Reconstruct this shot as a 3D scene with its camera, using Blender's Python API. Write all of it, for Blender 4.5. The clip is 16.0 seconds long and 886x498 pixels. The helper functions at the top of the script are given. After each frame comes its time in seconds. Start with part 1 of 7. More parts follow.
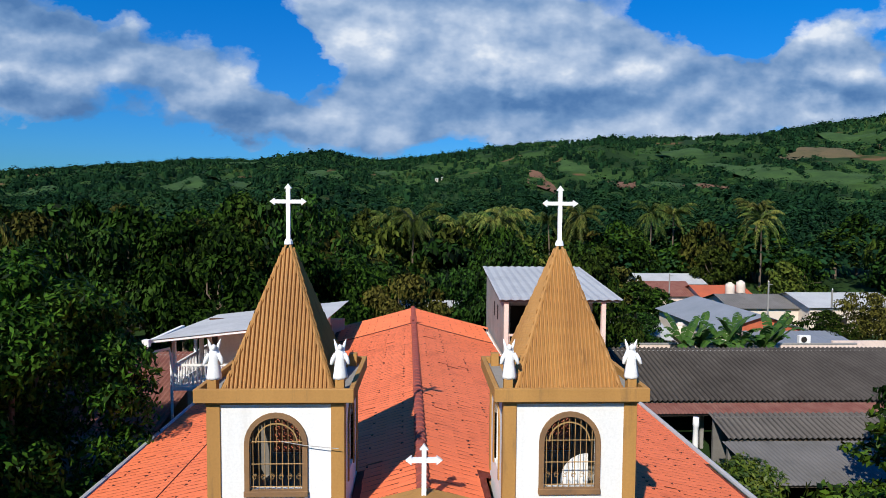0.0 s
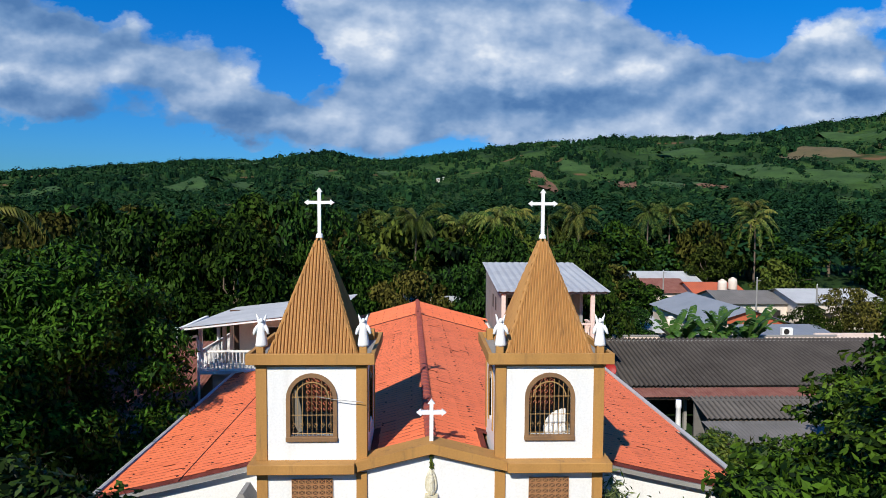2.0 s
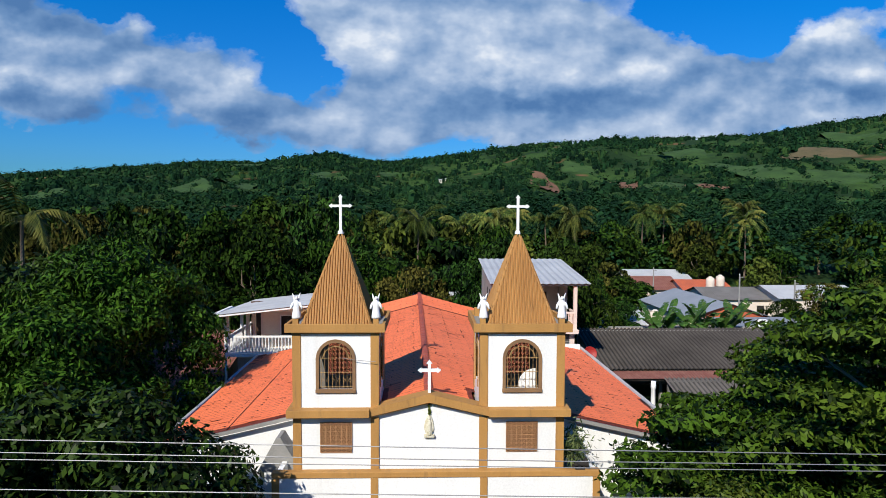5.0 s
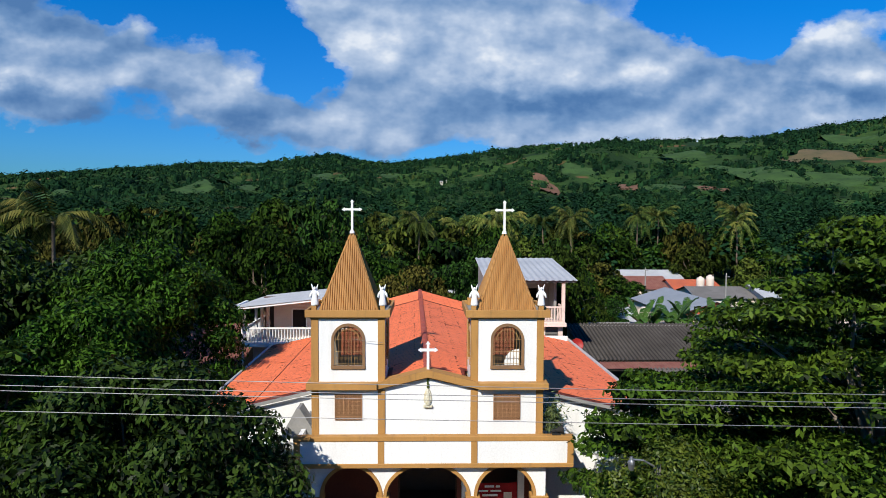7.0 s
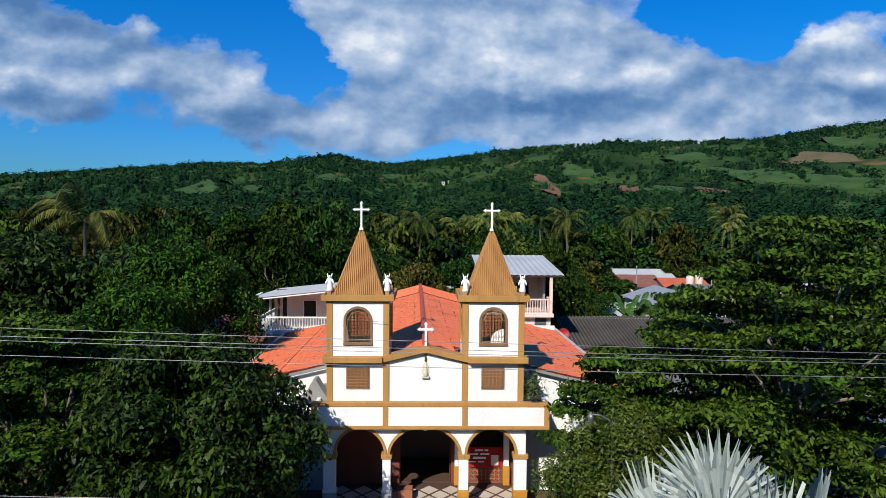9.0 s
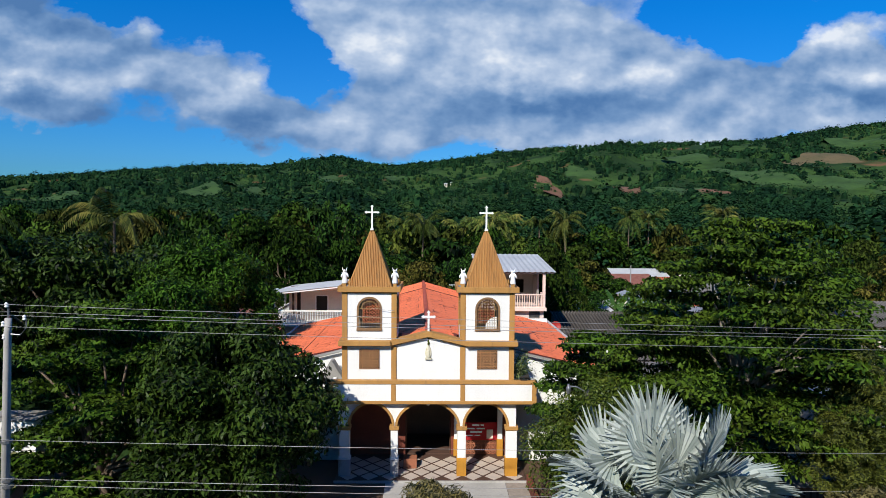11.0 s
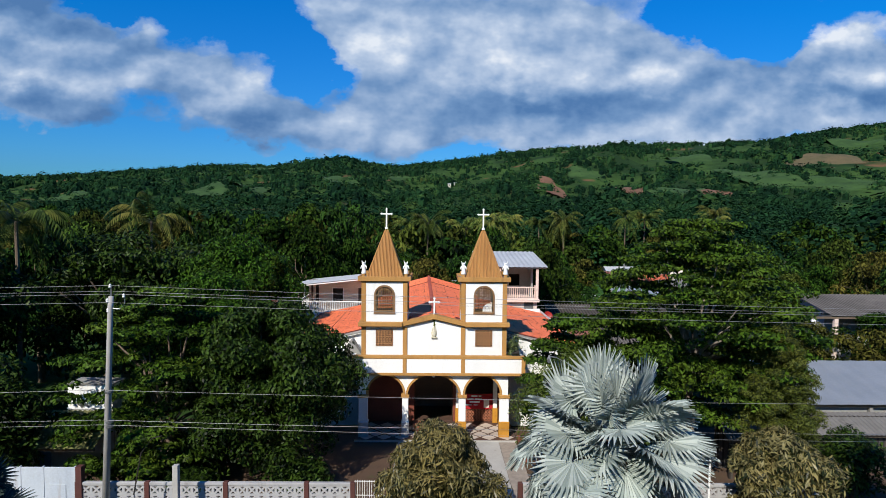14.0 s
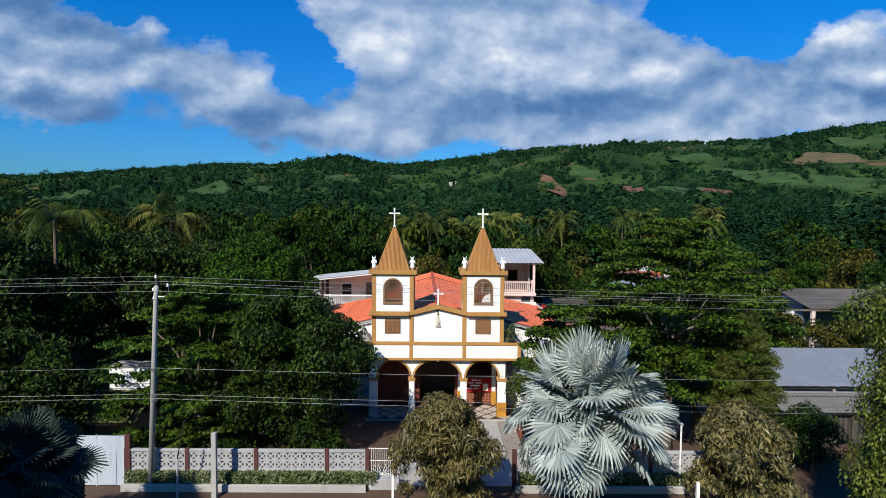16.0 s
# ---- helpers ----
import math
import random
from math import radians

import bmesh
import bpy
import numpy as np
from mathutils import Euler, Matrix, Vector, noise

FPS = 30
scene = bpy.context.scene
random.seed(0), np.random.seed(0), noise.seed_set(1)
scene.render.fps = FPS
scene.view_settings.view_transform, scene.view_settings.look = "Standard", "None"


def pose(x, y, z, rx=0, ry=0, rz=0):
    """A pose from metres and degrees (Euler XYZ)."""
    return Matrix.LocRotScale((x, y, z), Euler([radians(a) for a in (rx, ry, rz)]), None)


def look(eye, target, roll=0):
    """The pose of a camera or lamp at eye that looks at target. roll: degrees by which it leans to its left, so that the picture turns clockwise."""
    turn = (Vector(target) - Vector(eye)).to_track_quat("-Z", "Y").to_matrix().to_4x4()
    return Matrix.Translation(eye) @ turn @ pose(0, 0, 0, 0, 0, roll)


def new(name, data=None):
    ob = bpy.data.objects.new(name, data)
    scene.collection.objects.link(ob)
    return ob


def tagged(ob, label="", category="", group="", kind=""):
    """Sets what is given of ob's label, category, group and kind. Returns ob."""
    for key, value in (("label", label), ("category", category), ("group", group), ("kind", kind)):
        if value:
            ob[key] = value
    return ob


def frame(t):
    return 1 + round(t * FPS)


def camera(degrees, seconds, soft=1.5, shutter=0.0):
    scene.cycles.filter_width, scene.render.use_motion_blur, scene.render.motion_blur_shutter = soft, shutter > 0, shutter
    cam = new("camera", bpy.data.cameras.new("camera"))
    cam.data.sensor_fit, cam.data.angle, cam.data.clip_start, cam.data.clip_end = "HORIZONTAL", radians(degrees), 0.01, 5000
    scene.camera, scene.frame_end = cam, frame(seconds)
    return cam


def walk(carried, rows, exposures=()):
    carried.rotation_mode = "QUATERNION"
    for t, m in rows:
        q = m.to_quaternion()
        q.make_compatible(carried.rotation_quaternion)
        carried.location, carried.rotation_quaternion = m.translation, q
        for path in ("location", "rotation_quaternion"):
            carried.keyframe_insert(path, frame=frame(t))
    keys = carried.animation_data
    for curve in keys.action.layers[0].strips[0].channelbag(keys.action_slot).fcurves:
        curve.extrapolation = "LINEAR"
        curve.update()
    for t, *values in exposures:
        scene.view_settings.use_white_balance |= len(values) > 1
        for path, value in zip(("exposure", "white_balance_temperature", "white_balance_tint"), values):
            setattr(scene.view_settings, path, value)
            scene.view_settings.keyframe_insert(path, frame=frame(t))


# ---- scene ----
cam = camera(73.7, 16.0, soft=0.85)
PATH = [
    (0, (0.025, -11.591, 13.047), (0.092, -9.595, 12.939), 0.4),
    (0.5, (-0.004, -12.288, 13.042), (0.06, -10.292, 12.933), 0.3),
    (1, (-0.054, -12.978, 13.042), (0.01, -10.981, 12.934), 0.3),
    (1.5, (-0.092, -13.661, 13.021), (-0.029, -11.665, 12.913), 0.3),
    (2, (-0.118, -14.337, 12.992), (-0.056, -12.341, 12.884), 0.3),
    (2.5, (-0.118, -14.998, 12.978), (-0.058, -13.002, 12.872), 0.3),
    (3, (-0.099, -15.633, 12.968), (-0.04, -13.636, 12.863), 0.3),
    (3.5, (-0.085, -16.267, 12.964), (-0.027, -14.27, 12.859), 0.4),
    (4, (-0.064, -16.944, 12.955), (-0.007, -14.948, 12.849), 0.3),
    (6.5, (0.045, -20.721, 12.995), (0.096, -18.724, 12.894), 0.2),
    (7, (0.055, -21.575, 12.99), (0.105, -19.578, 12.89), 0.3),
    (7.5, (0.086, -22.499, 12.971), (0.135, -20.503, 12.87), 0.4),
    (8, (0.127, -23.466, 12.938), (0.174, -21.469, 12.837), 0.3),
    (8.5, (0.184, -24.442, 12.916), (0.229, -22.445, 12.816), 0.4),
    (9, (0.216, -25.4, 12.916), (0.26, -23.403, 12.818), 0.5),
    (11.5, (0.241, -30.075, 12.908), (0.274, -28.077, 12.815), 0.4),
    (12, (0.237, -30.999, 12.902), (0.268, -29.001, 12.809), 0.4),
    (12.5, (0.227, -31.909, 12.92), (0.256, -29.912, 12.827), 0.5),
    (13, (0.214, -32.814, 12.926), (0.242, -30.816, 12.835), 0.5),
    (13.5, (0.189, -33.71, 12.929), (0.214, -31.712, 12.838), 0.5),
    (14, (0.148, -34.597, 12.924), (0.171, -32.599, 12.831), 0.5),
    (14.5, (0.118, -35.471, 12.937), (0.139, -33.474, 12.845), 0.5),
    (15, (0.083, -36.335, 12.944), (0.103, -34.338, 12.853), 0.5),
    (15.5, (0.042, -37.192, 12.94), (0.061, -35.194, 12.844), 0.6),
    (16, (-0.012, -38.038, 12.938), (0.007, -36.041, 12.84), 0.5),
]
walk(cam, [(t, look(e, g, r)) for t, e, g, r in PATH], exposures=[(0.0, 0.0), (16.0, 0.0)])

# ---- world, sun ----
SUN_FROM = Vector((-0.45, -1.0, 0.88)).normalized()
world = bpy.data.worlds.new("sky")
scene.world = world
world.use_nodes = True


class Nodes:
    """Short writing of node trees."""

    def __init__(self, tree):
        self.t = tree
        tree.nodes.clear()

    def add(self, kind, **kw):
        n = self.t.nodes.new(kind)
        for k, v in kw.items():
            if k.startswith("i_"):
                n.inputs[k[2:].replace("_", " ")].default_value = v
        return n

    def link(self, a, b):
        self.t.links.new(a, b)

    def math(self, op, a, b=None, clamp=False):
        n = self.t.nodes.new("ShaderNodeMath")
        n.operation, n.use_clamp = op, clamp
        for k, v in enumerate((a, b)):
            if v is None:
                continue
            if isinstance(v, (int, float)):
                n.inputs[k].default_value = v
            else:
                self.link(v, n.inputs[k])
        return n.outputs[0]

    def vec(self, op, a, b=None):
        n = self.t.nodes.new("ShaderNodeVectorMath")
        n.operation = op
        for k, v in enumerate((a, b)):
            if v is None:
                continue
            if isinstance(v, (tuple, list)):
                n.inputs[k].default_value = v
            else:
                self.link(v, n.inputs[k])
        return n.outputs["Value"] if op in ("DOT_PRODUCT", "LENGTH") else n.outputs[0]

    def noise(self, vector, scale, detail=4.0, rough=0.5, dim="3D"):
        n = self.t.nodes.new("ShaderNodeTexNoise")
        n.noise_dimensions = dim
        n.inputs["Scale"].default_value = scale
        n.inputs["Detail"].default_value = detail
        n.inputs["Roughness"].default_value = rough
        if vector is not None:
            self.link(vector, n.inputs["Vector"])
        return n.outputs["Fac"]

    def ramp(self, fac, stops, interp="LINEAR"):
        n = self.t.nodes.new("ShaderNodeValToRGB")
        n.color_ramp.interpolation = interp
        el = n.color_ramp.elements
        while len(el) < len(stops):
            el.new(0.5)
        for e, (p, c) in zip(el, stops):
            e.position = p
            e.color = (c, c, c, 1) if isinstance(c, (int, float)) else (*c, 1)
        self.link(fac, n.inputs["Fac"])
        return n.outputs["Color"]

    def mix(self, fac, a, b, mode="MIX"):
        n = self.t.nodes.new("ShaderNodeMix")
        n.data_type, n.blend_type = "RGBA", mode
        for sock, v in ((n.inputs[0], fac), (n.inputs[6], a), (n.inputs[7], b)):
            if isinstance(v, (int, float)):
                sock.default_value = v
            elif isinstance(v, (tuple, list)):
                sock.default_value = (*v, 1) if len(v) == 3 else v
            else:
                self.link(v, sock)
        return n.outputs[2]


def make_sky():
    k = Nodes(world.node_tree)
    out = k.add("ShaderNodeOutputWorld")
    bg = k.add("ShaderNodeBackground", i_Strength=1.0)
    sky = k.add("ShaderNodeTexSky")
    sky.sky_type, sky.sun_disc = "NISHITA", False
    sky.sun_elevation = math.asin(SUN_FROM.z)
    sky.sun_rotation = math.atan2(SUN_FROM.x, SUN_FROM.y)
    sky.air_density, sky.dust_density, sky.ozone_density = 1.3, 0.4, 3.0
    base = k.vec("SCALE", sky.outputs[0])
    base.node.inputs["Scale"].default_value = 0.058
    hue = k.add("ShaderNodeHueSaturation", i_Saturation=1.3, i_Value=1.0)
    k.link(base, hue.inputs["Color"])
    co = k.add("ShaderNodeTexCoord")
    sep = k.add("ShaderNodeSeparateXYZ")
    k.link(co.outputs["Generated"], sep.inputs[0])
    x, y, z = sep.outputs
    # a cloud deck seen from below: sideways and upward slopes of the line of sight
    deep = k.math("MAXIMUM", k.math("ABSOLUTE", y), 0.25)
    u, v = k.math("DIVIDE", x, deep), k.math("DIVIDE", z, deep)
    # clear air: paler low down, a deep blue above
    high = k.ramp(v, ((0.10, 0.0), (0.36, 1.0)))
    blue = k.mix(1.0, hue.outputs[0], k.mix(high, (0.34, 1.02, 2.05), (0.06, 1.20, 2.25)), "MULTIPLY")
    comb = k.add("ShaderNodeCombineXYZ")
    k.link(u, comb.inputs[0])
    k.link(k.math("MULTIPLY", v, 1.5), comb.inputs[1])
    uv = comb.outputs[0]
    # billows bend the outlines of the masses
    wx = k.math("MULTIPLY", k.math("SUBTRACT", k.noise(uv, 6.0, 5.0, 0.55, "2D"), 0.5), 0.16)
    wy = k.math("MULTIPLY", k.math("SUBTRACT", k.noise(k.vec("ADD", uv, (7.3, 2.1, 0)), 7.0, 5.0, 0.55, "2D"), 0.5), 0.10)

    def lobes(rows, du=0.0, dv=0.0):
        total = None
        for u0, v0, hw, hh, lean, w in rows:
            a = k.math("SUBTRACT", k.math("ADD", u, wx), u0 - du)
            p = k.math("DIVIDE", a, hw)
            q = k.math("DIVIDE", k.math("SUBTRACT", k.math("SUBTRACT", k.math("ADD", v, wy), v0 - dv), k.math("MULTIPLY", a, lean)), hh)
            g = k.math("POWER", 2.71828, k.math("MULTIPLY", k.math("ADD", k.math("MULTIPLY", p, p), k.math("MULTIPLY", q, q)), -0.9))
            g = k.math("MULTIPLY", g, w)
            total = g if total is None else k.math("ADD", total, g)
        return total

    mass = lobes(CLOUDS)
    fluff = k.noise(uv, 11.0, 7.0, 0.55, "2D")
    wisp = k.noise(k.vec("ADD", uv, (3.1, 9.7, 0)), 3.4, 8.0, 0.58, "2D")
    rag = k.math("ADD", k.math("MULTIPLY", k.math("SUBTRACT", fluff, 0.5), 0.75), k.math("MULTIPLY", k.math("SUBTRACT", wisp, 0.5), 0.7))
    d0 = k.math("ADD", mass, rag)
    cover = k.ramp(d0, ((0.20, 0.0), (0.36, 0.55), (0.56, 1.0)), "EASE")
    # light from behind and above: bright brows, blue-grey bases
    soft_a = k.noise(uv, 9.0, 4.0, 0.5, "2D")
    soft_b = k.noise(k.vec("ADD", uv, (-0.016, 0.034, 0)), 9.0, 4.0, 0.5, "2D")
    relief = k.math("ADD", k.math("MULTIPLY", k.math("SUBTRACT", soft_a, soft_b), 1.25), k.math("MULTIPLY", k.math("SUBTRACT", wisp, 0.5), 0.6))
    shade = k.math("ADD", k.math("ADD", lobes(TONES), relief), 0.52, clamp=True)
    tone = k.ramp(shade, ((0.0, (0.085, 0.20, 0.43)), (0.30, (0.165, 0.30, 0.54)), (0.58, (0.31, 0.44, 0.66)), (0.82, (0.50, 0.61, 0.79)), (1.0, (0.78, 0.84, 0.93))))
    col = k.mix(cover, blue, tone)
    k.link(col, bg.inputs["Color"])
    k.link(bg.outputs[0], out.inputs[0])


# cloud masses and clear gaps, then bright brows and dark bases: slopes sideways and up, half sizes, lean, weight
CLOUDS = [
    (0.077, 0.285, 0.249, 0.105, 0, 0.95),
    (0.316, 0.247, 0.191, 0.086, -0.1, 0.85),
    (-0.114, 0.304, 0.115, 0.076, -0.5, 0.6),
    (-0.152, 0.166, 0.115, 0.043, 0, 0.75),
    (-0.382, 0.218, 0.172, 0.055, -0.45, 0.95),
    (-0.659, 0.314, 0.143, 0.057, -0.25, 0.62),
    (-0.655, 0.205, 0.125, 0.062, -0.1, 1.0),
    (0.708, 0.266, 0.143, 0.067, 0.15, 0.95),
    (0.689, 0.189, 0.21, 0.043, 0, 0.7),
    (0.459, 0.209, 0.191, 0.057, 0, 0.6),
    (0.134, 0.146, 0.306, 0.029, 0, 0.6),
    (-0.315, 0.352, 0.086, 0.048, -0.55, -0.8),
    (-0.205, 0.237, 0.038, 0.048, -0.8, -0.7),
    (0.505, 0.338, 0.085, 0.053, -0.15, -1.25),
    (-0.535, 0.113, 0.22, 0.027, 0, -0.6),
    (-0.545, 0.352, 0.07, 0.05, -0.5, -0.9),
]
TONES = [
    (0.087, 0.261, 0.086, 0.048, -0.2, 0.3),
    (0.354, 0.252, 0.067, 0.033, 0.3, 0.28),
    (-0.133, 0.323, 0.105, 0.038, -0.3, 0.18),
    (0.182, 0.204, 0.182, 0.021, 0, -0.52),
    (0.096, 0.166, 0.115, 0.015, 0, -0.2),
    (-0.344, 0.156, 0.143, 0.029, -0.25, -0.28),
    (-0.411, 0.271, 0.124, 0.023, -0.45, 0.16),
    (-0.688, 0.232, 0.057, 0.019, 0, 0.34),
    (-0.60, 0.176, 0.14, 0.032, -0.1, -0.50),
    (-0.62, 0.318, 0.19, 0.045, -0.2, -0.46),
    (0.698, 0.314, 0.086, 0.029, 0.2, 0.32),
    (0.689, 0.228, 0.134, 0.015, 0, -0.3),
    (0.689, 0.194, 0.086, 0.013, 0, 0.2),
    (0.316, 0.185, 0.086, 0.019, 0, -0.12),
    (0.23, 0.134, 0.287, 0.013, 0, 0.12),
]
make_sky()
sun = new("sun", bpy.data.lights.new("sun", "SUN"))
sun.data.energy, sun.data.angle, sun.data.color = 5.6, radians(0.53), (1.0, 0.94, 0.84)
sun.matrix_world = look(SUN_FROM * 60, (0, 0, 0))

# ---- materials ----
def material(name, fn):
    m = bpy.data.materials.new(name)
    m.use_nodes = True
    k = Nodes(m.node_tree)
    out = k.add("ShaderNodeOutputMaterial")
    b = k.add("ShaderNodeBsdfPrincipled")
    k.link(b.outputs[0], out.inputs[0])
    fn(k, b)
    return m


def bump(k, b, height, strength=0.3, distance=0.01):
    n = k.add("ShaderNodeBump", i_Strength=strength, i_Distance=distance)
    k.link(height, n.inputs["Height"])
    k.link(n.outputs[0], b.inputs["Normal"])


def surface(name, c1, c2, rough=0.8, scale=1.0, fine=30.0, metal=0.0, relief=0.2, stain=None, island=0.0, obrand=0.0, spec=0.3, streak=False, ribs=None):
    """A weathered surface: two colours by a broad noise, a fine grain, stains, and a difference from piece to piece."""
    def fn(k, b):
        co = k.add("ShaderNodeTexCoord").outputs["Object"]
        vec = co
        if streak:
            mp = k.add("ShaderNodeMapping")
            mp.inputs["Scale"].default_value = (1.0, 1.0, 0.12)
            k.link(co, mp.inputs[0])
            vec = mp.outputs[0]
        n1 = k.noise(vec, scale, 5.0, 0.6)
        n2 = k.noise(co, fine, 3.0, 0.6)
        col = k.mix(k.ramp(n1, ((0.3, 0.0), (0.7, 1.0))), c1, c2)
        g = k.math("ADD", k.math("MULTIPLY", n2, 0.3), 0.85)
        if island or obrand:
            r = k.add("ShaderNodeNewGeometry").outputs["Random Per Island"] if island else k.add("ShaderNodeObjectInfo").outputs["Random"]
            amount = island or obrand
            g = k.math("MULTIPLY", g, k.math("ADD", k.math("MULTIPLY", r, amount), 1.0 - amount / 2))
        sc = k.vec("SCALE", col)
        k.link(g, sc.node.inputs["Scale"])
        col = sc
        if stain:
            n3 = k.noise(vec, scale * 2.7, 6.0, 0.7)
            col = k.mix(k.ramp(n3, ((0.56, 0.0), (0.74, stain[1]))), col, stain[0])
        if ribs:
            # dark stripes paint rib shade into the valleys: first valley, pitch, colour, amount
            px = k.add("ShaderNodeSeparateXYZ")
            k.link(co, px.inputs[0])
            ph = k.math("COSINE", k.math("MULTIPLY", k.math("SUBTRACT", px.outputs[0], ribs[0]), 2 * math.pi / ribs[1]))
            valley_shade = k.math("MULTIPLY", k.ramp(ph, ((0.0, 0.0), (0.9, 1.0))), k.math("ADD", k.math("MULTIPLY", n1, 0.8), 0.4, clamp=True))
            col = k.mix(k.math("MULTIPLY", valley_shade, ribs[3]), col, ribs[2])
        k.link(col, b.inputs["Base Color"])
        b.inputs["Roughness"].default_value = rough
        b.inputs["Metallic"].default_value = metal
        b.inputs["Specular IOR Level"].default_value = spec
        if relief:
            bump(k, b, n2, relief, 0.01)
    return material(name, fn)


def leafy(name, c1, c2, c3, rough=0.5, scale=0.25, trans=0.12, vary=0.2, spec=0.2):
    """Leaves: a colour of its own for each leaf, broad drifts over the crown, some light through the blade."""
    def fn(k, b):
        co = k.add("ShaderNodeTexCoord").outputs["Object"]
        r = k.add("ShaderNodeNewGeometry").outputs["Random Per Island"]
        o = k.add("ShaderNodeObjectInfo").outputs["Random"]
        n = k.noise(co, scale, 3.0, 0.6)
        # a share of leaves stays at c1; a near-black c1 paints in crown shade
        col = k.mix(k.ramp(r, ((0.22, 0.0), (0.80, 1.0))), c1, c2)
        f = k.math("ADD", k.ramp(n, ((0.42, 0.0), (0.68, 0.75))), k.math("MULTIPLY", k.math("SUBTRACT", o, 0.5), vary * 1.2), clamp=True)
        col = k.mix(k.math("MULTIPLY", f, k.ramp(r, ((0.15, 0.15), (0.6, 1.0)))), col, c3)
        far = k.noise(co, scale * 0.17, 4.0, 0.65)
        sc = k.vec("SCALE", col)
        pale = k.math("ADD", k.math("MULTIPLY", k.math("FRACT", k.math("MULTIPLY", o, 7.31)), vary), 1.0 - vary * 0.5)
        k.link(k.math("MULTIPLY", pale, k.math("ADD", k.math("MULTIPLY", far, 1.3), 0.35)), sc.node.inputs["Scale"])
        col = sc
        k.link(col, b.inputs["Base Color"])
        b.inputs["Roughness"].default_value = rough
        b.inputs["Specular IOR Level"].default_value = spec
        tr = k.add("ShaderNodeBsdfTranslucent")
        k.link(col, tr.inputs["Color"])
        mx = k.add("ShaderNodeMixShader", i_Fac=trans)
        out = [q for q in k.t.nodes if q.type == "OUTPUT_MATERIAL"][0]
        k.link(b.outputs[0], mx.inputs[1])
        k.link(tr.outputs[0], mx.inputs[2])
        k.link(mx.outputs[0], out.inputs[0])
    return material(name, fn)


WHITE = surface("white_wall_paint", (0.80, 0.80, 0.78), (0.72, 0.72, 0.70), 0.85, 0.6, 18, relief=0.12, stain=((0.5, 0.48, 0.43), 0.25), streak=True)
BROWN = surface("ochre_brown_paint", (0.445, 0.235, 0.068), (0.35, 0.182, 0.053), 0.7, 1.3, 22, relief=0.15, stain=((0.13, 0.085, 0.045), 0.65), streak=True)
SPIRE = surface("spire_ochre_sheet", (0.46, 0.24, 0.074), (0.34, 0.165, 0.05), 0.6, 1.1, 14, relief=0.15, stain=((0.15, 0.075, 0.03), 0.6), streak=True)
TILE = surface("painted_roof_tile", (0.86, 0.205, 0.082), (0.79, 0.178, 0.070), 0.75, 0.35, 12, relief=0.25, stain=((0.30, 0.06, 0.035), 0.45), island=0.09)
TILE_OB = surface("painted_roof_tile_single", (0.86, 0.205, 0.082), (0.79, 0.178, 0.070), 0.75, 0.35, 12, relief=0.25, stain=((0.30, 0.06, 0.035), 0.45), obrand=0.09)
RIDGE = surface("ridge_tile", (0.36, 0.09, 0.06), (0.26, 0.065, 0.05), 0.8, 1.2, 15, relief=0.3, stain=((0.10, 0.05, 0.04), 0.6))
PLASTER = surface("white_statue_plaster", (0.82, 0.82, 0.80), (0.76, 0.76, 0.74), 0.6, 2.0, 30, relief=0.1)
# dimness of unlit rooms painted into the wall colour
DARKIN = surface("shade_toned_inner_wall", (0.22, 0.16, 0.13), (0.16, 0.12, 0.10), 0.9, 1.0, 10)
CEMENT = surface("grey_cement", (0.30, 0.29, 0.27), (0.22, 0.215, 0.20), 0.9, 0.7, 12, relief=0.35, stain=((0.10, 0.10, 0.095), 0.6))
PAVING = surface("pale_concrete", (0.43, 0.415, 0.39), (0.34, 0.33, 0.305), 0.9, 0.5, 9, relief=0.3, stain=((0.17, 0.16, 0.14), 0.5))
ASPHALT = surface("asphalt", (0.055, 0.053, 0.05), (0.042, 0.041, 0.04), 0.9, 0.4, 40, relief=0.4, stain=((0.10, 0.085, 0.065), 0.5))
EARTH = surface("reddish_earth", (0.105, 0.062, 0.04), (0.07, 0.045, 0.03), 0.95, 0.4, 8, relief=0.5, stain=((0.06, 0.07, 0.025), 0.7))
ZINC = surface("zinc_sheet", (0.50, 0.51, 0.50), (0.40, 0.41, 0.41), 0.6, 0.6, 8, metal=0.15, relief=0.05, stain=((0.27, 0.24, 0.22), 0.35))
BLUEZINC = surface("blue_grey_sheet", (0.225, 0.25, 0.285), (0.185, 0.21, 0.24), 0.6, 0.5, 8, metal=0.1, relief=0.05, stain=((0.25, 0.24, 0.24), 0.3))
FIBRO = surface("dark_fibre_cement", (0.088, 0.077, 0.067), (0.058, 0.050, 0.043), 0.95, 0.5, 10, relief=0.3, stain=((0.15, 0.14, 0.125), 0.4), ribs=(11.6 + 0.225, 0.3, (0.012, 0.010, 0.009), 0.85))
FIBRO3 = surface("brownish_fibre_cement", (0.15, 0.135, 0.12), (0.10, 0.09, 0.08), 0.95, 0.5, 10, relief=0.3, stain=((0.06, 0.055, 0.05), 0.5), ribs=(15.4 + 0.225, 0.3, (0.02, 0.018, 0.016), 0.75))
FIBRO2 = surface("grey_fibre_cement", (0.17, 0.16, 0.15), (0.12, 0.115, 0.105), 0.95, 0.5, 10, relief=0.3, stain=((0.06, 0.055, 0.05), 0.6))
RUST = surface("rusty_sheet", (0.17, 0.055, 0.04), (0.24, 0.11, 0.08), 0.85, 1.5, 14, relief=0.3, stain=((0.10, 0.05, 0.035), 0.7))
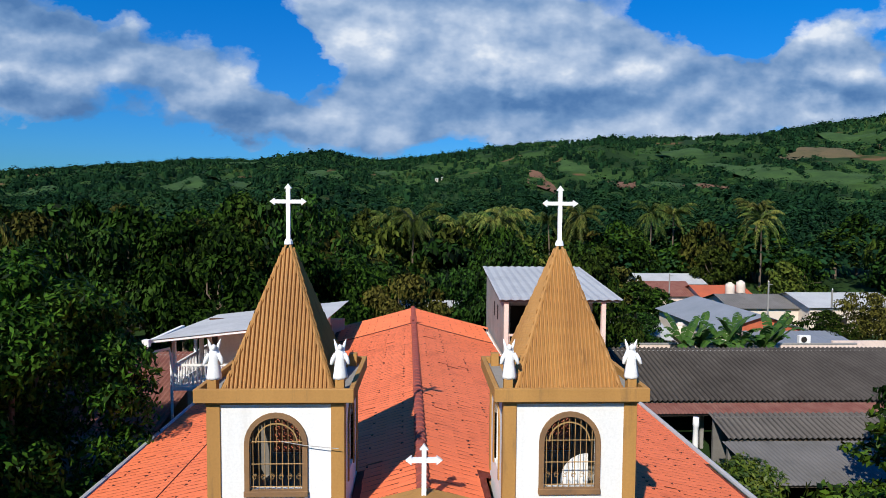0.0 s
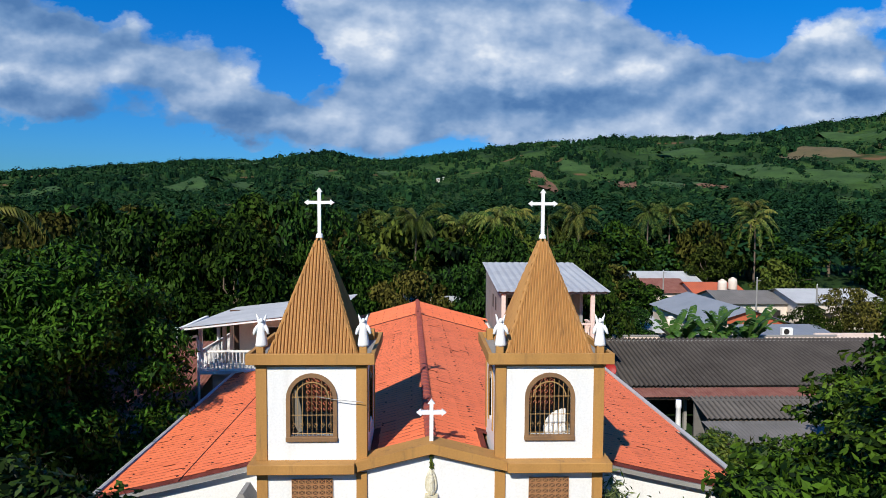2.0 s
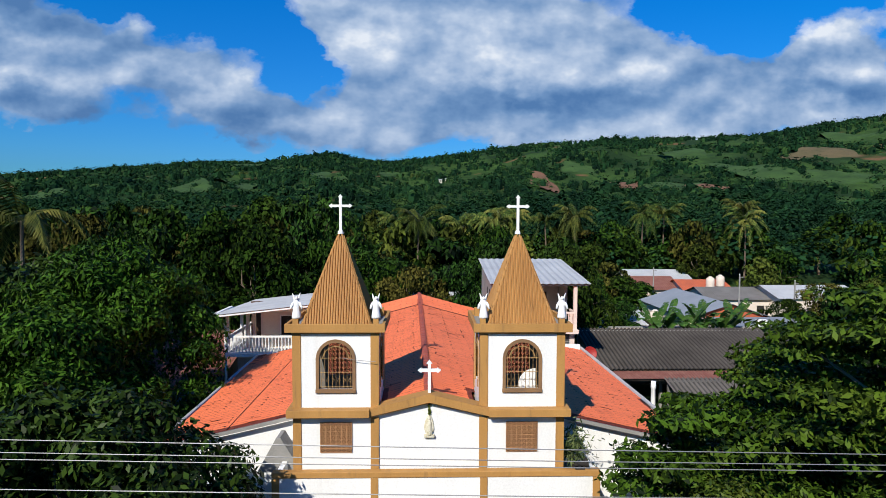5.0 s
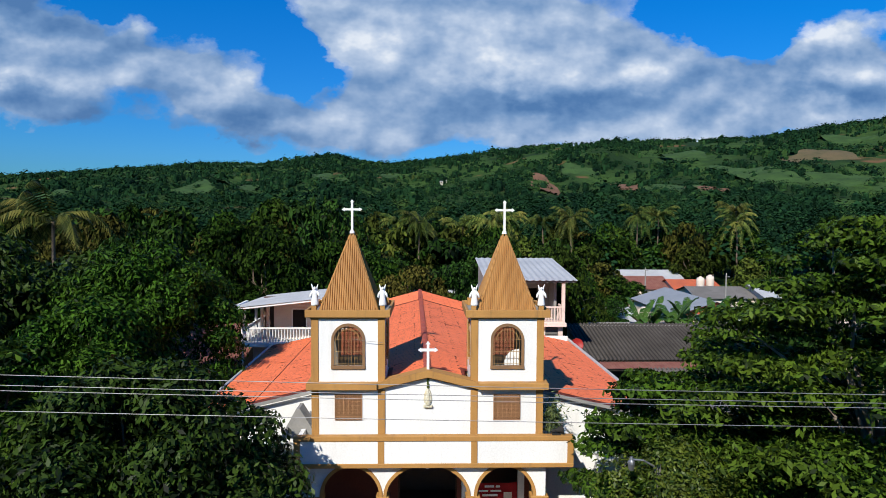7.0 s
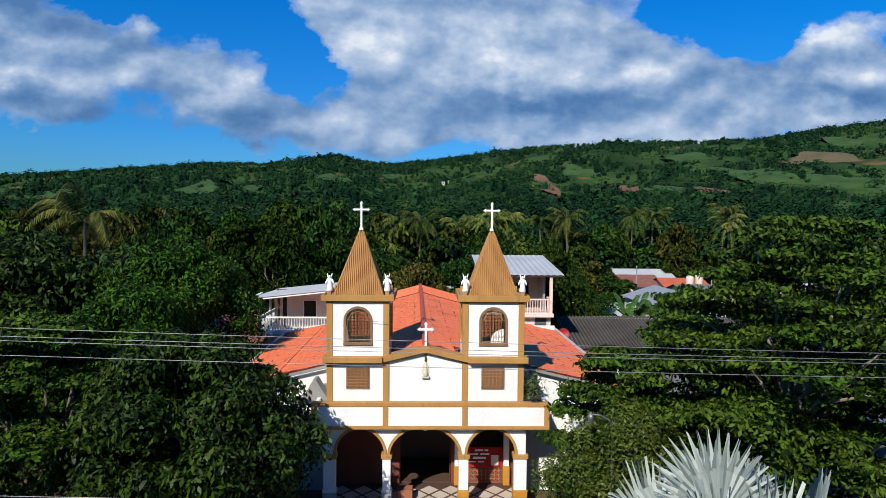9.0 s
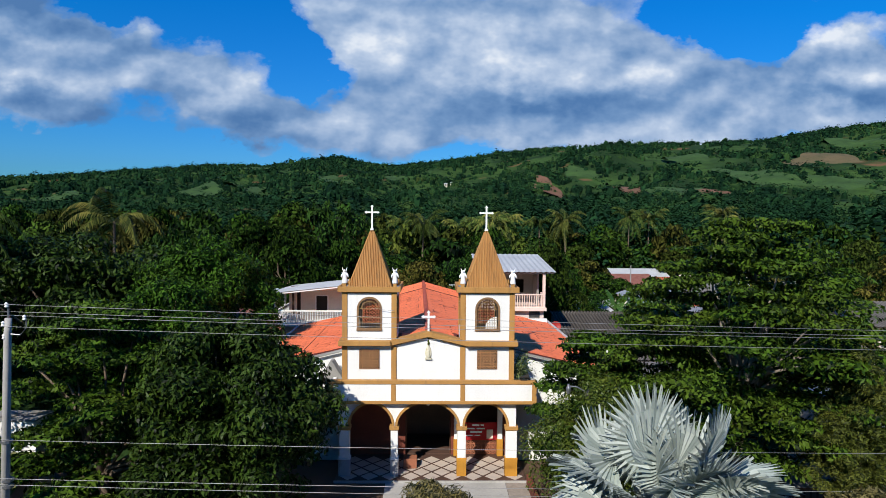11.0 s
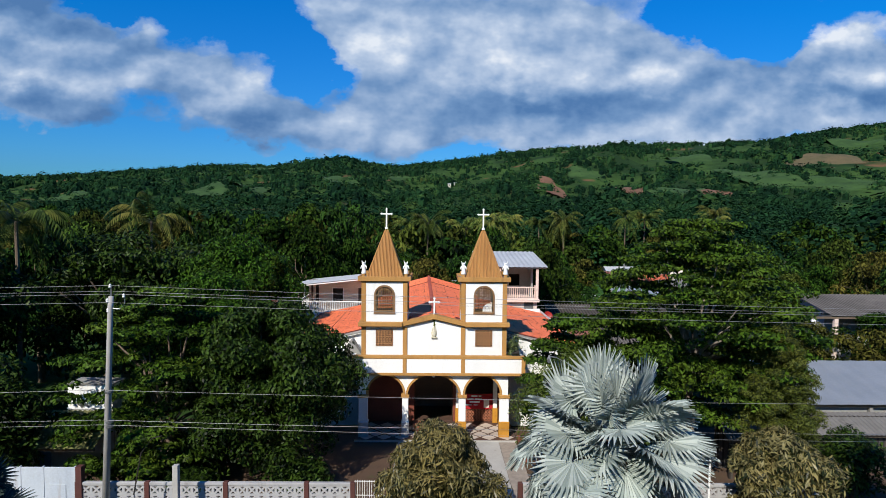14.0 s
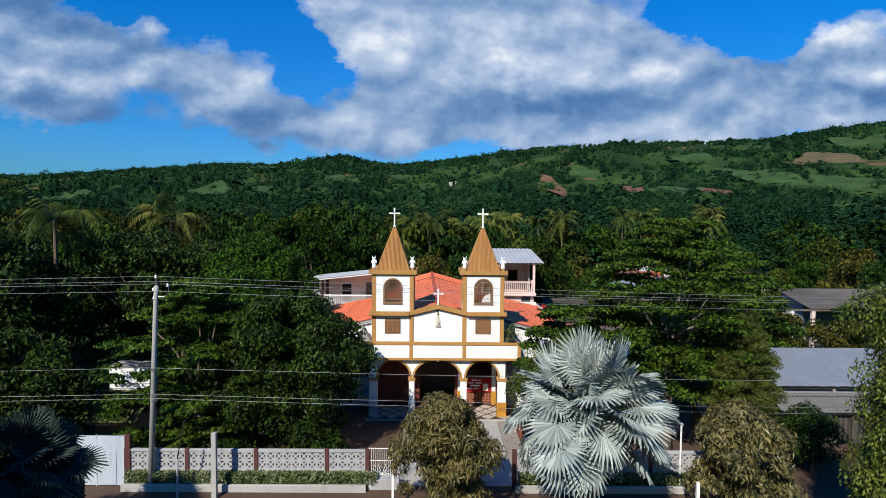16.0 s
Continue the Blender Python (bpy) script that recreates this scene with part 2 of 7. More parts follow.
BARK = surface("bark", (0.16, 0.12, 0.085), (0.10, 0.075, 0.055), 0.95, 2.0, 16, relief=0.7, stain=((0.24, 0.22, 0.18), 0.6))
PALEBARK = surface("pale_bark", (0.27, 0.23, 0.19), (0.18, 0.15, 0.12), 0.95, 2.0, 16, relief=0.7)
PINK = surface("pinkish_wall", (0.72, 0.58, 0.50), (0.63, 0.50, 0.43), 0.9, 0.8, 12, relief=0.2, stain=((0.30, 0.22, 0.19), 0.5))
CREAM = surface("cream_wall", (0.72, 0.62, 0.52), (0.64, 0.55, 0.46), 0.9, 0.8, 12, relief=0.15, stain=((0.40, 0.34, 0.28), 0.3))
METAL = surface("grey_metal", (0.30, 0.31, 0.32), (0.24, 0.25, 0.26), 0.45, 2.0, 20, metal=0.8, relief=0.05)
WIRE = surface("cable", (0.27, 0.27, 0.27), (0.20, 0.20, 0.20), 0.5, 2.0, 20, metal=0.3, relief=0)
# black, also for plates that stand in for unlit rooms and hollows
BLACK = surface("dark_void", (0.02, 0.018, 0.016), (0.03, 0.026, 0.022), 0.9, 1.0, 10)
TERRA = surface("terracotta_block", (0.34, 0.13, 0.07), (0.27, 0.10, 0.055), 0.85, 2.0, 20, relief=0.3, stain=((0.12, 0.07, 0.05), 0.4))
IRON = surface("brown_painted_iron", (0.40, 0.25, 0.10), (0.30, 0.18, 0.07), 0.6, 4.0, 30, relief=0.1)
REDCLOTH = surface("red_banner_cloth", (0.70, 0.04, 0.05), (0.58, 0.03, 0.04), 0.8, 2.0, 30, relief=0.1)
# blue darkened to put the shade on the board into its paint
BLUEPAINT = surface("shade_darkened_blue_board", (0.02, 0.05, 0.17), (0.016, 0.04, 0.13), 0.6, 1.0, 20, relief=0.1)
# grey-white base with dark vertical streaks
FENCEWHITE = surface("streaked_grey_whitewash", (0.42, 0.42, 0.425), (0.31, 0.31, 0.315), 0.9, 0.8, 14, relief=0.3, stain=((0.16, 0.14, 0.12), 0.7), streak=True)
GATEWHITE = surface("pale_blue_gate_paint", (0.50, 0.55, 0.60), (0.40, 0.45, 0.51), 0.55, 1.2, 14, relief=0.1, stain=((0.30, 0.24, 0.2), 0.5), streak=True)
DARKPOST = surface("dark_red_post_paint", (0.10, 0.035, 0.03), (0.07, 0.03, 0.025), 0.7, 2.0, 20)
# near-black first colours put the shade between leaves into single leaves
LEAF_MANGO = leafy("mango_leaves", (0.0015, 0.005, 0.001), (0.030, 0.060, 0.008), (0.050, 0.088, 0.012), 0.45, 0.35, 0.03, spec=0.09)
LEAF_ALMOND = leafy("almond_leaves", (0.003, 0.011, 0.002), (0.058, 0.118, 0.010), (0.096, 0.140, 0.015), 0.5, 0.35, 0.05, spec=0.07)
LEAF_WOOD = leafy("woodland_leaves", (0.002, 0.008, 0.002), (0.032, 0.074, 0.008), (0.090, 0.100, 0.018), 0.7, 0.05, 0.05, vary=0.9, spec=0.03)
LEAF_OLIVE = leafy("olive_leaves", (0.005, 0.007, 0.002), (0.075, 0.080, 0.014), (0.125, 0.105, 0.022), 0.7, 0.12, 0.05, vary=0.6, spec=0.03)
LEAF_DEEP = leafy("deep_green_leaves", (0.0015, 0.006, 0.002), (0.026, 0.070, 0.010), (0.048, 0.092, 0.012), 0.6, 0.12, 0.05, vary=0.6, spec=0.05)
LEAF_CROTON = leafy("bronze_green_leaves", (0.010, 0.016, 0.004), (0.19, 0.17, 0.07), (0.22, 0.17, 0.05), 0.4, 0.9, 0.08)
LEAF_CONE = leafy("conifer_sprays", (0.012, 0.022, 0.004), (0.085, 0.112, 0.014), (0.125, 0.135, 0.020), 0.6, 0.5, 0.08)
LEAF_VINE = leafy("hanging_leaves", (0.020, 0.045, 0.006), (0.075, 0.115, 0.012), (0.12, 0.135, 0.018), 0.45, 0.7, 0.1)
LEAF_HEDGE = leafy("variegated_leaves", (0.02, 0.04, 0.008), (0.16, 0.20, 0.07), (0.34, 0.36, 0.20), 0.5, 0.9, 0.1)
LEAF_PALM = leafy("palm_fronds", (0.020, 0.042, 0.010), (0.095, 0.135, 0.026), (0.22, 0.19, 0.045), 0.5, 0.3, 0.1, vary=0.6, spec=0.05)
LEAF_SILVER = leafy("silver_fan_leaves", (0.23, 0.275, 0.255), (0.45, 0.50, 0.465), (0.24, 0.29, 0.24), 0.5, 0.5, 0.06)
LEAF_COLUMN = leafy("column_tree_leaves", (0.03, 0.06, 0.008), (0.12, 0.155, 0.02), (0.17, 0.175, 0.03), 0.45, 0.7, 0.1)
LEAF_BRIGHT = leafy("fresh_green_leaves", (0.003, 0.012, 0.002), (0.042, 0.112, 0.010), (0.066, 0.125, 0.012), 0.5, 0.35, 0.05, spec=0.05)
# fan leaves darkened in colour for the shade on the gate palm
LEAF_FAN_SHADED = leafy("shade_darkened_fan_leaves", (0.018, 0.032, 0.026), (0.045, 0.068, 0.058), (0.022, 0.04, 0.028), 0.5, 0.5, 0.05)
LEAF_BANANA = leafy("banana_leaves", (0.03, 0.085, 0.014), (0.06, 0.13, 0.022), (0.07, 0.12, 0.022), 0.4, 0.5, 0.2)


def hill_ground(k, b):
    co = k.add("ShaderNodeTexCoord").outputs["Object"]
    n1 = k.noise(co, 0.012, 5.0, 0.6)
    n2 = k.noise(co, 0.10, 5.0, 0.7)
    n3 = k.noise(co, 0.9, 4.0, 0.7)
    col = k.mix(k.ramp(n1, ((0.40, 0.0), (0.60, 1.0))), (0.012, 0.032, 0.009), (0.040, 0.084, 0.018))
    col = k.mix(k.ramp(n2, ((0.45, 0.0), (0.70, 0.8))), col, (0.016, 0.034, 0.010))
    soil = k.math("MULTIPLY", k.ramp(k.noise(co, 0.016, 2.0, 0.5), ((0.66, 0.0), (0.72, 1.0))), 0.75)
    col = k.mix(soil, col, (0.17, 0.085, 0.045))
    sc = k.vec("SCALE", col)
    k.link(k.math("ADD", k.math("MULTIPLY", n3, 0.7), 0.65), sc.node.inputs["Scale"])
    k.link(sc, b.inputs["Base Color"])
    b.inputs["Roughness"].default_value = 0.95
    b.inputs["Specular IOR Level"].default_value = 0.1
    bump(k, b, n3, 0.6, 0.3)


def far_leaves(k, b):
    """Woods on far slopes: a colour for each crown, drifts of species, a little difference from bough to bough."""
    co = k.add("ShaderNodeTexCoord").outputs["Object"]
    cells = k.t.nodes.new("ShaderNodeTexVoronoi")
    cells.inputs["Scale"].default_value = 0.085
    k.link(co, cells.inputs["Vector"])
    one = k.add("ShaderNodeSeparateXYZ")
    k.link(cells.outputs["Color"], one.inputs[0])
    drift = k.noise(co, 0.010, 4.0, 0.6)
    pick = k.math("ADD", k.math("MULTIPLY", one.outputs[0], 0.62), k.math("MULTIPLY", k.math("SUBTRACT", drift, 0.33), 1.05), clamp=True)
    # greens cooled towards blue to paint in some haze of distance
    col = k.ramp(pick, ((0.0, (0.0025, 0.010, 0.006)), (0.35, (0.006, 0.022, 0.009)), (0.65, (0.012, 0.040, 0.014)), (0.88, (0.031, 0.066, 0.017)), (1.0, (0.064, 0.088, 0.023))))
    r = k.add("ShaderNodeNewGeometry").outputs["Random Per Island"]
    sc = k.vec("SCALE", col)
    k.link(k.math("ADD", k.math("MULTIPLY", r, 0.7), 0.65), sc.node.inputs["Scale"])
    k.link(sc, b.inputs["Base Color"])
    b.inputs["Roughness"].default_value = 0.8
    b.inputs["Specular IOR Level"].default_value = 0.03


LEAF_FAR = material("hill_woods", far_leaves)
MOSS = surface("mossy_sheet", (0.16, 0.17, 0.05), (0.10, 0.10, 0.05), 0.95, 1.2, 12, relief=0.3, stain=((0.22, 0.20, 0.17), 0.6))
TILEPALE = surface("pale_floor_tile", (0.55, 0.47, 0.40), (0.48, 0.41, 0.35), 0.5, 1.5, 14, relief=0.08, obrand=0.1)
TILEDARK = surface("dark_brown_grout_band", (0.10, 0.055, 0.04), (0.075, 0.045, 0.035), 0.6, 2.0, 14)
WARMIN = surface("brick_red_inner_wall", (0.20, 0.055, 0.035), (0.15, 0.045, 0.03), 0.85, 1.0, 12)
DOORWOOD_AND_SHADE = surface("dark_wood_and_shade", (0.10, 0.05, 0.03), (0.07, 0.035, 0.02), 0.5, 3.0, 20)
GRAVEL = surface("gravel", (0.33, 0.28, 0.24), (0.22, 0.19, 0.16), 0.95, 3.0, 25, relief=0.8)
YELLOWOCHRE = surface("yellow_ochre_foot_paint", (0.50, 0.24, 0.03), (0.42, 0.19, 0.025), 0.7, 1.5, 18, stain=((0.2, 0.1, 0.03), 0.5))
OCHREBLOCK = surface("ochre_pierced_block", (0.44, 0.23, 0.10), (0.34, 0.165, 0.075), 0.85, 2.0, 20, relief=0.3)
AGED = surface("weathered_brown_paint", (0.27, 0.15, 0.065), (0.18, 0.105, 0.055), 0.8, 2.0, 24, relief=0.25, stain=((0.10, 0.07, 0.05), 0.6))
# shade inside the white belfry put into the plaster colour
INNER = surface("shade_greyed_inner_plaster", (0.19, 0.175, 0.155), (0.13, 0.12, 0.105), 0.9, 1.5, 14)
# dark tone for painted tile-foot shadows and for the lap seams
GAP = surface("gap_shade_and_seam", (0.10, 0.03, 0.02), (0.07, 0.025, 0.02), 0.95, 3.0, 20, relief=0)
FIELD = surface("pale_green_field", (0.040, 0.088, 0.018), (0.019, 0.047, 0.011), 0.95, 0.06, 0.5, relief=0.3, stain=((0.008, 0.022, 0.008), 0.95))
SOIL = surface("bare_red_soil", (0.17, 0.085, 0.05), (0.11, 0.06, 0.035), 0.95, 0.08, 0.8, relief=0.1, stain=((0.06, 0.07, 0.025), 0.7))
BROWNFIELD = surface("dry_brown_field", (0.115, 0.085, 0.042), (0.075, 0.068, 0.030), 0.95, 0.05, 0.6, relief=0.3, stain=((0.012, 0.03, 0.010), 0.9))
GROUND = material("meadow_and_soil", hill_ground)

# ---- mesh tools ----
def finish(name, bm, mat, smooth=False):
    me = bpy.data.meshes.new(name)
    bm.normal_update()
    bm.to_mesh(me)
    bm.free()
    if mat:
        me.materials.append(mat)
    if smooth:
        for p in me.polygons:
            p.use_smooth = True
    return me


def thing(name, label, category, at=(0, 0, 0), turn=0.0, group="", kind=""):
    """An Empty at a thing's base that carries its parts."""
    e = new(name)
    e.empty_display_size = 0.2
    e.matrix_basis = pose(*at, 0, 0, turn)
    return tagged(e, label, category, group, kind)


def part(name, bm, mat, parent, label="", smooth=False, at=None):
    ob = new(name, finish(name, bm, mat, smooth) if isinstance(bm, bmesh.types.BMesh) else bm)
    ob.parent = parent
    if at is not None:
        ob.matrix_basis = at if isinstance(at, Matrix) else Matrix.Translation(at)
    return tagged(ob, label)


def sub(name, parent, label=""):
    """A part that is made of pieces of its own."""
    e = new(name)
    e.empty_display_size = 0.2
    e.parent = parent
    return tagged(e, label)


def single(name, bm, mat, label, category, group="", kind="", at=None, smooth=False):
    ob = new(name, finish(name, bm, mat, smooth) if isinstance(bm, bmesh.types.BMesh) else bm)
    if at is not None:
        ob.matrix_basis = at if isinstance(at, Matrix) else Matrix.Translation(at)
    return tagged(ob, label, category, group, kind)


def raw(name, verts, faces, mat, smooth=False):
    me = bpy.data.meshes.new(name)
    me.from_pydata([tuple(v) for v in verts], [], faces)
    me.materials.append(mat)
    if smooth:
        me.polygons.foreach_set("use_smooth", [True] * len(me.polygons))
    me.update()
    return me


def quads(name, v, mat):
    """A mesh of loose quads from an array (n, 4, 3)."""
    n = len(v)
    me = bpy.data.meshes.new(name)
    me.vertices.add(n * 4)
    me.vertices.foreach_set("co", np.ascontiguousarray(v, dtype=np.float32).ravel())
    me.loops.add(n * 4)
    me.loops.foreach_set("vertex_index", np.arange(n * 4, dtype=np.int32))
    me.polygons.add(n)
    me.polygons.foreach_set("loop_start", np.arange(0, n * 4, 4, dtype=np.int32))
    me.polygons.foreach_set("loop_total", np.full(n, 4, dtype=np.int32))
    me.materials.append(mat)
    me.update(calc_edges=True)
    return me


def box(bm, x0, x1, y0, y1, z0, z1, bevel=0.0):
    vs = [bm.verts.new((x, y, z)) for z in (z0, z1) for x, y in ((x0, y0), (x1, y0), (x1, y1), (x0, y1))]
    fs = [bm.faces.new([vs[i] for i in q]) for q in ((3, 2, 1, 0), (4, 5, 6, 7), (0, 1, 5, 4), (1, 2, 6, 5), (2, 3, 7, 6), (3, 0, 4, 7))]
    if bevel:
        es = {e for f in fs for e in f.edges}
        bmesh.ops.bevel(bm, geom=list(es), offset=bevel, segments=1, affect="EDGES")
    return bm


def boxes(*rows, bevel=0.0):
    bm = bmesh.new()
    for r in rows:
        box(bm, *r, bevel=bevel)
    return bm


def prism(pts, a, b, axis="y"):
    """A polygon (u, z) drawn out from a to b along an axis."""
    bm = bmesh.new()
    put = (lambda u, w, s: (u, s, w)) if axis == "y" else (lambda u, w, s: (s, u, w)) if axis == "x" else (lambda u, w, s: (u, w, s))
    lo = [bm.verts.new(put(u, w, a)) for u, w in pts]
    hi = [bm.verts.new(put(u, w, b)) for u, w in pts]
    bm.faces.new(lo)
    bm.faces.new(hi[::-1])
    n = len(pts)
    for i in range(n):
        bm.faces.new((lo[i], hi[i], hi[(i + 1) % n], lo[(i + 1) % n]))
    bmesh.ops.recalc_face_normals(bm, faces=bm.faces[:])
    return bm


def tube(bm, pts, radii, seg=6, cap=True):
    """A round rod along points with the given radii."""
    rings = []
    pts = [Vector(p) for p in pts]
    for i, p in enumerate(pts):
        d = (pts[min(i + 1, len(pts) - 1)] - pts[max(i - 1, 0)]).normalized()
        up = Vector((0, 0, 1)) if abs(d.z) < 0.9 else Vector((1, 0, 0))
        u = d.cross(up).normalized()
        w = d.cross(u)
        r = radii[i] if isinstance(radii, (list, tuple)) else radii
        rings.append([bm.verts.new(p + (u * math.cos(a) + w * math.sin(a)) * r) for a in (2 * math.pi * j / seg for j in range(seg))])
    for a, b in zip(rings, rings[1:]):
        for j in range(seg):
            bm.faces.new((a[j], a[(j + 1) % seg], b[(j + 1) % seg], b[j]))
    if cap:
        bm.faces.new(rings[0][::-1])
        bm.faces.new(rings[-1])
    return bm


def rod(pts, radii, seg=6):
    return tube(bmesh.new(), pts, radii, seg)


def lathe(profile, seg=10, bm=None, at=(0, 0, 0)):
    """A turned body from (radius, z) pairs."""
    bm = bm or bmesh.new()
    rings = [[bm.verts.new((at[0] + r * math.cos(2 * math.pi * j / seg), at[1] + r * math.sin(2 * math.pi * j / seg), at[2] + z)) for j in range(seg)] for r, z in profile]
    for a, b in zip(rings, rings[1:]):
        for j in range(seg):
            bm.faces.new((a[j], a[(j + 1) % seg], b[(j + 1) % seg], b[j]))
    bm.faces.new(rings[0][::-1])
    bm.faces.new(rings[-1])
    return bm


def sheet(p00, p10, p01, p11, mat_name, pitch=0.2, depth=0.03, thick=0.012):
    """A corrugated sheet between four corners; the ribs run from the first pair of corners to the second."""
    p00, p10, p01, p11 = (Vector(p) for p in (p00, p10, p01, p11))
    nrm = (p10 - p00).cross(p01 - p00).normalized()
    if nrm.z < 0:
        nrm = -nrm
    n = max(2, int((p10 - p00).length / pitch)) * 4
    bm = bmesh.new()
    rows = []
    for v in (0.0, 1.0):
        line = []
        for i in range(n + 1):
            u = i / n
            p = p00.lerp(p10, u).lerp(p01.lerp(p11, u), v) + nrm * (math.sin(i * math.pi / 2) * depth / 2)
            line.append((bm.verts.new(p), bm.verts.new(p - nrm * thick)))
        rows.append(line)
    for i in range(n):
        a, b, c, d = rows[0][i], rows[0][i + 1], rows[1][i + 1], rows[1][i]
        bm.faces.new((a[0], b[0], c[0], d[0]))
        bm.faces.new((d[1], c[1], b[1], a[1]))
        bm.faces.new((b[0], a[0], a[1], b[1]))
        bm.faces.new((d[0], c[0], c[1], d[1]))
    return bm


def arch_pts(cx, half, spring, top, n=14):
    """The edge of an arch from its right spring over the crown to its left spring."""
    return [(cx + half * math.cos(math.pi * i / n), spring + (top - spring) * math.sin(math.pi * i / n)) for i in range(n + 1)]


def ring_prism(outer, inner, a, b):
    """A band between two open lines (x, z) of equal count, drawn out in y from a to b."""
    bm = bmesh.new()
    rows = [[bm.verts.new((x, y, z)) for x, z in line] for line, y in ((outer, a), (inner, a), (inner, b), (outer, b))]
    n = len(outer)
    for i in range(n - 1):
        for r in range(4):
            s = (r + 1) % 4
            bm.faces.new((rows[r][i], rows[r][i + 1], rows[s][i + 1], rows[s][i]))
    for i in (0, n - 1):
        bm.faces.new([rows[r][i] for r in range(4)])
    bmesh.ops.recalc_face_normals(bm, faces=bm.faces[:])
    return bm


def wall_with_holes(xs, z0, z1, y0, y1, holes):
    """A wall in the x-z plane from xs[0] to xs[1]; holes are (centre, half, sill, spring, top), arched where top > spring."""
    bm = bmesh.new()

    def slab(pts):
        lo = [bm.verts.new((u, y0, w)) for u, w in pts]
        hi = [bm.verts.new((u, y1, w)) for u, w in pts]
        bm.faces.new(lo)
        bm.faces.new(hi[::-1])
        n = len(pts)
        for i in range(n):
            bm.faces.new((lo[i], hi[i], hi[(i + 1) % n], lo[(i + 1) % n]))
    left = xs[0]
    for c, half, sill, spring, top in sorted(holes):
        if c - half > left:
            slab([(left, z0), (c - half, z0), (c - half, z1), (left, z1)])
        if sill > z0:
            slab([(c - half, z0), (c + half, z0), (c + half, sill), (c - half, sill)])
        edge = arch_pts(c, half, spring, top) if top > spring else [(c + half, spring), (c - half, spring)]
        for (xa, za), (xb, zb) in zip(edge, edge[1:]):
            slab([(xb, zb), (xa, za), (xa, z1), (xb, z1)])
        left = c + half
    if left < xs[1]:
        slab([(left, z0), (xs[1], z0), (xs[1], z1), (left, z1)])
    bmesh.ops.remove_doubles(bm, verts=bm.verts[:], dist=0.0005)
    bmesh.ops.recalc_face_normals(bm, faces=bm.faces[:])
    return bm


def turned(bm, m):
    bmesh.ops.transform(bm, matrix=m, verts=bm.verts[:])
    return bm

# ---- land and far woods ----
RIDGE_LINE = ((-1.6, 0.06), (-0.85, 0.072), (-0.628, 0.0775), (-0.564, 0.0831), (-0.494, 0.0922), (-0.442, 0.0989), (-0.362, 0.1085), (-0.278, 0.1109), (-0.215, 0.1221), (-0.174, 0.1289), (-0.151, 0.1295), (-0.124, 0.1209), (-0.067, 0.1153), (-0.01, 0.1208), (0.075, 0.1307), (0.169, 0.1452), (0.26, 0.15), (0.312, 0.153), (0.347, 0.1492), (0.429, 0.1483), (0.505, 0.1459), (0.541, 0.1503), (0.576, 0.1543), (0.609, 0.1587), (0.651, 0.161), (0.85, 0.175), (1.2, 0.12), (1.6, 0.07))


def smooth(a, b, x):
    t = np.clip((x - a) / (b - a), 0, 1)
    return t * t * (3 - 2 * t)


def wave(x, y, s, k):
    """A cheap, smooth, repeatable unevenness."""
    return (np.sin(x / s * 1.7 + k) * np.cos(y / s * 1.3 - k * 2) + 0.5 * np.sin(x / s * 3.9 - y / s * 2.7 + k * 3) + 0.25 * np.sin(x / s * 7.7 + y / s * 6.1 + k)) / 1.75


def land(x, y):
    """Height of the ground: level round the church, then rising to wooded hills."""
    x, y = np.asarray(x, float), np.asarray(y, float)
    r = np.hypot(x, y + 12)
    b = np.arctan2(x, y + 12)
    tops = np.interp(b, [q[0] for q in RIDGE_LINE], [q[1] for q in RIDGE_LINE])
    climb = 0.10 * smooth(60, 300, r) + 0.90 * smooth(200, 1300, r)
    z = np.minimum(r, 1400) * tops * climb * (1 - 0.85 * smooth(1400, 2600, r)) + (3 - 24 * smooth(400, 1200, r)) * smooth(60, 300, r)
    rough = smooth(150, 600, r) * (1 - smooth(1120, 1320, r) * 0.92)
    z = z + wave(x, y, 190, 1.3) * 16 * rough + wave(x, y, 120, 0.7) * 11 * rough + wave(x, y, 45, 2.1) * 4 * rough
    front = smooth(-20, 30, y)
    return z * np.clip(front, 0, 1) + 0.0


def make_land():
    rings = np.concatenate([[0.0], np.geomspace(6, 3600, 78)])
    n = 180
    ang = np.linspace(-math.pi, math.pi, n, endpoint=False)
    x = rings[:, None] * np.sin(ang)[None, :]
    y = rings[:, None] * np.cos(ang)[None, :] - 12
    z = land(x, y) - 0.06
    v = np.stack([x, y, z], -1).reshape(-1, 3)
    f = []
    for i in range(1, len(rings) - 1):
        for j in range(n):
            k = (j + 1) % n
            f.append((i * n + j, (i + 1) * n + j, (i + 1) * n + k, i * n + k))
    f += [(0, n + j, n + (j + 1) % n) for j in range(n)]
    me = raw("ground", v, f, GROUND, True)
    me.flip_normals() if me.polygons[5].normal.z < 0 else None
    tagged(new("ground", me), "green meadow ground rising to hills behind the church", "ground", kind="structure")


make_land()


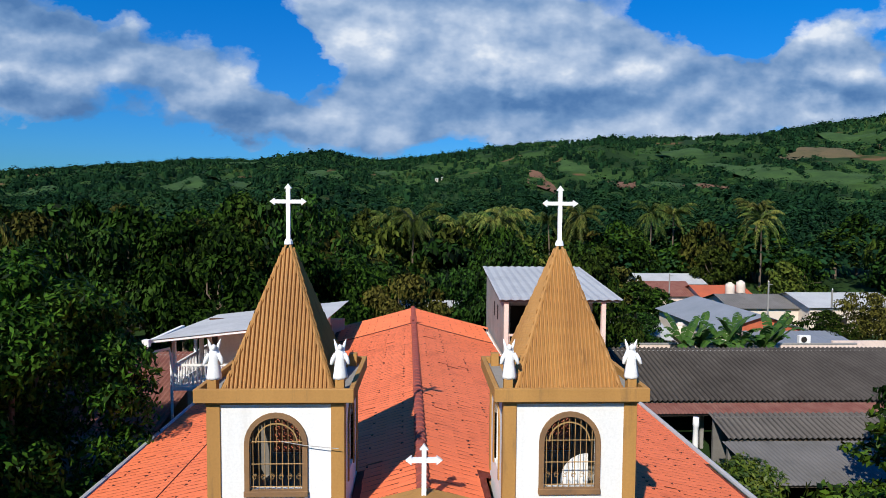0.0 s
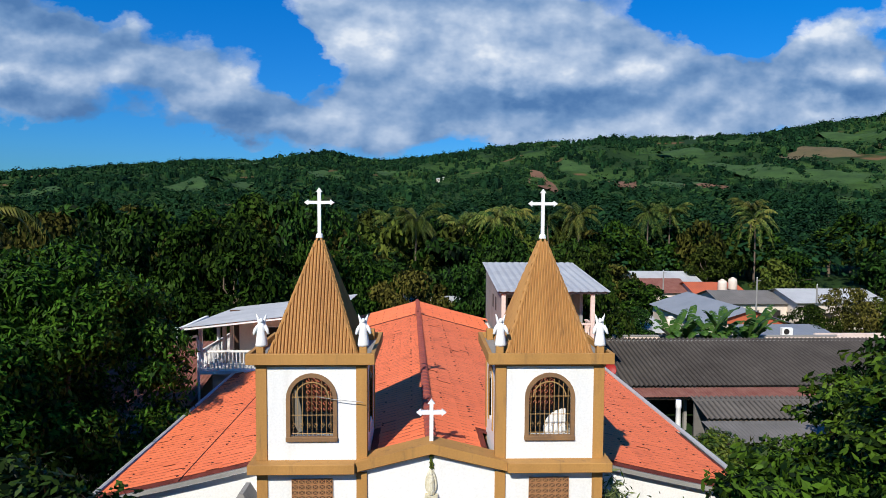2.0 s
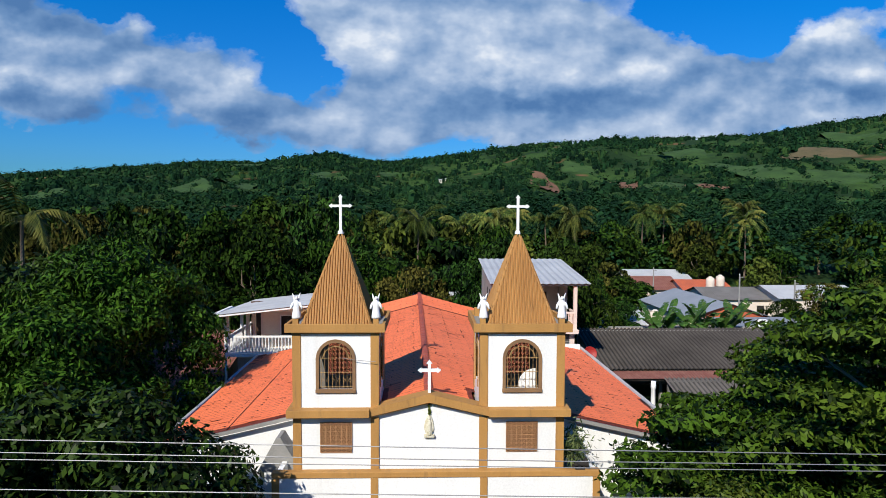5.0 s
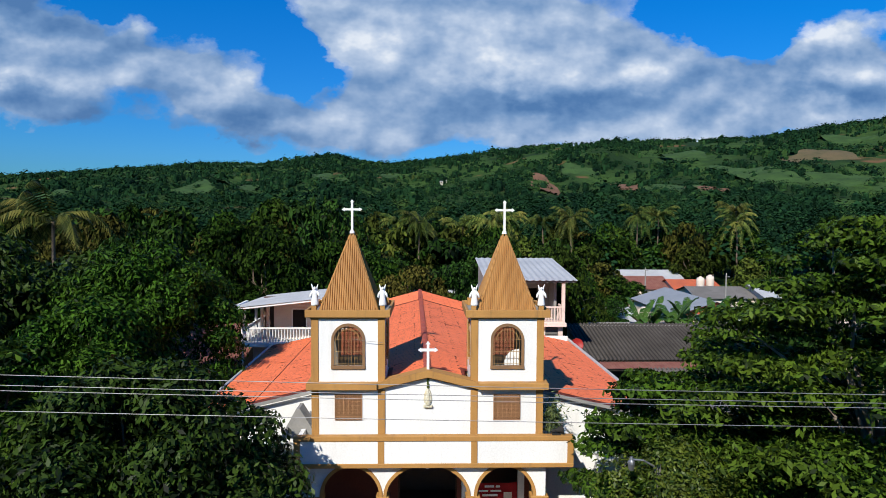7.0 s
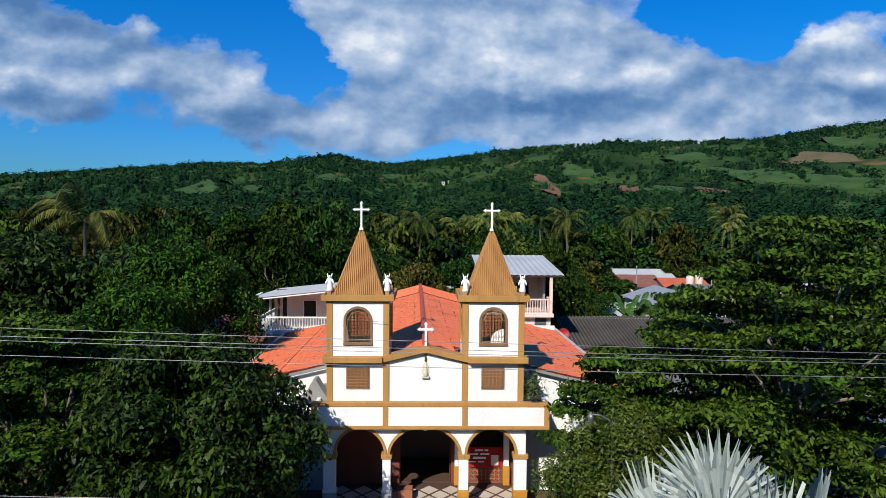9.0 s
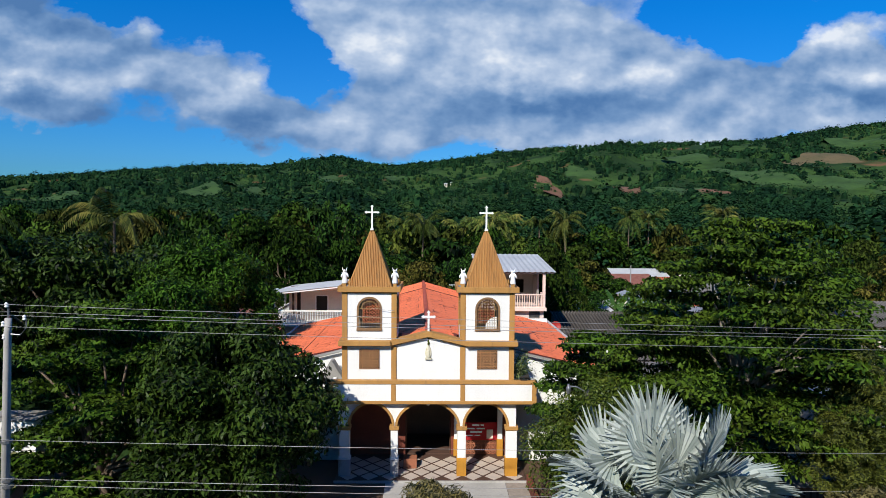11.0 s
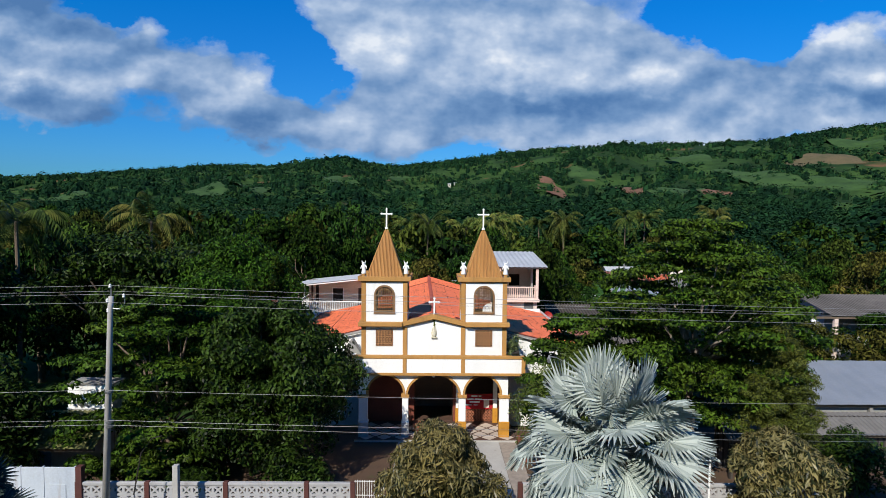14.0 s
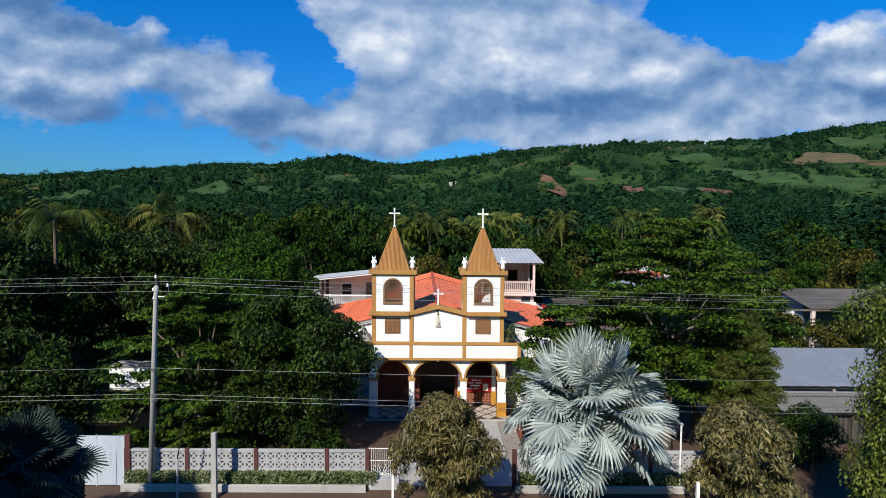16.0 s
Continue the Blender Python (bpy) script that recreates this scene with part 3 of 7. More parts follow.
def ball_crowns(cx, cy, cz, rad, hgt, rng, fine):
    """Far tree crowns as lumpy domes of loose, tilted leaf masses; quads in an array."""
    n = len(cx)
    u = rng.uniform(0, 2 * math.pi, (n, fine))
    w = rng.uniform(-0.25, 1.0, (n, fine)) ** 1.0
    lump = 0.72 + 0.38 * rng.random((n, fine))
    s = np.sqrt(np.clip(1 - w * w, 0, 1))
    px = cx[:, None] + rad[:, None] * lump * s * np.cos(u)
    py = cy[:, None] + rad[:, None] * lump * s * np.sin(u)
    pz = cz[:, None] + hgt[:, None] * lump * w
    p = np.stack([px, py, pz], -1).reshape(-1, 3)
    size = (rad[:, None] * rng.uniform(0.28, 0.55, (n, fine)) * (6.0 / fine) ** 0.42 * 1.35).reshape(-1)
    nrm = np.stack([s * np.cos(u), s * np.sin(u), np.abs(w) * 0.9 + 0.7], -1).reshape(-1, 3) + rng.normal(0, 0.35, (n * fine, 3))
    cards = leaf_quads(p, nrm, size, size * 0.8, rng)
    # a closed dome inside the loose masses
    k = np.arange(6) * math.pi / 3
    turn = rng.uniform(0, 1, (n, 1))
    a = k[None, :] + turn
    tight = 0.72
    r0 = rad[:, None] * rng.uniform(0.72, 1.0, (n, 6)) * tight
    r1 = rad[:, None] * rng.uniform(0.5, 0.8, (n, 6)) * tight
    lo = np.stack([cx[:, None] + r0 * np.cos(a), cy[:, None] + r0 * np.sin(a), cz[:, None] - 0.9 * rad[:, None] + 0 * a], -1)
    mid = np.stack([cx[:, None] + r1 * np.cos(a + 0.4), cy[:, None] + r1 * np.sin(a + 0.4), cz[:, None] + hgt[:, None] * rng.uniform(0.3, 0.6, (n, 6)) * tight], -1)
    top = np.stack([cx + rng.normal(0, 0.15, n) * rad, cy + rng.normal(0, 0.15, n) * rad, cz + hgt * rng.uniform(0.75, 1.0, n) * tight], -1)
    dome = [np.stack([lo[:, i], lo[:, (i + 1) % 6], mid[:, (i + 1) % 6], mid[:, i]], 1) for i in range(6)]
    dome += [np.stack([mid[:, i], mid[:, i + 1], mid[:, (i + 2) % 6], top], 1) for i in (0, 2, 4)]
    return np.concatenate([cards] + (dome if fine < 60 else []))


def leaf_quads(p, nrm, length, width, rng, droop=0.0):
    """Rhombic leaves at points p that face along nrm."""
    nrm = nrm / np.linalg.norm(nrm, axis=1, keepdims=True)
    t = rng.normal(0, 1, p.shape)
    t[:, 2] -= droop
    t -= nrm * (t * nrm).sum(1, keepdims=True)
    t /= np.linalg.norm(t, axis=1, keepdims=True) + 1e-9
    b = np.cross(nrm, t)
    L, W = np.asarray(length)[:, None] * 0.5, np.asarray(width)[:, None] * 0.5
    fold = nrm * W * 0.35
    return np.stack([p - t * L, p + b * W - fold * 0 + t * L * 0.1, p + t * L, p - b * W + t * L * 0.1], 1)


def hill_point(bear, tilt):
    """Where a line from above the church at that bearing and tilt meets the hills."""
    r = np.arange(180, 1500, 4.0)
    z = land(r * math.sin(bear), r * math.cos(bear) - 12)
    hit = np.nonzero((z - 13) / r >= tilt)[0]
    q = float(r[hit[0]]) if len(hit) else 1200.0
    return q * math.sin(bear), q * math.cos(bear) - 12


# clearings on the hill: bearing, tilt, half width and half height as seen from the church, kind
CLEARINGS = (
    (-0.312, 0.0501, 0.032, 0.0055, 'g'),
    (-0.375, 0.0422, 0.0287, 0.0067, 'g'),
    (-0.295, 0.0806, 0.0287, 0.0048, 'g'),
    (-0.565, 0.03, 0.0335, 0.0038, 'g'),
    (-0.169, 0.0655, 0.0287, 0.0067, 'g'),
    (0.413, 0.1015, 0.022, 0.0115, 'g'),
    (0.25, 0.074, 0.0287, 0.0067, 'g'),
    (0.401, 0.0444, 0.043, 0.0096, 'g'),
    (0.525, 0.0671, 0.0287, 0.021, 'g'),
    (0.601, 0.0617, 0.0287, 0.0057, 'g'),
    (0.64, 0.0504, 0.043, 0.0070, 'g'),
    (0.594, 0.0459, 0.036, 0.0045, 'g'),
    (0.604, 0.087, 0.046, 0.0100, 'b'),
    (0.195, 0.0556, 0.021, 0.0105, 'r'),
    (0.325, 0.0549, 0.021, 0.0105, 'r'),
    (0.451, 0.043, 0.022, 0.0096, 'r'),
    (0.64, 0.1046, 0.0287, 0.0096, 'g'),
    (-0.066, 0.0712, 0.0191, 0.0038, 'g'),
)
FIELDS = []
for bear, tilt, hw, hh, kind in CLEARINGS:
    x, y = hill_point(bear, tilt)
    far = math.hypot(x, y + 12)
    FIELDS.append((x, y, 2 * hw * far, 1.7 * hh * far / 0.14, kind))


def make_fields():
    rg = np.random.default_rng(8)
    for x0, y0, w, d, kind in FIELDS:
        n, m = 14, 10
        u, v = np.meshgrid(np.linspace(-1, 1, n), np.linspace(-1, 1, m))
        wob = 1 + 0.22 * np.sin(3 * np.arctan2(v, u) + x0) + 0.08 * np.cos(7 * np.arctan2(v, u))
        k = np.clip(np.hypot(u, v), 0, 1.0) / (np.hypot(u, v) + 1e-6)
        x, y = x0 + u * k * wob * w / 2, y0 + v * k * wob * d / 2
        pts = np.stack([x, y, land(x, y) + 2.2], -1).reshape(-1, 3)
        f = [(j * n + i, j * n + i + 1, (j + 1) * n + i + 1, (j + 1) * n + i) for j in range(m - 1) for i in range(n - 1)]
        name, mat, label = {"g": ("meadow", FIELD, "pale green meadow clearing on the wooded hill"), "r": ("bare_soil", SOIL, "patch of bare red soil on the hill"), "b": ("dry_field", BROWNFIELD, "dry brown field high on the hill")}[kind]
        tagged(new(name, raw(name, pts, f, mat, True)), label, name.replace("_", " "), kind="structure")


make_fields()


def far_woods():
    rng = np.random.default_rng(5)
    out = []
    for r0, r1, count, rad, fine in ((95, 200, 900, 4.4, 130), (200, 420, 1900, 4.8, 76), (420, 800, 5200, 5.0, 34), (800, 1420, 11000, 5.2, 12)):
        b = rng.uniform(-0.86, 0.86, count)
        r = np.sqrt(rng.uniform(r0 * r0, r1 * r1, count))
        x, y = r * np.sin(b), r * np.cos(b) - 12
        open_land = wave(x, y, 95, 4.4) + 0.6 * wave(x, y, 38, 1.9)
        clear = 0.50 - 0.26 * smooth(-0.02, 0.35, b) * smooth(400, 650, r)
        keep = (open_land < clear) | (rng.random(count) < 0.10)
        for fx, fy, fw, fd, _ in FIELDS:
            keep &= ~((((x - fx) / (fw * 0.5)) ** 2 + ((y - fy + 4) / (fd * 0.55)) ** 2 < 1) & (rng.random(count) < 0.80))
        keep &= ~((x > 8) & (x < 75) & (y > 28) & (y < 86))
        x, y = x[keep], y[keep]
        n = len(x)
        rr = rad * rng.lognormal(0, 0.28, n)
        h = rr * rng.uniform(0.7, 1.2, n)
        out.append(ball_crowns(x, y, land(x, y) + rr * (rng.uniform(0.5, 1.0, n) if r0 < 300 else rng.uniform(0.1, 0.45, n)) * (1.0 if r0 > 150 else 1.3), rr, h, rng, fine))
    me = quads("far_woods", np.concatenate(out), LEAF_FAR)
    tagged(new("far_woods", me), "dense dark green woods covering the hills", "woods", kind="stuff")


far_woods()

# ---- church ----
CX = 0.064
TOWER_A = 2.93
TOWER_HALF, TOWER_D = 1.32, 2.40
FLOOR_Z = 0.12
church = thing("church", "white village church, ochre trim, twin spires, orange tiled roof", "church", (0, 0, 0))


def cross_mesh(h, span, t, at):
    """A cross with pointed ends."""
    bm = bmesh.new()
    a, d = t * 0.5, t * 0.45
    arm = h * 0.685
    tip = t * 1.25

    def bar(pts):
        lo = [bm.verts.new((at[0] + u, at[1] - d, at[2] + w)) for u, w in pts]
        hi = [bm.verts.new((at[0] + u, at[1] + d, at[2] + w)) for u, w in pts]
        bm.faces.new(lo)
        bm.faces.new(hi[::-1])
        for i in range(len(pts)):
            j = (i + 1) % len(pts)
            bm.faces.new((lo[i], hi[i], hi[j], lo[j]))
    s = span / 2
    bar([(-a, 0), (a, 0), (a, h - tip), (a * 1.9, h - tip), (0, h), (-a * 1.9, h - tip), (-a, h - tip)])
    e = a * 0.97
    for k in (-1, 1):
        bar([(k * e, arm - e), (k * (s - tip), arm - e), (k * (s - tip), arm - e * 1.9), (k * s, arm), (k * (s - tip), arm + e * 1.9), (k * (s - tip), arm + e), (k * e, arm + e)][::k])
    bmesh.ops.recalc_face_normals(bm, faces=bm.faces[:])
    return bm


def spire_face(half_w, half_d, h, n, side):
    """One corrugated side of the spire, local to the centre of its base; side 0 front, 1 right, 2 back, 3 left."""
    bm = bmesh.new()
    w, d = (half_w, half_d) if side % 2 == 0 else (half_d, half_w)
    slope = Vector((0, -h, -d)).normalized()
    out = Vector((0, -h, d)).normalized()
    lip = 0.06
    m = n * 4
    low, high = [], []
    for i in range(m + 1):
        u = -1 + 2 * i / m
        k = lip if i % 4 == 1 else lip * 0.9 if i % 4 == 2 else 0.0
        low.append(bm.verts.new(Vector((u * w, -d, 0)) + out * k))
        hz = h * (1 - abs(u)) if abs(u) > 0.06 else h * 0.94
        f = hz / h
        high.append(bm.verts.new(Vector((u * w, -d * (1 - f), hz)) + out * k))
    for i in range(m):
        if (high[i].co - low[i].co).length < 1e-4 or (high[i + 1].co - low[i + 1].co).length < 1e-4:
            try:
                bm.faces.new((low[i], low[i + 1], high[i + 1] if (high[i].co - low[i].co).length < 1e-4 else high[i]))
            except ValueError:
                pass
            continue
        bm.faces.new((low[i], low[i + 1], high[i + 1], high[i]))
    bmesh.ops.recalc_face_normals(bm, faces=bm.faces[:])
    return turned(bm, Matrix.Rotation(math.pi / 2 * side, 4, "Z"))


SPIRE_Z0, SPIRE_TOP = 9.64, 12.54
SLAB_Z0, SLAB_Z1 = 9.42, 9.68
CORN_Z0, CORN_Z1 = 6.77, 7.01
WIN = (0.62, 7.50, 8.55, 9.17)


def build_tower(cx, side):
    """A bell tower from the balcony up; side -1 for the western, 1 for the eastern."""
    tw = sub("tower", church, "square white bell tower with ochre corner strips")
    h, d = TOWER_HALF, TOWER_D
    half, sill, spring, top = WIN
    x0, x1 = cx - h, cx + h
    part("front_wall", wall_with_holes((x0, x1), 4.0, SLAB_Z0, 0.0, 0.16, [(cx, half - 0.07, sill + 0.08, spring, top - 0.07)]), WHITE, tw)
    part("back_wall", wall_with_holes((x0, x1), 4.0, SLAB_Z0, d - 0.16, d, [(cx, 0.62, 7.45, 9.07, 9.07)]), WHITE, tw)
    for s in (-1, 1):
        w = wall_with_holes((0.16, d - 0.16), 4.0, SLAB_Z0, 0.0, 0.16, [(d / 2, 0.42, 7.55, 8.6, 9.05)])
        m = Matrix(((0, 1, 0, x0), (1, 0, 0, 0), (0, 0, 1, 0), (0, 0, 0, 1))) if s < 0 else Matrix(((0, -1, 0, x1), (1, 0, 0, 0), (0, 0, 1, 0), (0, 0, 0, 1)))
        w = turned(w, m)
        bmesh.ops.recalc_face_normals(w, faces=w.faces[:])
        part("side_wall", w, WHITE, tw)
        o = ring_prism([(d / 2 + 0.52 , 7.45)] + arch_pts(d / 2, 0.52, 8.6, 9.15) + [(d / 2 - 0.52, 7.45)], [(d / 2 + 0.42, 7.45)] + arch_pts(d / 2, 0.42, 8.6, 9.05) + [(d / 2 - 0.42, 7.45)], -0.03, 0.05)
        o = turned(o, m)
        bmesh.ops.recalc_face_normals(o, faces=o.faces[:])
        part("side_arch_trim", o, BROWN, tw)
    part("belfry_floor", boxes((x0 + 0.16, x1 - 0.16, 0.16, d - 0.16, 6.80, 6.92)), CEMENT, tw)
    # corner strips, wrapped round the corners
    for zz0, zz1 in ((CORN_Z1, SLAB_Z0 - 0.06), (5.02, CORN_Z0 - 0.07)):
        for s in (-1, 1):
            e = cx + s * h
            a, b = (e - 0.03, e + 0.235) if s < 0 else (e - 0.235, e + 0.03)
            part("corner_strip", boxes((a, b, -0.035, 0.0, zz0, zz1), bevel=0.006), BROWN, tw)
            c0, c1 = (e - 0.03, e - 0.002) if s < 0 else (e + 0.002, e + 0.03)
            part("corner_strip", boxes((c0, c1, 0.0, 0.20, zz0, zz1)), BROWN, tw)
            part("corner_strip", boxes((c0, c1, d - 0.20, d, zz0, zz1)), BROWN, tw)
    part("frieze", boxes((x0 - 0.05, x1 + 0.05, -0.055, d + 0.05, SLAB_Z0 - 0.075, SLAB_Z0)), BROWN, tw)
    # gutter slab: a trough with a raised rim
    e = 0.22
    part("slab_bottom", boxes((x0 - e, x1 + e, -0.17, d + 0.17, SLAB_Z0, SLAB_Z0 + 0.10)), CEMENT, tw)
    r = 0.09
    for n, q in (("rim", (x0 - e - 0.01, x1 + e + 0.01, -0.18, -0.18 + r, SLAB_Z0 - 0.01, SLAB_Z1)), ("rim", (x0 - e - 0.01, x1 + e + 0.01, d + 0.18 - r, d + 0.18, SLAB_Z0 - 0.01, SLAB_Z1)),
                 ("rim", (x0 - e - 0.01, x0 - e + r, -0.18 + r, d + 0.18 - r, SLAB_Z0 - 0.01, SLAB_Z1)), ("rim", (x1 + e - r, x1 + e + 0.01, -0.18 + r, d + 0.18 - r, SLAB_Z0 - 0.01, SLAB_Z1))):
        part(n, boxes(q, bevel=0.008), BROWN, tw)
    sp = sub("spire", church, "steep ochre spire clad in corrugated sheet")
    sp.matrix_basis = Matrix.Translation((cx, d / 2, SPIRE_Z0 - 0.12))
    for k in range(4):
        part("spire_side", spire_face(1.09, 1.09, SPIRE_TOP - SPIRE_Z0 + 0.12, 26, k), SPIRE, sp)
    for sx in (-1, 1):
        for sy in (-1, 1):
            part("hip_strip", rod([(sx * 1.09, sy * 1.09, 0.0), (0, 0, SPIRE_TOP - SPIRE_Z0 + 0.12)], [0.045, 0.03], 6), SPIRE, sp)
    part("cap", lathe([(0.10, 0), (0.085, 0.08), (0.06, 0.12)], 8, at=(0, 0, SPIRE_TOP - SPIRE_Z0 + 0.02)), PLASTER, sp)
    part("cross", cross_mesh(1.22, 0.78, 0.085, (0, 0, SPIRE_TOP - SPIRE_Z0 + 0.10)), PLASTER, sp, "white cross with pointed ends")
    for px, py in ((x0 - 0.02, 0.0), (x1 - 0.16, 0.0), (x0 - 0.02, d - 0.18), (x1 - 0.16, d - 0.18)):
        part("pedestal", boxes((px, px + 0.18, py, py + 0.18, SLAB_Z0 + 0.1, SLAB_Z1 + 0.14), bevel=0.006), BROWN, tw)
    # belfry window: moulded frame, sill and wrought grille
    fr = sub("belfry_window", church, "arched belfry opening with an ochre frame and iron grille")
    out = [(cx + half, sill)] + arch_pts(cx, half, spring, top) + [(cx - half, sill)]
    inn = [(cx + half - 0.10, sill)] + arch_pts(cx, half - 0.10, spring, top - 0.10) + [(cx - half + 0.10, sill)]
    part("frame", ring_prism(out, inn, -0.05, 0.03), AGED, fr)
    part("sill", boxes((cx - half - 0.01, cx + half + 0.01, -0.075, 0.05, sill - 0.02, sill + 0.10), bevel=0.01), AGED, fr)
    inner = half - 0.10
    for i in range(9):
        x = cx - inner + (i + 0.5) * 2 * inner / 9
        ztop = spring + (top - 0.10 - spring) * math.sqrt(max(0, 1 - ((x - cx) / inner) ** 2))
        part("grille_bar", rod([(x, 0.02, sill + 0.1), (x, 0.02, ztop)], 0.0085, 5), IRON, fr)
    for z in (sill + 0.16, sill + 0.62, spring + 0.02):
        part("grille_rail", rod([(cx - inner, 0.02, z), (cx + inner, 0.02, z)], 0.011, 5), IRON, fr)
    part("grille_arch", ring_prism(arch_pts(cx, inner - 0.10, spring, top - 0.22), arch_pts(cx, inner - 0.125, spring, top - 0.245), 0.01, 0.03), IRON, fr)
    for i in range(6):
        x = cx - inner + (i + 0.5) * 2 * inner / 6
        curl = [(x + 0.05 * math.cos(a) * (1 - a / 14), 0.012, sill + 0.36 + 0.07 * math.sin(a) * (1 - a / 14)) for a in np.linspace(0, 9, 14)]
        part("scroll", rod(curl, 0.006, 4), IRON, fr)
    # pierced terracotta screen in the back opening
    sc = sub("lattice_screen", church, "pierced terracotta block screen")
    n, w = 8, 1.24 / 8
    for i in range(n):
        for j in range(10):
            part("lattice_block", LATTICE_MESH, None, sc, at=Matrix.Translation((cx - 0.62 + (i + 0.5) * w, d - 0.08, 7.45 + (j + 0.5) * 0.162)) @ Matrix.Diagonal((w / 0.2, 1, 0.162 / 0.2, 1)))
    # linings cover the white walls with a tone for the inner shade
    part("inner_lining", wall_with_holes((x0 + 0.17, x1 - 0.17), 6.92, SLAB_Z0, d - 0.20, d - 0.165, [(cx, 0.62, 7.45, 9.07, 9.07)]), INNER, tw)
    for e in (x0 + 0.165, x1 - 0.185):
        part("inner_lining", boxes((e, e + 0.02, 0.17, 0.40, 6.92, SLAB_Z0)), INNER, tw)
        part("inner_lining", boxes((e, e + 0.02, 0.40, d - 0.2, 6.92, 7.54)), INNER, tw)
    return tw


def lattice_block(mat, t=0.022, bar=0.012):
    """A pierced block 0.2 m square: a rim and a diagonal cross round four three-cornered holes."""
    s, y, g = 0.1, 0.04, bar * 1.414
    flat = []
    for k in range(4):
        c, n = round(math.cos(k * math.pi / 2)), round(math.sin(k * math.pi / 2))
        for out, side in ((s, -s), (s - t, -(s - t - g)), (s - t, s - t - g), (g, 0.0)):
            flat.append((out * c - side * n, out * n + side * c))
    pts = [(u, d, w) for d in (-y, y) for u, w in flat]
    front, walls = [(3, 7, 11, 15)], []
    for k in range(4):
        o, b1, b2, a = 4 * k, 4 * k + 1, 4 * k + 2, 4 * k + 3
        no, nb1, na = (o + 4) % 16, (o + 5) % 16, (o + 7) % 16
        front += [(o, no, b2, b1), (no, nb1, b2), (b2, nb1, na, a)]
        walls += [(o, no), (b2, b1), (a, b2), (b1, a)]
    faces = front + [tuple(16 + i for i in f[::-1]) for f in front] + [(q, p, 16 + p, 16 + q) for p, q in walls]
    return raw("lattice_block", pts, faces, mat)


LATTICE_MESH = lattice_block(TERRA)
OCHRE_LATTICE = lattice_block(OCHREBLOCK, 0.017, 0.008)
for s in (-1, 1):
    build_tower(CX + s * TOWER_A, s)

# middle wall between the towers, with its gable and moulding
IN0, IN1 = CX - TOWER_A + TOWER_HALF, CX + TOWER_A - TOWER_HALF
GAB = 7.47
part("gable_wall", prism([(IN0, 4.0), (IN1, 4.0), (IN1, 6.85), (CX, GAB - 0.2), (IN0, 6.85)], 0.02, 0.22), WHITE, church)
for s in (-1, 1):
    xa, xb = CX, CX + s * 1.86
    part("gable_moulding", prism([(xa, GAB - 0.26), (xb, CORN_Z0 + 0.0), (xb, CORN_Z1 + 0.0), (xa, GAB)][::s], -0.20, 0.36), BROWN, church)
    part("gable_moulding", prism([(xa, GAB - 0.32), (xb, CORN_Z0 - 0.06), (xb, CORN_Z0 - 0.004), (xa, GAB - 0.264)][::s], -0.09, 0.02), BROWN, church)
    c = CX + s * TOWER_A
    o0, o1 = sorted((CX + s * 1.86, c + s * (TOWER_HALF + 0.18)))
    part("cornice", boxes((o0, o1, -0.33, 0.0, CORN_Z0, CORN_Z1), bevel=0.01), BROWN, church)
    part("cornice_fillet", boxes((o0, o1 - 0.0, -0.09, 0.0, CORN_Z0 - 0.06, CORN_Z0 - 0.004)), BROWN, church)
    e0, e1 = sorted((c + s * TOWER_HALF, c + s * (TOWER_HALF + 0.18)))
    part("cornice_return", boxes((e0 + 0.001, e1, 0.0, TOWER_D, CORN_Z0, CORN_Z1)), BROWN, church)
part("gable_cross", cross_mesh(1.06, 0.74, 0.095, (CX, 0.03, GAB - 0.02)), PLASTER, church, "white cross on the gable")

# balcony parapet and its bands
BX0, BX1 = -4.80, 5.42
part("balcony_parapet", boxes((BX0, BX1, -0.29, -0.12, 3.95, 4.88)), WHITE, church)
part("parapet_cap", boxes((BX0 - 0.03, BX1 + 0.03, -0.335, -0.07, 4.88, 5.06), bevel=0.012), BROWN, church)
part("parapet_base", boxes((BX0 - 0.03, BX1 + 0.03, -0.335, 0.02, 3.88, 4.04), bevel=0.012), BROWN, church)
for x in (CX - 1.71, CX + 1.71, BX1 - 0.09, BX0 + 0.09):
    part("parapet_strip", boxes((x - 0.115, x + 0.115, -0.325, -0.28, 4.02, 4.86), bevel=0.006), BROWN, church)
part("balcony_floor", boxes((BX0, BX1, -0.12, 3.4, 4.02, 4.18)), CEMENT, church)
part("parapet_side", boxes((BX1 - 0.16, BX1, -0.12, 1.9, 4.18, 4.88)), WHITE, church)
part("parapet_side", boxes((BX0, BX0 + 0.16, -0.12, 1.9, 4.18, 4.88)), WHITE, church)

# portico
SPR, ATOP = 2.66, 3.82
ARCHES = ((CX - 2.84, 1.07), (CX - 0.02, 1.53), (CX + 2.90, 1.07))
part("arcade_wall", wall_with_holes((CX - 4.45, CX + 4.42), SPR, 4.02, 0.02, 0.34, [(c, r, SPR, SPR, 3.80 if r < 1.3 else 3.86) for c, r in ARCHES]), WHITE, church)
for c, r in ARCHES:
    t = 3.80 if r < 1.3 else 3.86
    part("arch_band", ring_prism(arch_pts(c, r + 0.10, SPR, t + 0.10, 20), arch_pts(c, r - 0.02, SPR, t - 0.02, 20), -0.03, 0.30), BROWN, church)
PILLARS = ((CX - 4.18, 0.52), (CX - 1.68, 0.36), (CX + 1.70, 0.42), (CX + 4.20, 0.56))
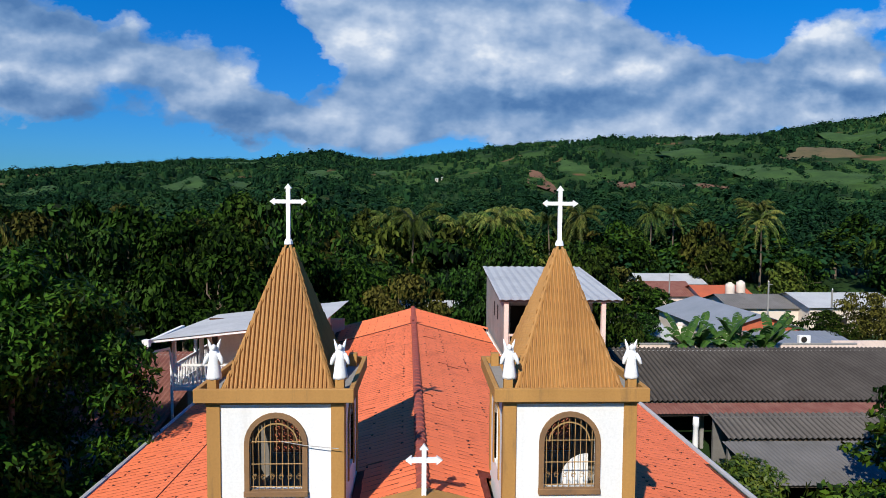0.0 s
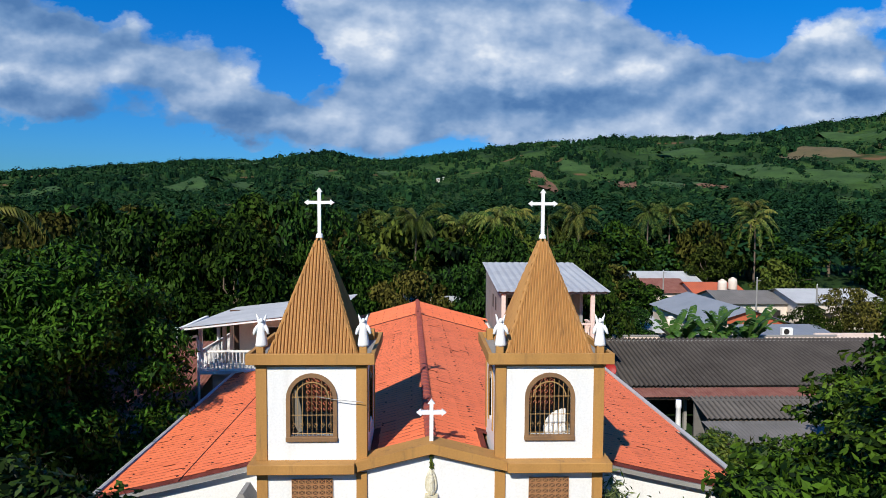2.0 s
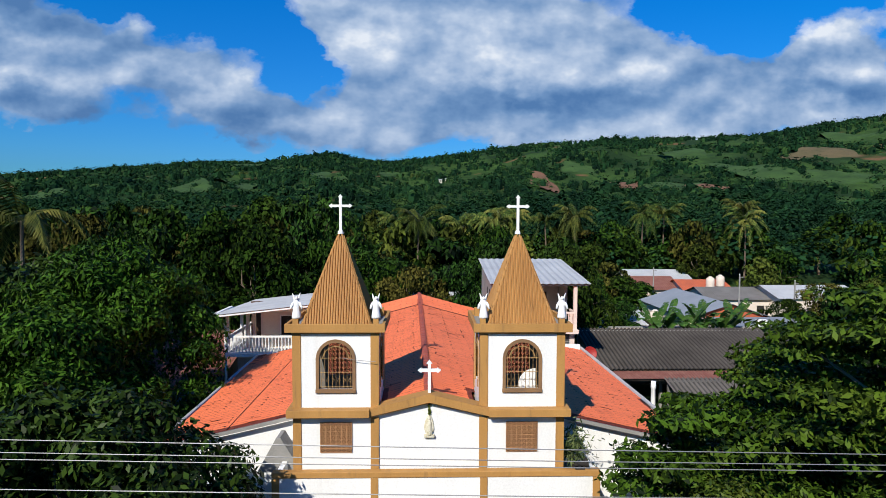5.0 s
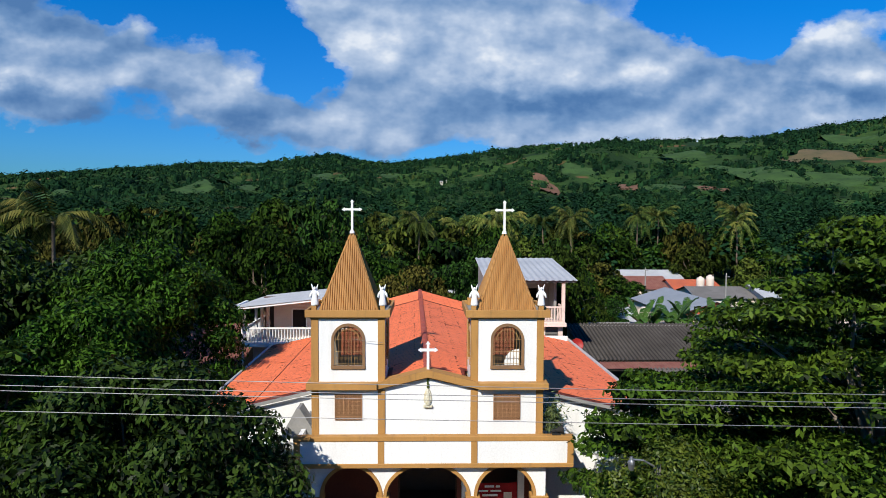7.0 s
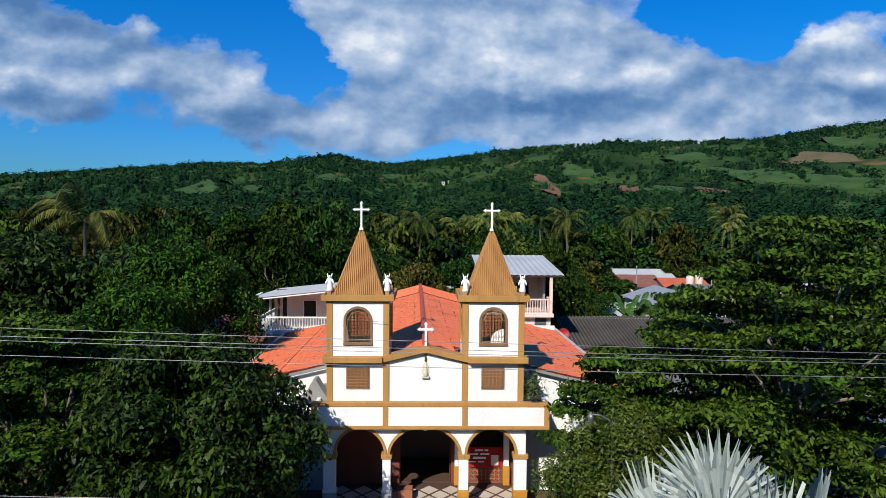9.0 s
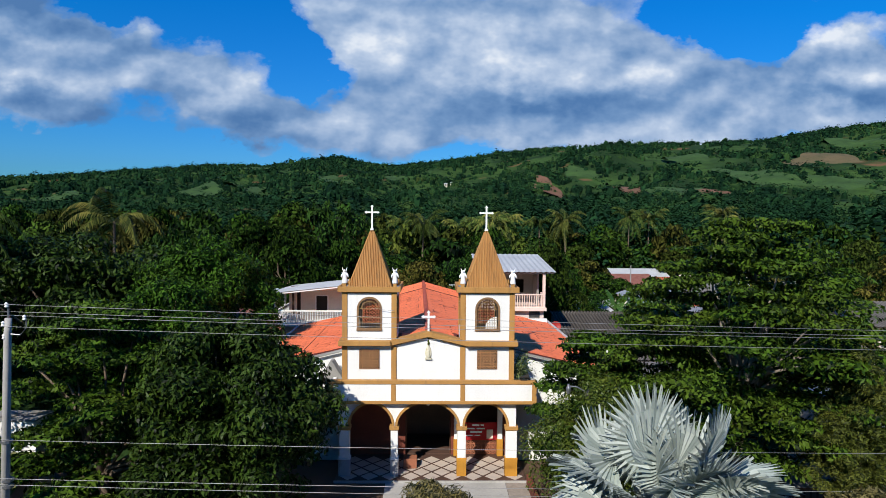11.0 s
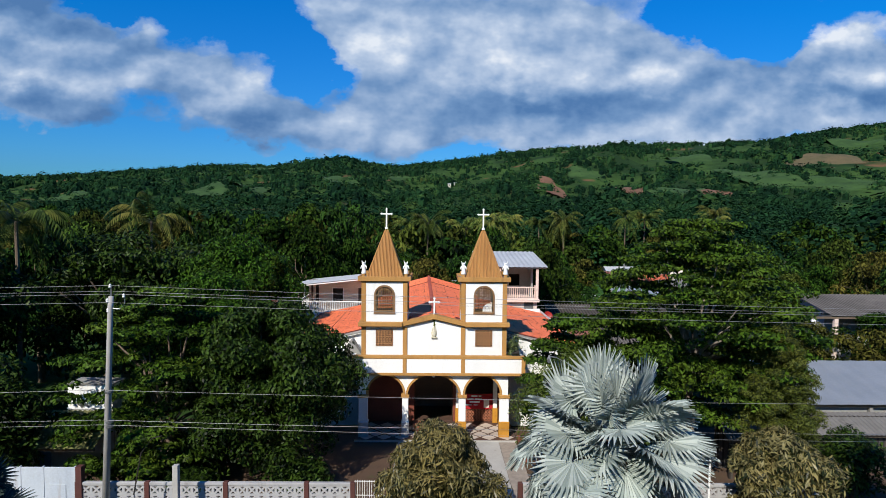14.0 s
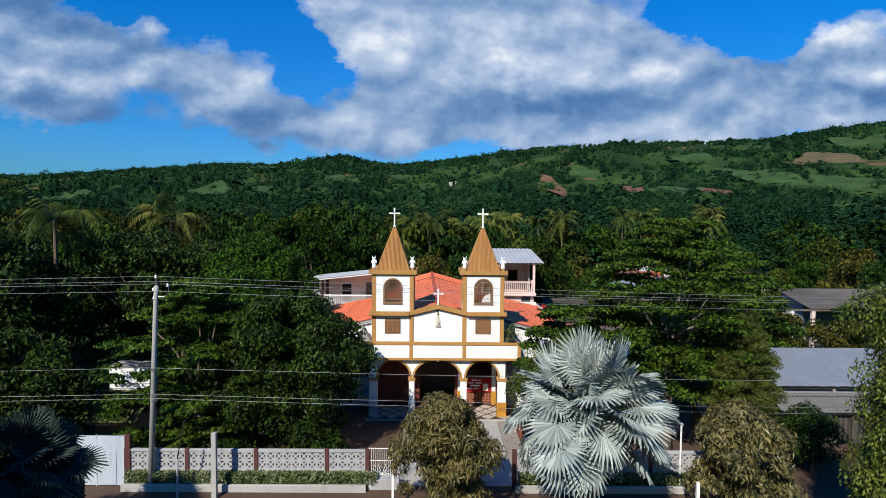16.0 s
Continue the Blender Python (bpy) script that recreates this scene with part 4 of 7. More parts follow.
for x, w in PILLARS:
    p = sub("pillar", church, "white pillar with an ochre foot and capital")
    part("shaft", boxes((x - w / 2, x + w / 2, 0.0, 0.36, 1.05, SPR - 0.2), bevel=0.015), WHITE, p)
    part("foot", boxes((x - w / 2 - 0.03, x + w / 2 + 0.03, -0.03, 0.39, FLOOR_Z, 0.95), bevel=0.01), YELLOWOCHRE if x > CX else FENCEWHITE, p)
    part("foot_moulding", boxes((x - w / 2 - 0.045, x + w / 2 + 0.045, -0.045, 0.405, 0.95, 1.05), bevel=0.015), YELLOWOCHRE if x > CX else WHITE, p)
    part("capital", boxes((x - w / 2 - 0.06, x + w / 2 + 0.06, -0.05, 0.41, SPR - 0.2, SPR), bevel=0.02), BROWN, p)

# nave walls
NX0, NX1, NY0, NY1 = -9.3, 9.5, 2.3, 15.3
part("nave_front", boxes((NX0, CX - 4.3, NY0, NY0 + 0.2, 0.0, 4.85)), WHITE, church)
part("nave_front", boxes((CX + 4.3, NX1, NY0, NY0 + 0.2, 0.0, 4.85)), WHITE, church)
part("nave_side", boxes((NX0, NX0 + 0.2, NY0 + 0.2, NY1, 0, 4.75)), WHITE, church)
part("nave_side", boxes((NX1 - 0.2, NX1, NY0 + 0.2, 17.2, 0, 4.75)), WHITE, church)
part("nave_back", boxes((-5.0, 4.0, 25.0, 25.2, 0, 5.9)), WHITE, church)
part("nave_back", boxes((NX0 + 0.2, -5.0, NY1 - 0.2, NY1, 0, 5.3)), WHITE, church)
part("nave_back", boxes((4.0, NX1 - 0.2, 17.0, 17.2, 0, 5.3)), WHITE, church)
part("choir_side", boxes((-5.2, -5.0, NY1, 25.2, 0, 5.9)), WHITE, church)
part("choir_side", boxes((4.0, 4.2, 17.2, 25.2, 0, 5.9)), WHITE, church)
part("stair_parapet", prism([(-5.65, 4.5), (-4.32, 4.5), (-4.32, 4.75), (-4.88, 5.68), (-5.0, 5.68)], 1.0, 1.7), CEMENT, church, "stained grey cement parapet")
part("portico_back", wall_with_holes((CX - 4.3, CX + 1.55), 0.0, 4.02, 2.8, 3.0, [(CX, 1.25, 0.0, 2.5, 3.2)]), WARMIN, church, "brick-red wall inside the portico")
part("portico_back", boxes((CX + 4.0, CX + 4.3, 2.8, 3.0, 0.0, 4.02)), WARMIN, church)
part("hall_floor", boxes((CX - 4.3, CX + 4.3, 3.0, 6.0, 0.0, 0.11)), TILEDARK, church)
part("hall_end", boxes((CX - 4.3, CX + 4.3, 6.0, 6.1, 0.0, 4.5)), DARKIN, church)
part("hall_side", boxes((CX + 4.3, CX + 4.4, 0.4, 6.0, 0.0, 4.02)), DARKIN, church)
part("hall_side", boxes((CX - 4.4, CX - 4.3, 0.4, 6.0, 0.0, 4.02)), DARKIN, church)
for s in (-1, 1):
    door = sub("hall_door", church, "tall dark wooden door leaf standing open")
    part("door_leaf", turned(boxes((0, 1.2, -0.03, 0.03, 0.12, 2.9), bevel=0.01), Matrix.Translation((CX + s * 1.2, 2.95, 0)) @ Matrix.Rotation(radians(90 - s * 35), 4, "Z")), DOORWOOD_AND_SHADE, door)
for x in (CX + 1.55, CX + 3.92):
    p = sub("pilaster", church, "white pilaster with an ochre foot")
    part("shaft", boxes((x - 0.13, x + 0.13, 2.55, 2.8, 1.05, 4.02), bevel=0.01), WHITE, p)
    part("foot", boxes((x - 0.16, x + 0.16, 2.5, 2.8, FLOOR_Z, 1.05), bevel=0.012), YELLOWOCHRE, p)
half_wall = sub("pierced_half_wall", church, "half-height wall of pierced terracotta blocks")
for i in range(10):
    for j in range(4):
        part("lattice_block", LATTICE_MESH, None, half_wall, at=Matrix.Translation((CX + 1.72 + (i + 0.5) * 0.206, 2.85, FLOOR_Z + (j + 0.5) * 0.2)) @ Matrix.Diagonal((1.03, 1, 1, 1)))
part("coping", boxes((CX + 1.7, CX + 3.8, 2.78, 2.92, FLOOR_Z + 0.8, FLOOR_Z + 0.86)), TERRA, half_wall)
# portico floor: pale tiles laid on the diagonal between dark bands
pf = sub("portico_floor", church, "pale diagonal floor tiles divided by dark bands")
part("floor_bed", boxes((CX - 4.6, CX + 4.9, -0.5, 2.8, 0.0, FLOOR_Z - 0.012)), TILEDARK, pf)
tile_bm = boxes((-0.31, 0.31, -0.31, 0.31, 0, 0.014), bevel=0.004)
tile_mesh = finish("floor_tile", turned(tile_bm, Matrix.Rotation(radians(45), 4, "Z")), TILEPALE)
for i in range(-9, 10):
    for j in range(0, 7):
        x, y = CX + 0.2 + i * 0.52, 0.0 + j * 0.52
        if (i + j) % 2 == 0 and -4.2 < x < 4.5 and -0.1 < y < 2.4:
            part("floor_tile", tile_mesh, None, pf, at=(x, y, FLOOR_Z - 0.012))
part("floor_edge", boxes((CX - 4.62, CX + 4.92, -0.56, -0.5, 0.0, FLOOR_Z)), PAVING, pf)


def roof_z(x, y=0.0):
    """Height of the nave roof: gently hollow slopes from the ridge to the eaves."""
    a = np.abs(np.asarray(x, float) - ridge_x(y))
    return 7.32 - 0.285 * a + 0.0045 * a * a


def ridge_x(y):
    return 0.06 - 0.026 * np.asarray(y, float)


def tile_shape(w, length, arch):
    """A barrel tile: an arched, slightly tapered shell; runs down along +x, its foot lifted."""
    bm = bmesh.new()
    rows = []
    for u, k, lift in ((0.0, 0.86, 0.0), (length * 1.12, 1.0, 0.005)):
        rows.append([bm.verts.new((u, w / 2 * k * math.cos(a) * -1, lift + arch * k * math.sin(a))) for a in np.linspace(0, math.pi, 6)])
    for i in range(5):
        bm.faces.new((rows[0][i], rows[1][i], rows[1][i + 1], rows[0][i + 1]))
    bm.faces.new(rows[1][::-1])
    bmesh.ops.recalc_face_normals(bm, faces=bm.faces[:])
    return bm


def build_roof():
    rng = np.random.default_rng(3)
    roof = sub("roof", church, "orange painted barrel-tile roof with faded rows")
    w, ln = 0.235, 0.42
    tile_me = finish("roof_tile", tile_shape(w, ln, 0.005), TILE_OB)
    low_v = np.array([v.co[:] for v in tile_me.vertices])
    high_me = finish("high_tile", tile_shape(w, ln, 0.034), TILE_OB)
    high_v = np.array([v.co[:] for v in high_me.vertices])
    gaps = bmesh.new()
    tf = [tuple(p.vertices) for p in tile_me.polygons]
    verts, faces, singles = [], [], []
    for side in (-1, 1):
        # bed under the tiles
        bed = bmesh.new()
        for y0, y1, far in ((0.30, 2.42, 1.55), (2.08, 15.5, 9.5), (15.5, 25.6, 5.0 if side < 0 else 4.2)):
            n = 12
            grid = []
            for yy in (y0, y1):
                rx = float(ridge_x(yy))
                line = []
                for i in range(n + 1):
                    a = far * i / n + (0 if side > 0 else 0)
                    x = rx + side * a
                    if y0 > 15 or y1 < 3:
                        x = max(min(x, far), -far) if i == n else x
                    line.append(bed.verts.new((x, yy, float(roof_z(x, yy)) - 0.012)))
                grid.append(line)
            for i in range(n):
                bed.faces.new((grid[0][i], grid[0][i + 1], grid[1][i + 1], grid[1][i]))
        bmesh.ops.solidify(bed, geom=bed.faces[:], thickness=0.07)
        bmesh.ops.recalc_face_normals(bed, faces=bed.faces[:])
        part("roof_bed", bed, RIDGE, roof)
        y = 0.38
        while y < 25.5:
            rx = float(ridge_x(y))
            far = (1.52 if y < 2.42 else 9.5 if (y < 15.4 or (side > 0 and y < 17.3)) else (5.0 if side < 0 else 4.0))
            lim = abs((CX if y < 2.42 else 0.0) + side * far - rx)
            m = int(lim / ln)
            for j in range(m + 1):
                a0 = 0.06 + j * ln + rng.normal(0, 0.006)
                if a0 + ln * 1.05 > lim + 0.12:
                    continue
                xa, xb = rx + side * a0, rx + side * (a0 + ln)
                za, zb = float(roof_z(xa, y)), float(roof_z(xb, y))
                dx, dz = xb - xa, zb - za
                l = math.hypot(dx, dz)
                ux = Vector((dx / l, 0, dz / l))
                uy = Vector((0, 1, 0)) * (1 if side > 0 else -1)
                un = ux.cross(uy)
                lift = 0.004 + (rng.random() < 0.03) * rng.uniform(0.008, 0.02)
                mtx = Matrix(((ux.x, uy.x, un.x, xa), (ux.y, uy.y, un.y, y + rng.normal(0, 0.004)), (ux.z, uy.z, un.z, za + lift), (0, 0, 0, 1)))
                if y < 4.2 and a0 < 3.2 and len(singles) < 300:
                    singles.append(mtx)
                else:
                    M = np.array(mtx)
                    tv = high_v if y > 20.2 else low_v
                    k = len(verts)
                    verts.extend((tv @ M[:3, :3].T + M[:3, 3]).tolist())
                    faces.extend([tuple(i + k for i in f) for f in tf])
                # dark raised boxes stand in for the shadows under tile feet
                if rng.random() < (0.34 if y > 3 else 0.2) and (j % 2 == 0 or y > 20):
                    g = Vector((xa, y + 0.0, za)).lerp(Vector((xb, y, zb)), 0.97)
                    sx = 0.035 * rng.uniform(0.6, 1.2)
                    box(gaps, g.x - sx, g.x + sx, y - 0.035, y + 0.035 * rng.uniform(0.4, 1.3), g.z - 0.01, g.z + 0.026 + (0.02 if y > 20 else 0))
            y += w
    part("tile_gap", gaps, GAP, roof, "small dark boxes painting the shadow gaps at the tile feet")["kind"] = "stuff"
    for s, far in ((-1, 4.3), (1, 4.3)):
        seam = [(float(ridge_x(20.1)) + s * far * i / 8, 20.1, float(roof_z(float(ridge_x(20.1)) + s * far * i / 8, 20.1)) + 0.03) for i in range(9)]
        part("lap_seam", rod(seam, 0.03, 5), GAP, roof)
    part("lap_seam", rod([(-7.0, 2.1 + i * 1.65, float(roof_z(-7.0, 2.1 + i * 1.65)) + 0.012) for i in range(9)], 0.02, 5), GAP, roof)
    rest = part("roof_tiles", raw("roof_tiles", verts, faces, TILE), None, roof, "rows of orange barrel tiles")
    tagged(rest, kind="stuff")
    # ridge caps, and the lapped seam where the choir roof begins
    y = 0.35
    while y < 25.4:
        cap = [(math.cos(a) * 0.15, math.sin(a) * 0.10) for a in np.linspace(0, math.pi, 7)]
        bm = bmesh.new()
        rows = [[bm.verts.new((float(ridge_x(yy)) + u * k, yy, 7.31 + v * k + lift)) for u, v in cap] for yy, k, lift in ((y, 1.0, 0.02), (y + 0.46, 0.86, 0.0))]
        for i in range(6):
            bm.faces.new((rows[0][i], rows[1][i], rows[1][i + 1], rows[0][i + 1]))
        bm.faces.new(rows[0])
        bmesh.ops.recalc_face_normals(bm, faces=bm.faces[:])
        part("ridge_tile", bm, RIDGE, roof)
        y += 0.41
    for x in (-0.6, -0.35):
        part("ridge_stub", boxes((x - 0.05, x + 0.05, 20.2, 20.32, 7.2, 7.65)), RIDGE, roof)
    # verge boards and eave gutters
    for s in (-1, 1):
        for (xa, xb, yy) in (((4.3, 9.55, 2.04),)):
            a, b = (xa, xb) if s > 0 else (-9.5, -4.25)
            pts = [(a + (b - a) * i / 8, float(roof_z(a + (b - a) * i / 8, yy)) - 0.01) for i in range(9)]
            low = [(u, v - 0.13) for u, v in pts][::-1]
            part("verge_board", prism(pts + low, yy - 0.05, yy), CEMENT, roof)
            pts = [(u, v - 0.10) for u, v in pts]
            wall = pts + [(b, 4.0), (a, 4.0)]
            part("wing_wall", prism(wall, NY0 - 0.01, NY0 + 0.19), WHITE, church)
    part("eave_gutter", rod([(9.62, 2.0, 5.0), (9.40, 17.3, 5.05)], 0.09, 8), ZINC, roof)
    part("eave_gutter", rod([(-9.52, 2.0, 5.0), (-9.75, 15.4, 5.02)], 0.09, 8), ZINC, roof)
    for m in singles:
        part("roof_tile", tile_me, None, roof, at=m)


def statue_mesh(seed):
    """A robed angel with raised wings, as one plain plaster shape."""
    bm = bmesh.new()
    prof = [(0.15, 0.0), (0.155, 0.05), (0.13, 0.22), (0.105, 0.40), (0.115, 0.50), (0.09, 0.58), (0.045, 0.62), (0.04, 0.64)]
    lathe(prof, 14, bm)
    for v in bm.verts:
        a = math.atan2(v.co.y, v.co.x)
        v.co *= 1.0 if v.co.z > 0.45 else 1.0 + 0.06 * math.cos(7 * a)
        v.co.z = max(v.co.z, 0.0)
        v.co.y *= 0.75
    bmesh.ops.create_uvsphere(bm, u_segments=10, v_segments=7, radius=0.062, matrix=Matrix.Translation((0, -0.01, 0.68)) @ Matrix.Diagonal((0.9, 1, 1.15, 1)))
    for s in (-1, 1):
        tube(bm, [(s * 0.09, -0.01, 0.55), (s * 0.15, -0.03, 0.44), (s * 0.19, -0.08, 0.33)], [0.045, 0.05, 0.03], 7)
        wing = [(s * 0.03, 0.06, 0.45), (s * 0.06, 0.08, 0.62), (s * 0.095, 0.08, 0.74), (s * 0.13, 0.07, 0.85)]
        tube(bm, wing, [0.03, 0.042, 0.032, 0.006], 7)
        tube(bm, [(s * 0.05, 0.07, 0.6), (s * 0.10, 0.09, 0.45), (s * 0.12, 0.08, 0.28)], [0.05, 0.05, 0.015], 6)
    return finish("statue", bm, PLASTER, True)


def build_statues():
    me = statue_mesh(1)
    for s in (-1, 1):
        c = CX + s * TOWER_A
        for t in (-1, 1):
            x = c + t * (TOWER_HALF - 0.07) + (0.0 if t > 0 else 0.02)
            single("angel_statue", me, None, "white plaster angel statue with raised wings on a tower corner", "statue", "angels on the towers",
                   at=pose(x, 0.09, SLAB_Z1 + 0.14, 0, 0, random.uniform(-12, 12)) @ Matrix.Scale(0.92, 4))
    # relief on the gable wall: a plain mandorla with a robed shape
    bm = bmesh.new()
    ring = [(CX + 0.155 * math.sin(a) * (1 - 0.25 * math.cos(a)), 6.43 + 0.33 * math.cos(a)) for a in np.linspace(0, 2 * math.pi, 22)[:-1]]
    lo = [bm.verts.new((u, 0.02, w)) for u, w in ring]
    hi = [bm.verts.new((CX + (u - CX) * 0.86, -0.05, 6.43 + (w - 6.43) * 0.9)) for u, w in ring]
    for i in range(len(ring)):
        j = (i + 1) % len(ring)
        bm.faces.new((lo[i], lo[j], hi[j], hi[i]))
    bm.faces.new(hi)
    lathe([(0.09, -0.30), (0.10, -0.2), (0.08, 0.05), (0.06, 0.14), (0.035, 0.17), (0.045, 0.21), (0.03, 0.27), (0.01, 0.28)], 10, bm, (CX, -0.05, 6.45))
    box(bm, CX - 0.16, CX + 0.16, -0.10, 0.02, 6.06, 6.14)
    single("wall_relief", bm, surface("aged_cream_relief", (0.50, 0.44, 0.26), (0.70, 0.68, 0.58), 0.7, 9.0, 30, stain=((0.20, 0.16, 0.06), 0.8)), "cream and gold plaster relief hung on the gable wall", "relief")
    g = bmesh.new()
    rg = random.Random(4)
    for i in range(60):
        z = rg.uniform(6.78, 7.12)
        bmesh.ops.create_icosphere(g, subdivisions=1, radius=rg.uniform(0.014, 0.03), matrix=Matrix.Translation((CX + rg.gauss(0, 0.03), -0.02 + rg.uniform(-0.03, 0.03), z)))
    single("garland", g, LEAF_VINE, "small green garland hanging above the relief", "garland")


build_roof()
build_statues()

# banner, lamp and small things of the portico
banner = thing("banner", "red cloth banner with rows of pale illegible lettering", "banner", (CX + 2.75, 2.72, 0.95))
bm = bmesh.new()
rows = []
for j in range(7):
    rows.append([bm.verts.new((-1.02 + 2.04 * i / 16, 0.02 * math.sin(i * 0.9) + 0.015 * math.sin(j * 1.7 + i * 0.5), 1.0 * j / 6 - (0.03 * math.sin(math.pi * i / 16) if j == 6 else 0))) for i in range(17)])
for a, b in zip(rows, rows[1:]):
    for i in range(16):
        bm.faces.new((a[i], a[i + 1], b[i + 1], b[i]))
bmesh.ops.solidify(bm, geom=bm.faces[:], thickness=0.01)
part("cloth", bm, REDCLOTH, banner)
for zz, hh, spans in ((0.80, 0.09, ((-0.35, 0.05), (0.12, 0.3))), (0.62, 0.07, ((-0.6, -0.2), (-0.1, 0.35))), (0.42, 0.10, ((-0.45, 0.2),)), (0.25, 0.05, ((-0.7, -0.3), (-0.2, 0.1)))):
    for a, b in spans:
        part("lettering_bar", boxes((a, b, -0.052, -0.044, zz, zz + hh)), PLASTER, banner)
for a, b, zz, hh in ((0.45, 0.8, 0.1, 0.5), (-0.98, -0.8, 0.05, 0.25)):
    part("picture_patch", boxes((a, b, -0.052, -0.044, zz, zz + hh)), CREAM, banner)
globe = thing("hanging_lamp", "white globe lamp hanging under the middle arch", "lamp", (CX, 0.12, 3.86))
part("globe", lathe([(0.01, -0.19), (0.07, -0.17), (0.095, -0.10), (0.07, -0.03), (0.03, 0.0)], 12), PLASTER, globe, smooth=True)
part("stem", rod([(0, 0, -0.01), (0, 0, 0.14)], 0.012, 6), METAL, globe)
single("low_wall", boxes((4.95, 5.15, -3.4, -0.6, 0, 0.5), bevel=0.012), WARMIN, "low brick-red garden wall beside the walkway", "wall")
single("planter_box", boxes((-1.2, -0.5, 0.9, 1.5, FLOOR_Z, 0.62), bevel=0.015), TERRA, "square brick-red planter in the portico", "planter")

# pierced windows of the tower's lower stage
for s in (-1, 1):
    c = CX + s * TOWER_A
    sc = sub("wall_grille", church, "pierced terracotta screen set in the tower wall")
    x0, x1, z0, z1 = c - 0.50, c + 0.50, 5.575, 6.54
    # black plate gives the holes their shade; the wall behind is solid
    part("grille_back", boxes((x0, x1, -0.012, -0.006, z0, z1)), BLACK, sc)
    nx, nz = 6, 7
    for i in range(nx):
        for j in range(nz):
            part("lattice_block", OCHRE_LATTICE, None, sc, at=Matrix.Translation((x0 + (i + 0.5) / nx, -0.028, z0 + (j + 0.5) * (z1 - z0) / nz)) @ Matrix.Diagonal((1 / nx / 0.2, 0.4, (z1 - z0) / nz / 0.2, 1)))
single("tower_cable", rod([(-2.74, -0.10, 8.62), (-2.3, -0.12, 8.55), (-1.60, -0.18, 8.50)], 0.008, 5), WIRE, "thin slack cable from the belfry window across the pilaster", "cable")

# things on the balcony beside the eastern tower
pot = thing("potted_plant", "potted grey-green plant on the balcony beside the tower", "plant", (4.78, 0.55, 4.18))
part("pot", lathe([(0.16, 0.0), (0.2, 0.1), (0.25, 0.42), (0.27, 0.45), (0.24, 0.46)], 12), TERRA, pot, smooth=True)
rg = np.random.default_rng(61)
pts = rg.normal(0, 1, (700, 3)) * np.array([0.26, 0.26, 0.36]) + np.array([0, 0, 1.25])
part("leaves", quads("leaves", leaf_quads(pts, rg.normal(0, 0.7, pts.shape) + np.array([0, -0.3, 0.5]), rg.uniform(0.18, 0.34, 700), rg.uniform(0.03, 0.06, 700), rg), LEAF_HEDGE), None, pot)
part("stem", rod([(0, 0, 0.4), (0.03, 0, 1.3)], [0.03, 0.015], 6), BARK, pot)
spk = thing("loudspeaker", "black horn loudspeaker lying on the parapet", "loudspeaker", (4.86, -0.20, 5.06))
part("horn", turned(lathe([(0.06, -0.22), (0.07, -0.05), (0.10, 0.08), (0.17, 0.20), (0.16, 0.21)], 14), Matrix.Translation((0, 0, 0.17)) @ Matrix.Rotation(radians(80), 4, "Y")), BLACK, spk, smooth=True)
part("foot", boxes((-0.2, 0.12, -0.07, 0.07, 0.0, 0.05), bevel=0.01), BLACK, spk)
for s in (-1, 1):
    # made-up pale board in the eastern belfry, in place of a sun patch
    c = CX + s * TOWER_A
    edge = [(0.0, 0.0), (0.56, 0.0), (0.56, 1.20)] + [(0.56 - 0.56 * math.sin(a), 0.66 + 0.54 * math.cos(a)) for a in np.linspace(0.15, math.pi / 2, 9)]
    if s > 0:
        single("arched_board", prism([(c - 0.06 + u, 6.92 + w) for u, w in edge], 0.42, 0.46), PLASTER, "white quarter-round board standing in for a sun patch in the belfry", "board")

# ---- neighbouring houses and sheds ----
def baluster_mesh(h):
    return finish("baluster", lathe([(0.035, 0), (0.035, 0.05), (0.055, 0.16), (0.05, 0.26), (0.028, h * 0.62), (0.035, h * 0.8), (0.04, h)], 6), None)


def railing(parent, a, b, z0, h, mat, step=0.19):
    """A baluster railing between two plan points."""
    a, b = Vector((*a, 0)), Vector((*b, 0))
    n = max(1, int((b - a).length / step))
    me = baluster_mesh(h - 0.16)
    me.materials.append(mat)
    r = sub("railing", parent, "pale baluster railing")
    d = (b - a).normalized()
    w = Vector((-d.y, d.x, 0)) * 0.07
    for zz0, zz1, k in ((z0 + h - 0.1, z0 + h, 1.0), (z0 - 0.02, z0 + 0.07, 0.9)):
        bm = bmesh.new()
        q = [a + w * k, b + w * k, b - w * k, a - w * k]
        lo = [bm.verts.new((p.x, p.y, zz0)) for p in q]
        hi = [bm.verts.new((p.x, p.y, zz1)) for p in q]
        bm.faces.new(lo)
        bm.faces.new(hi)
        for i in range(4):
            bm.faces.new((lo[i], lo[(i + 1) % 4], hi[(i + 1) % 4], hi[i]))
        bmesh.ops.recalc_face_normals(bm, faces=bm.faces[:])
        part("rail", bm, mat, r)
    for i in range(n):
        p = a.lerp(b, (i + 0.5) / n)
        part("baluster", me, None, r, at=(p.x, p.y, z0 + 0.07))
    return r


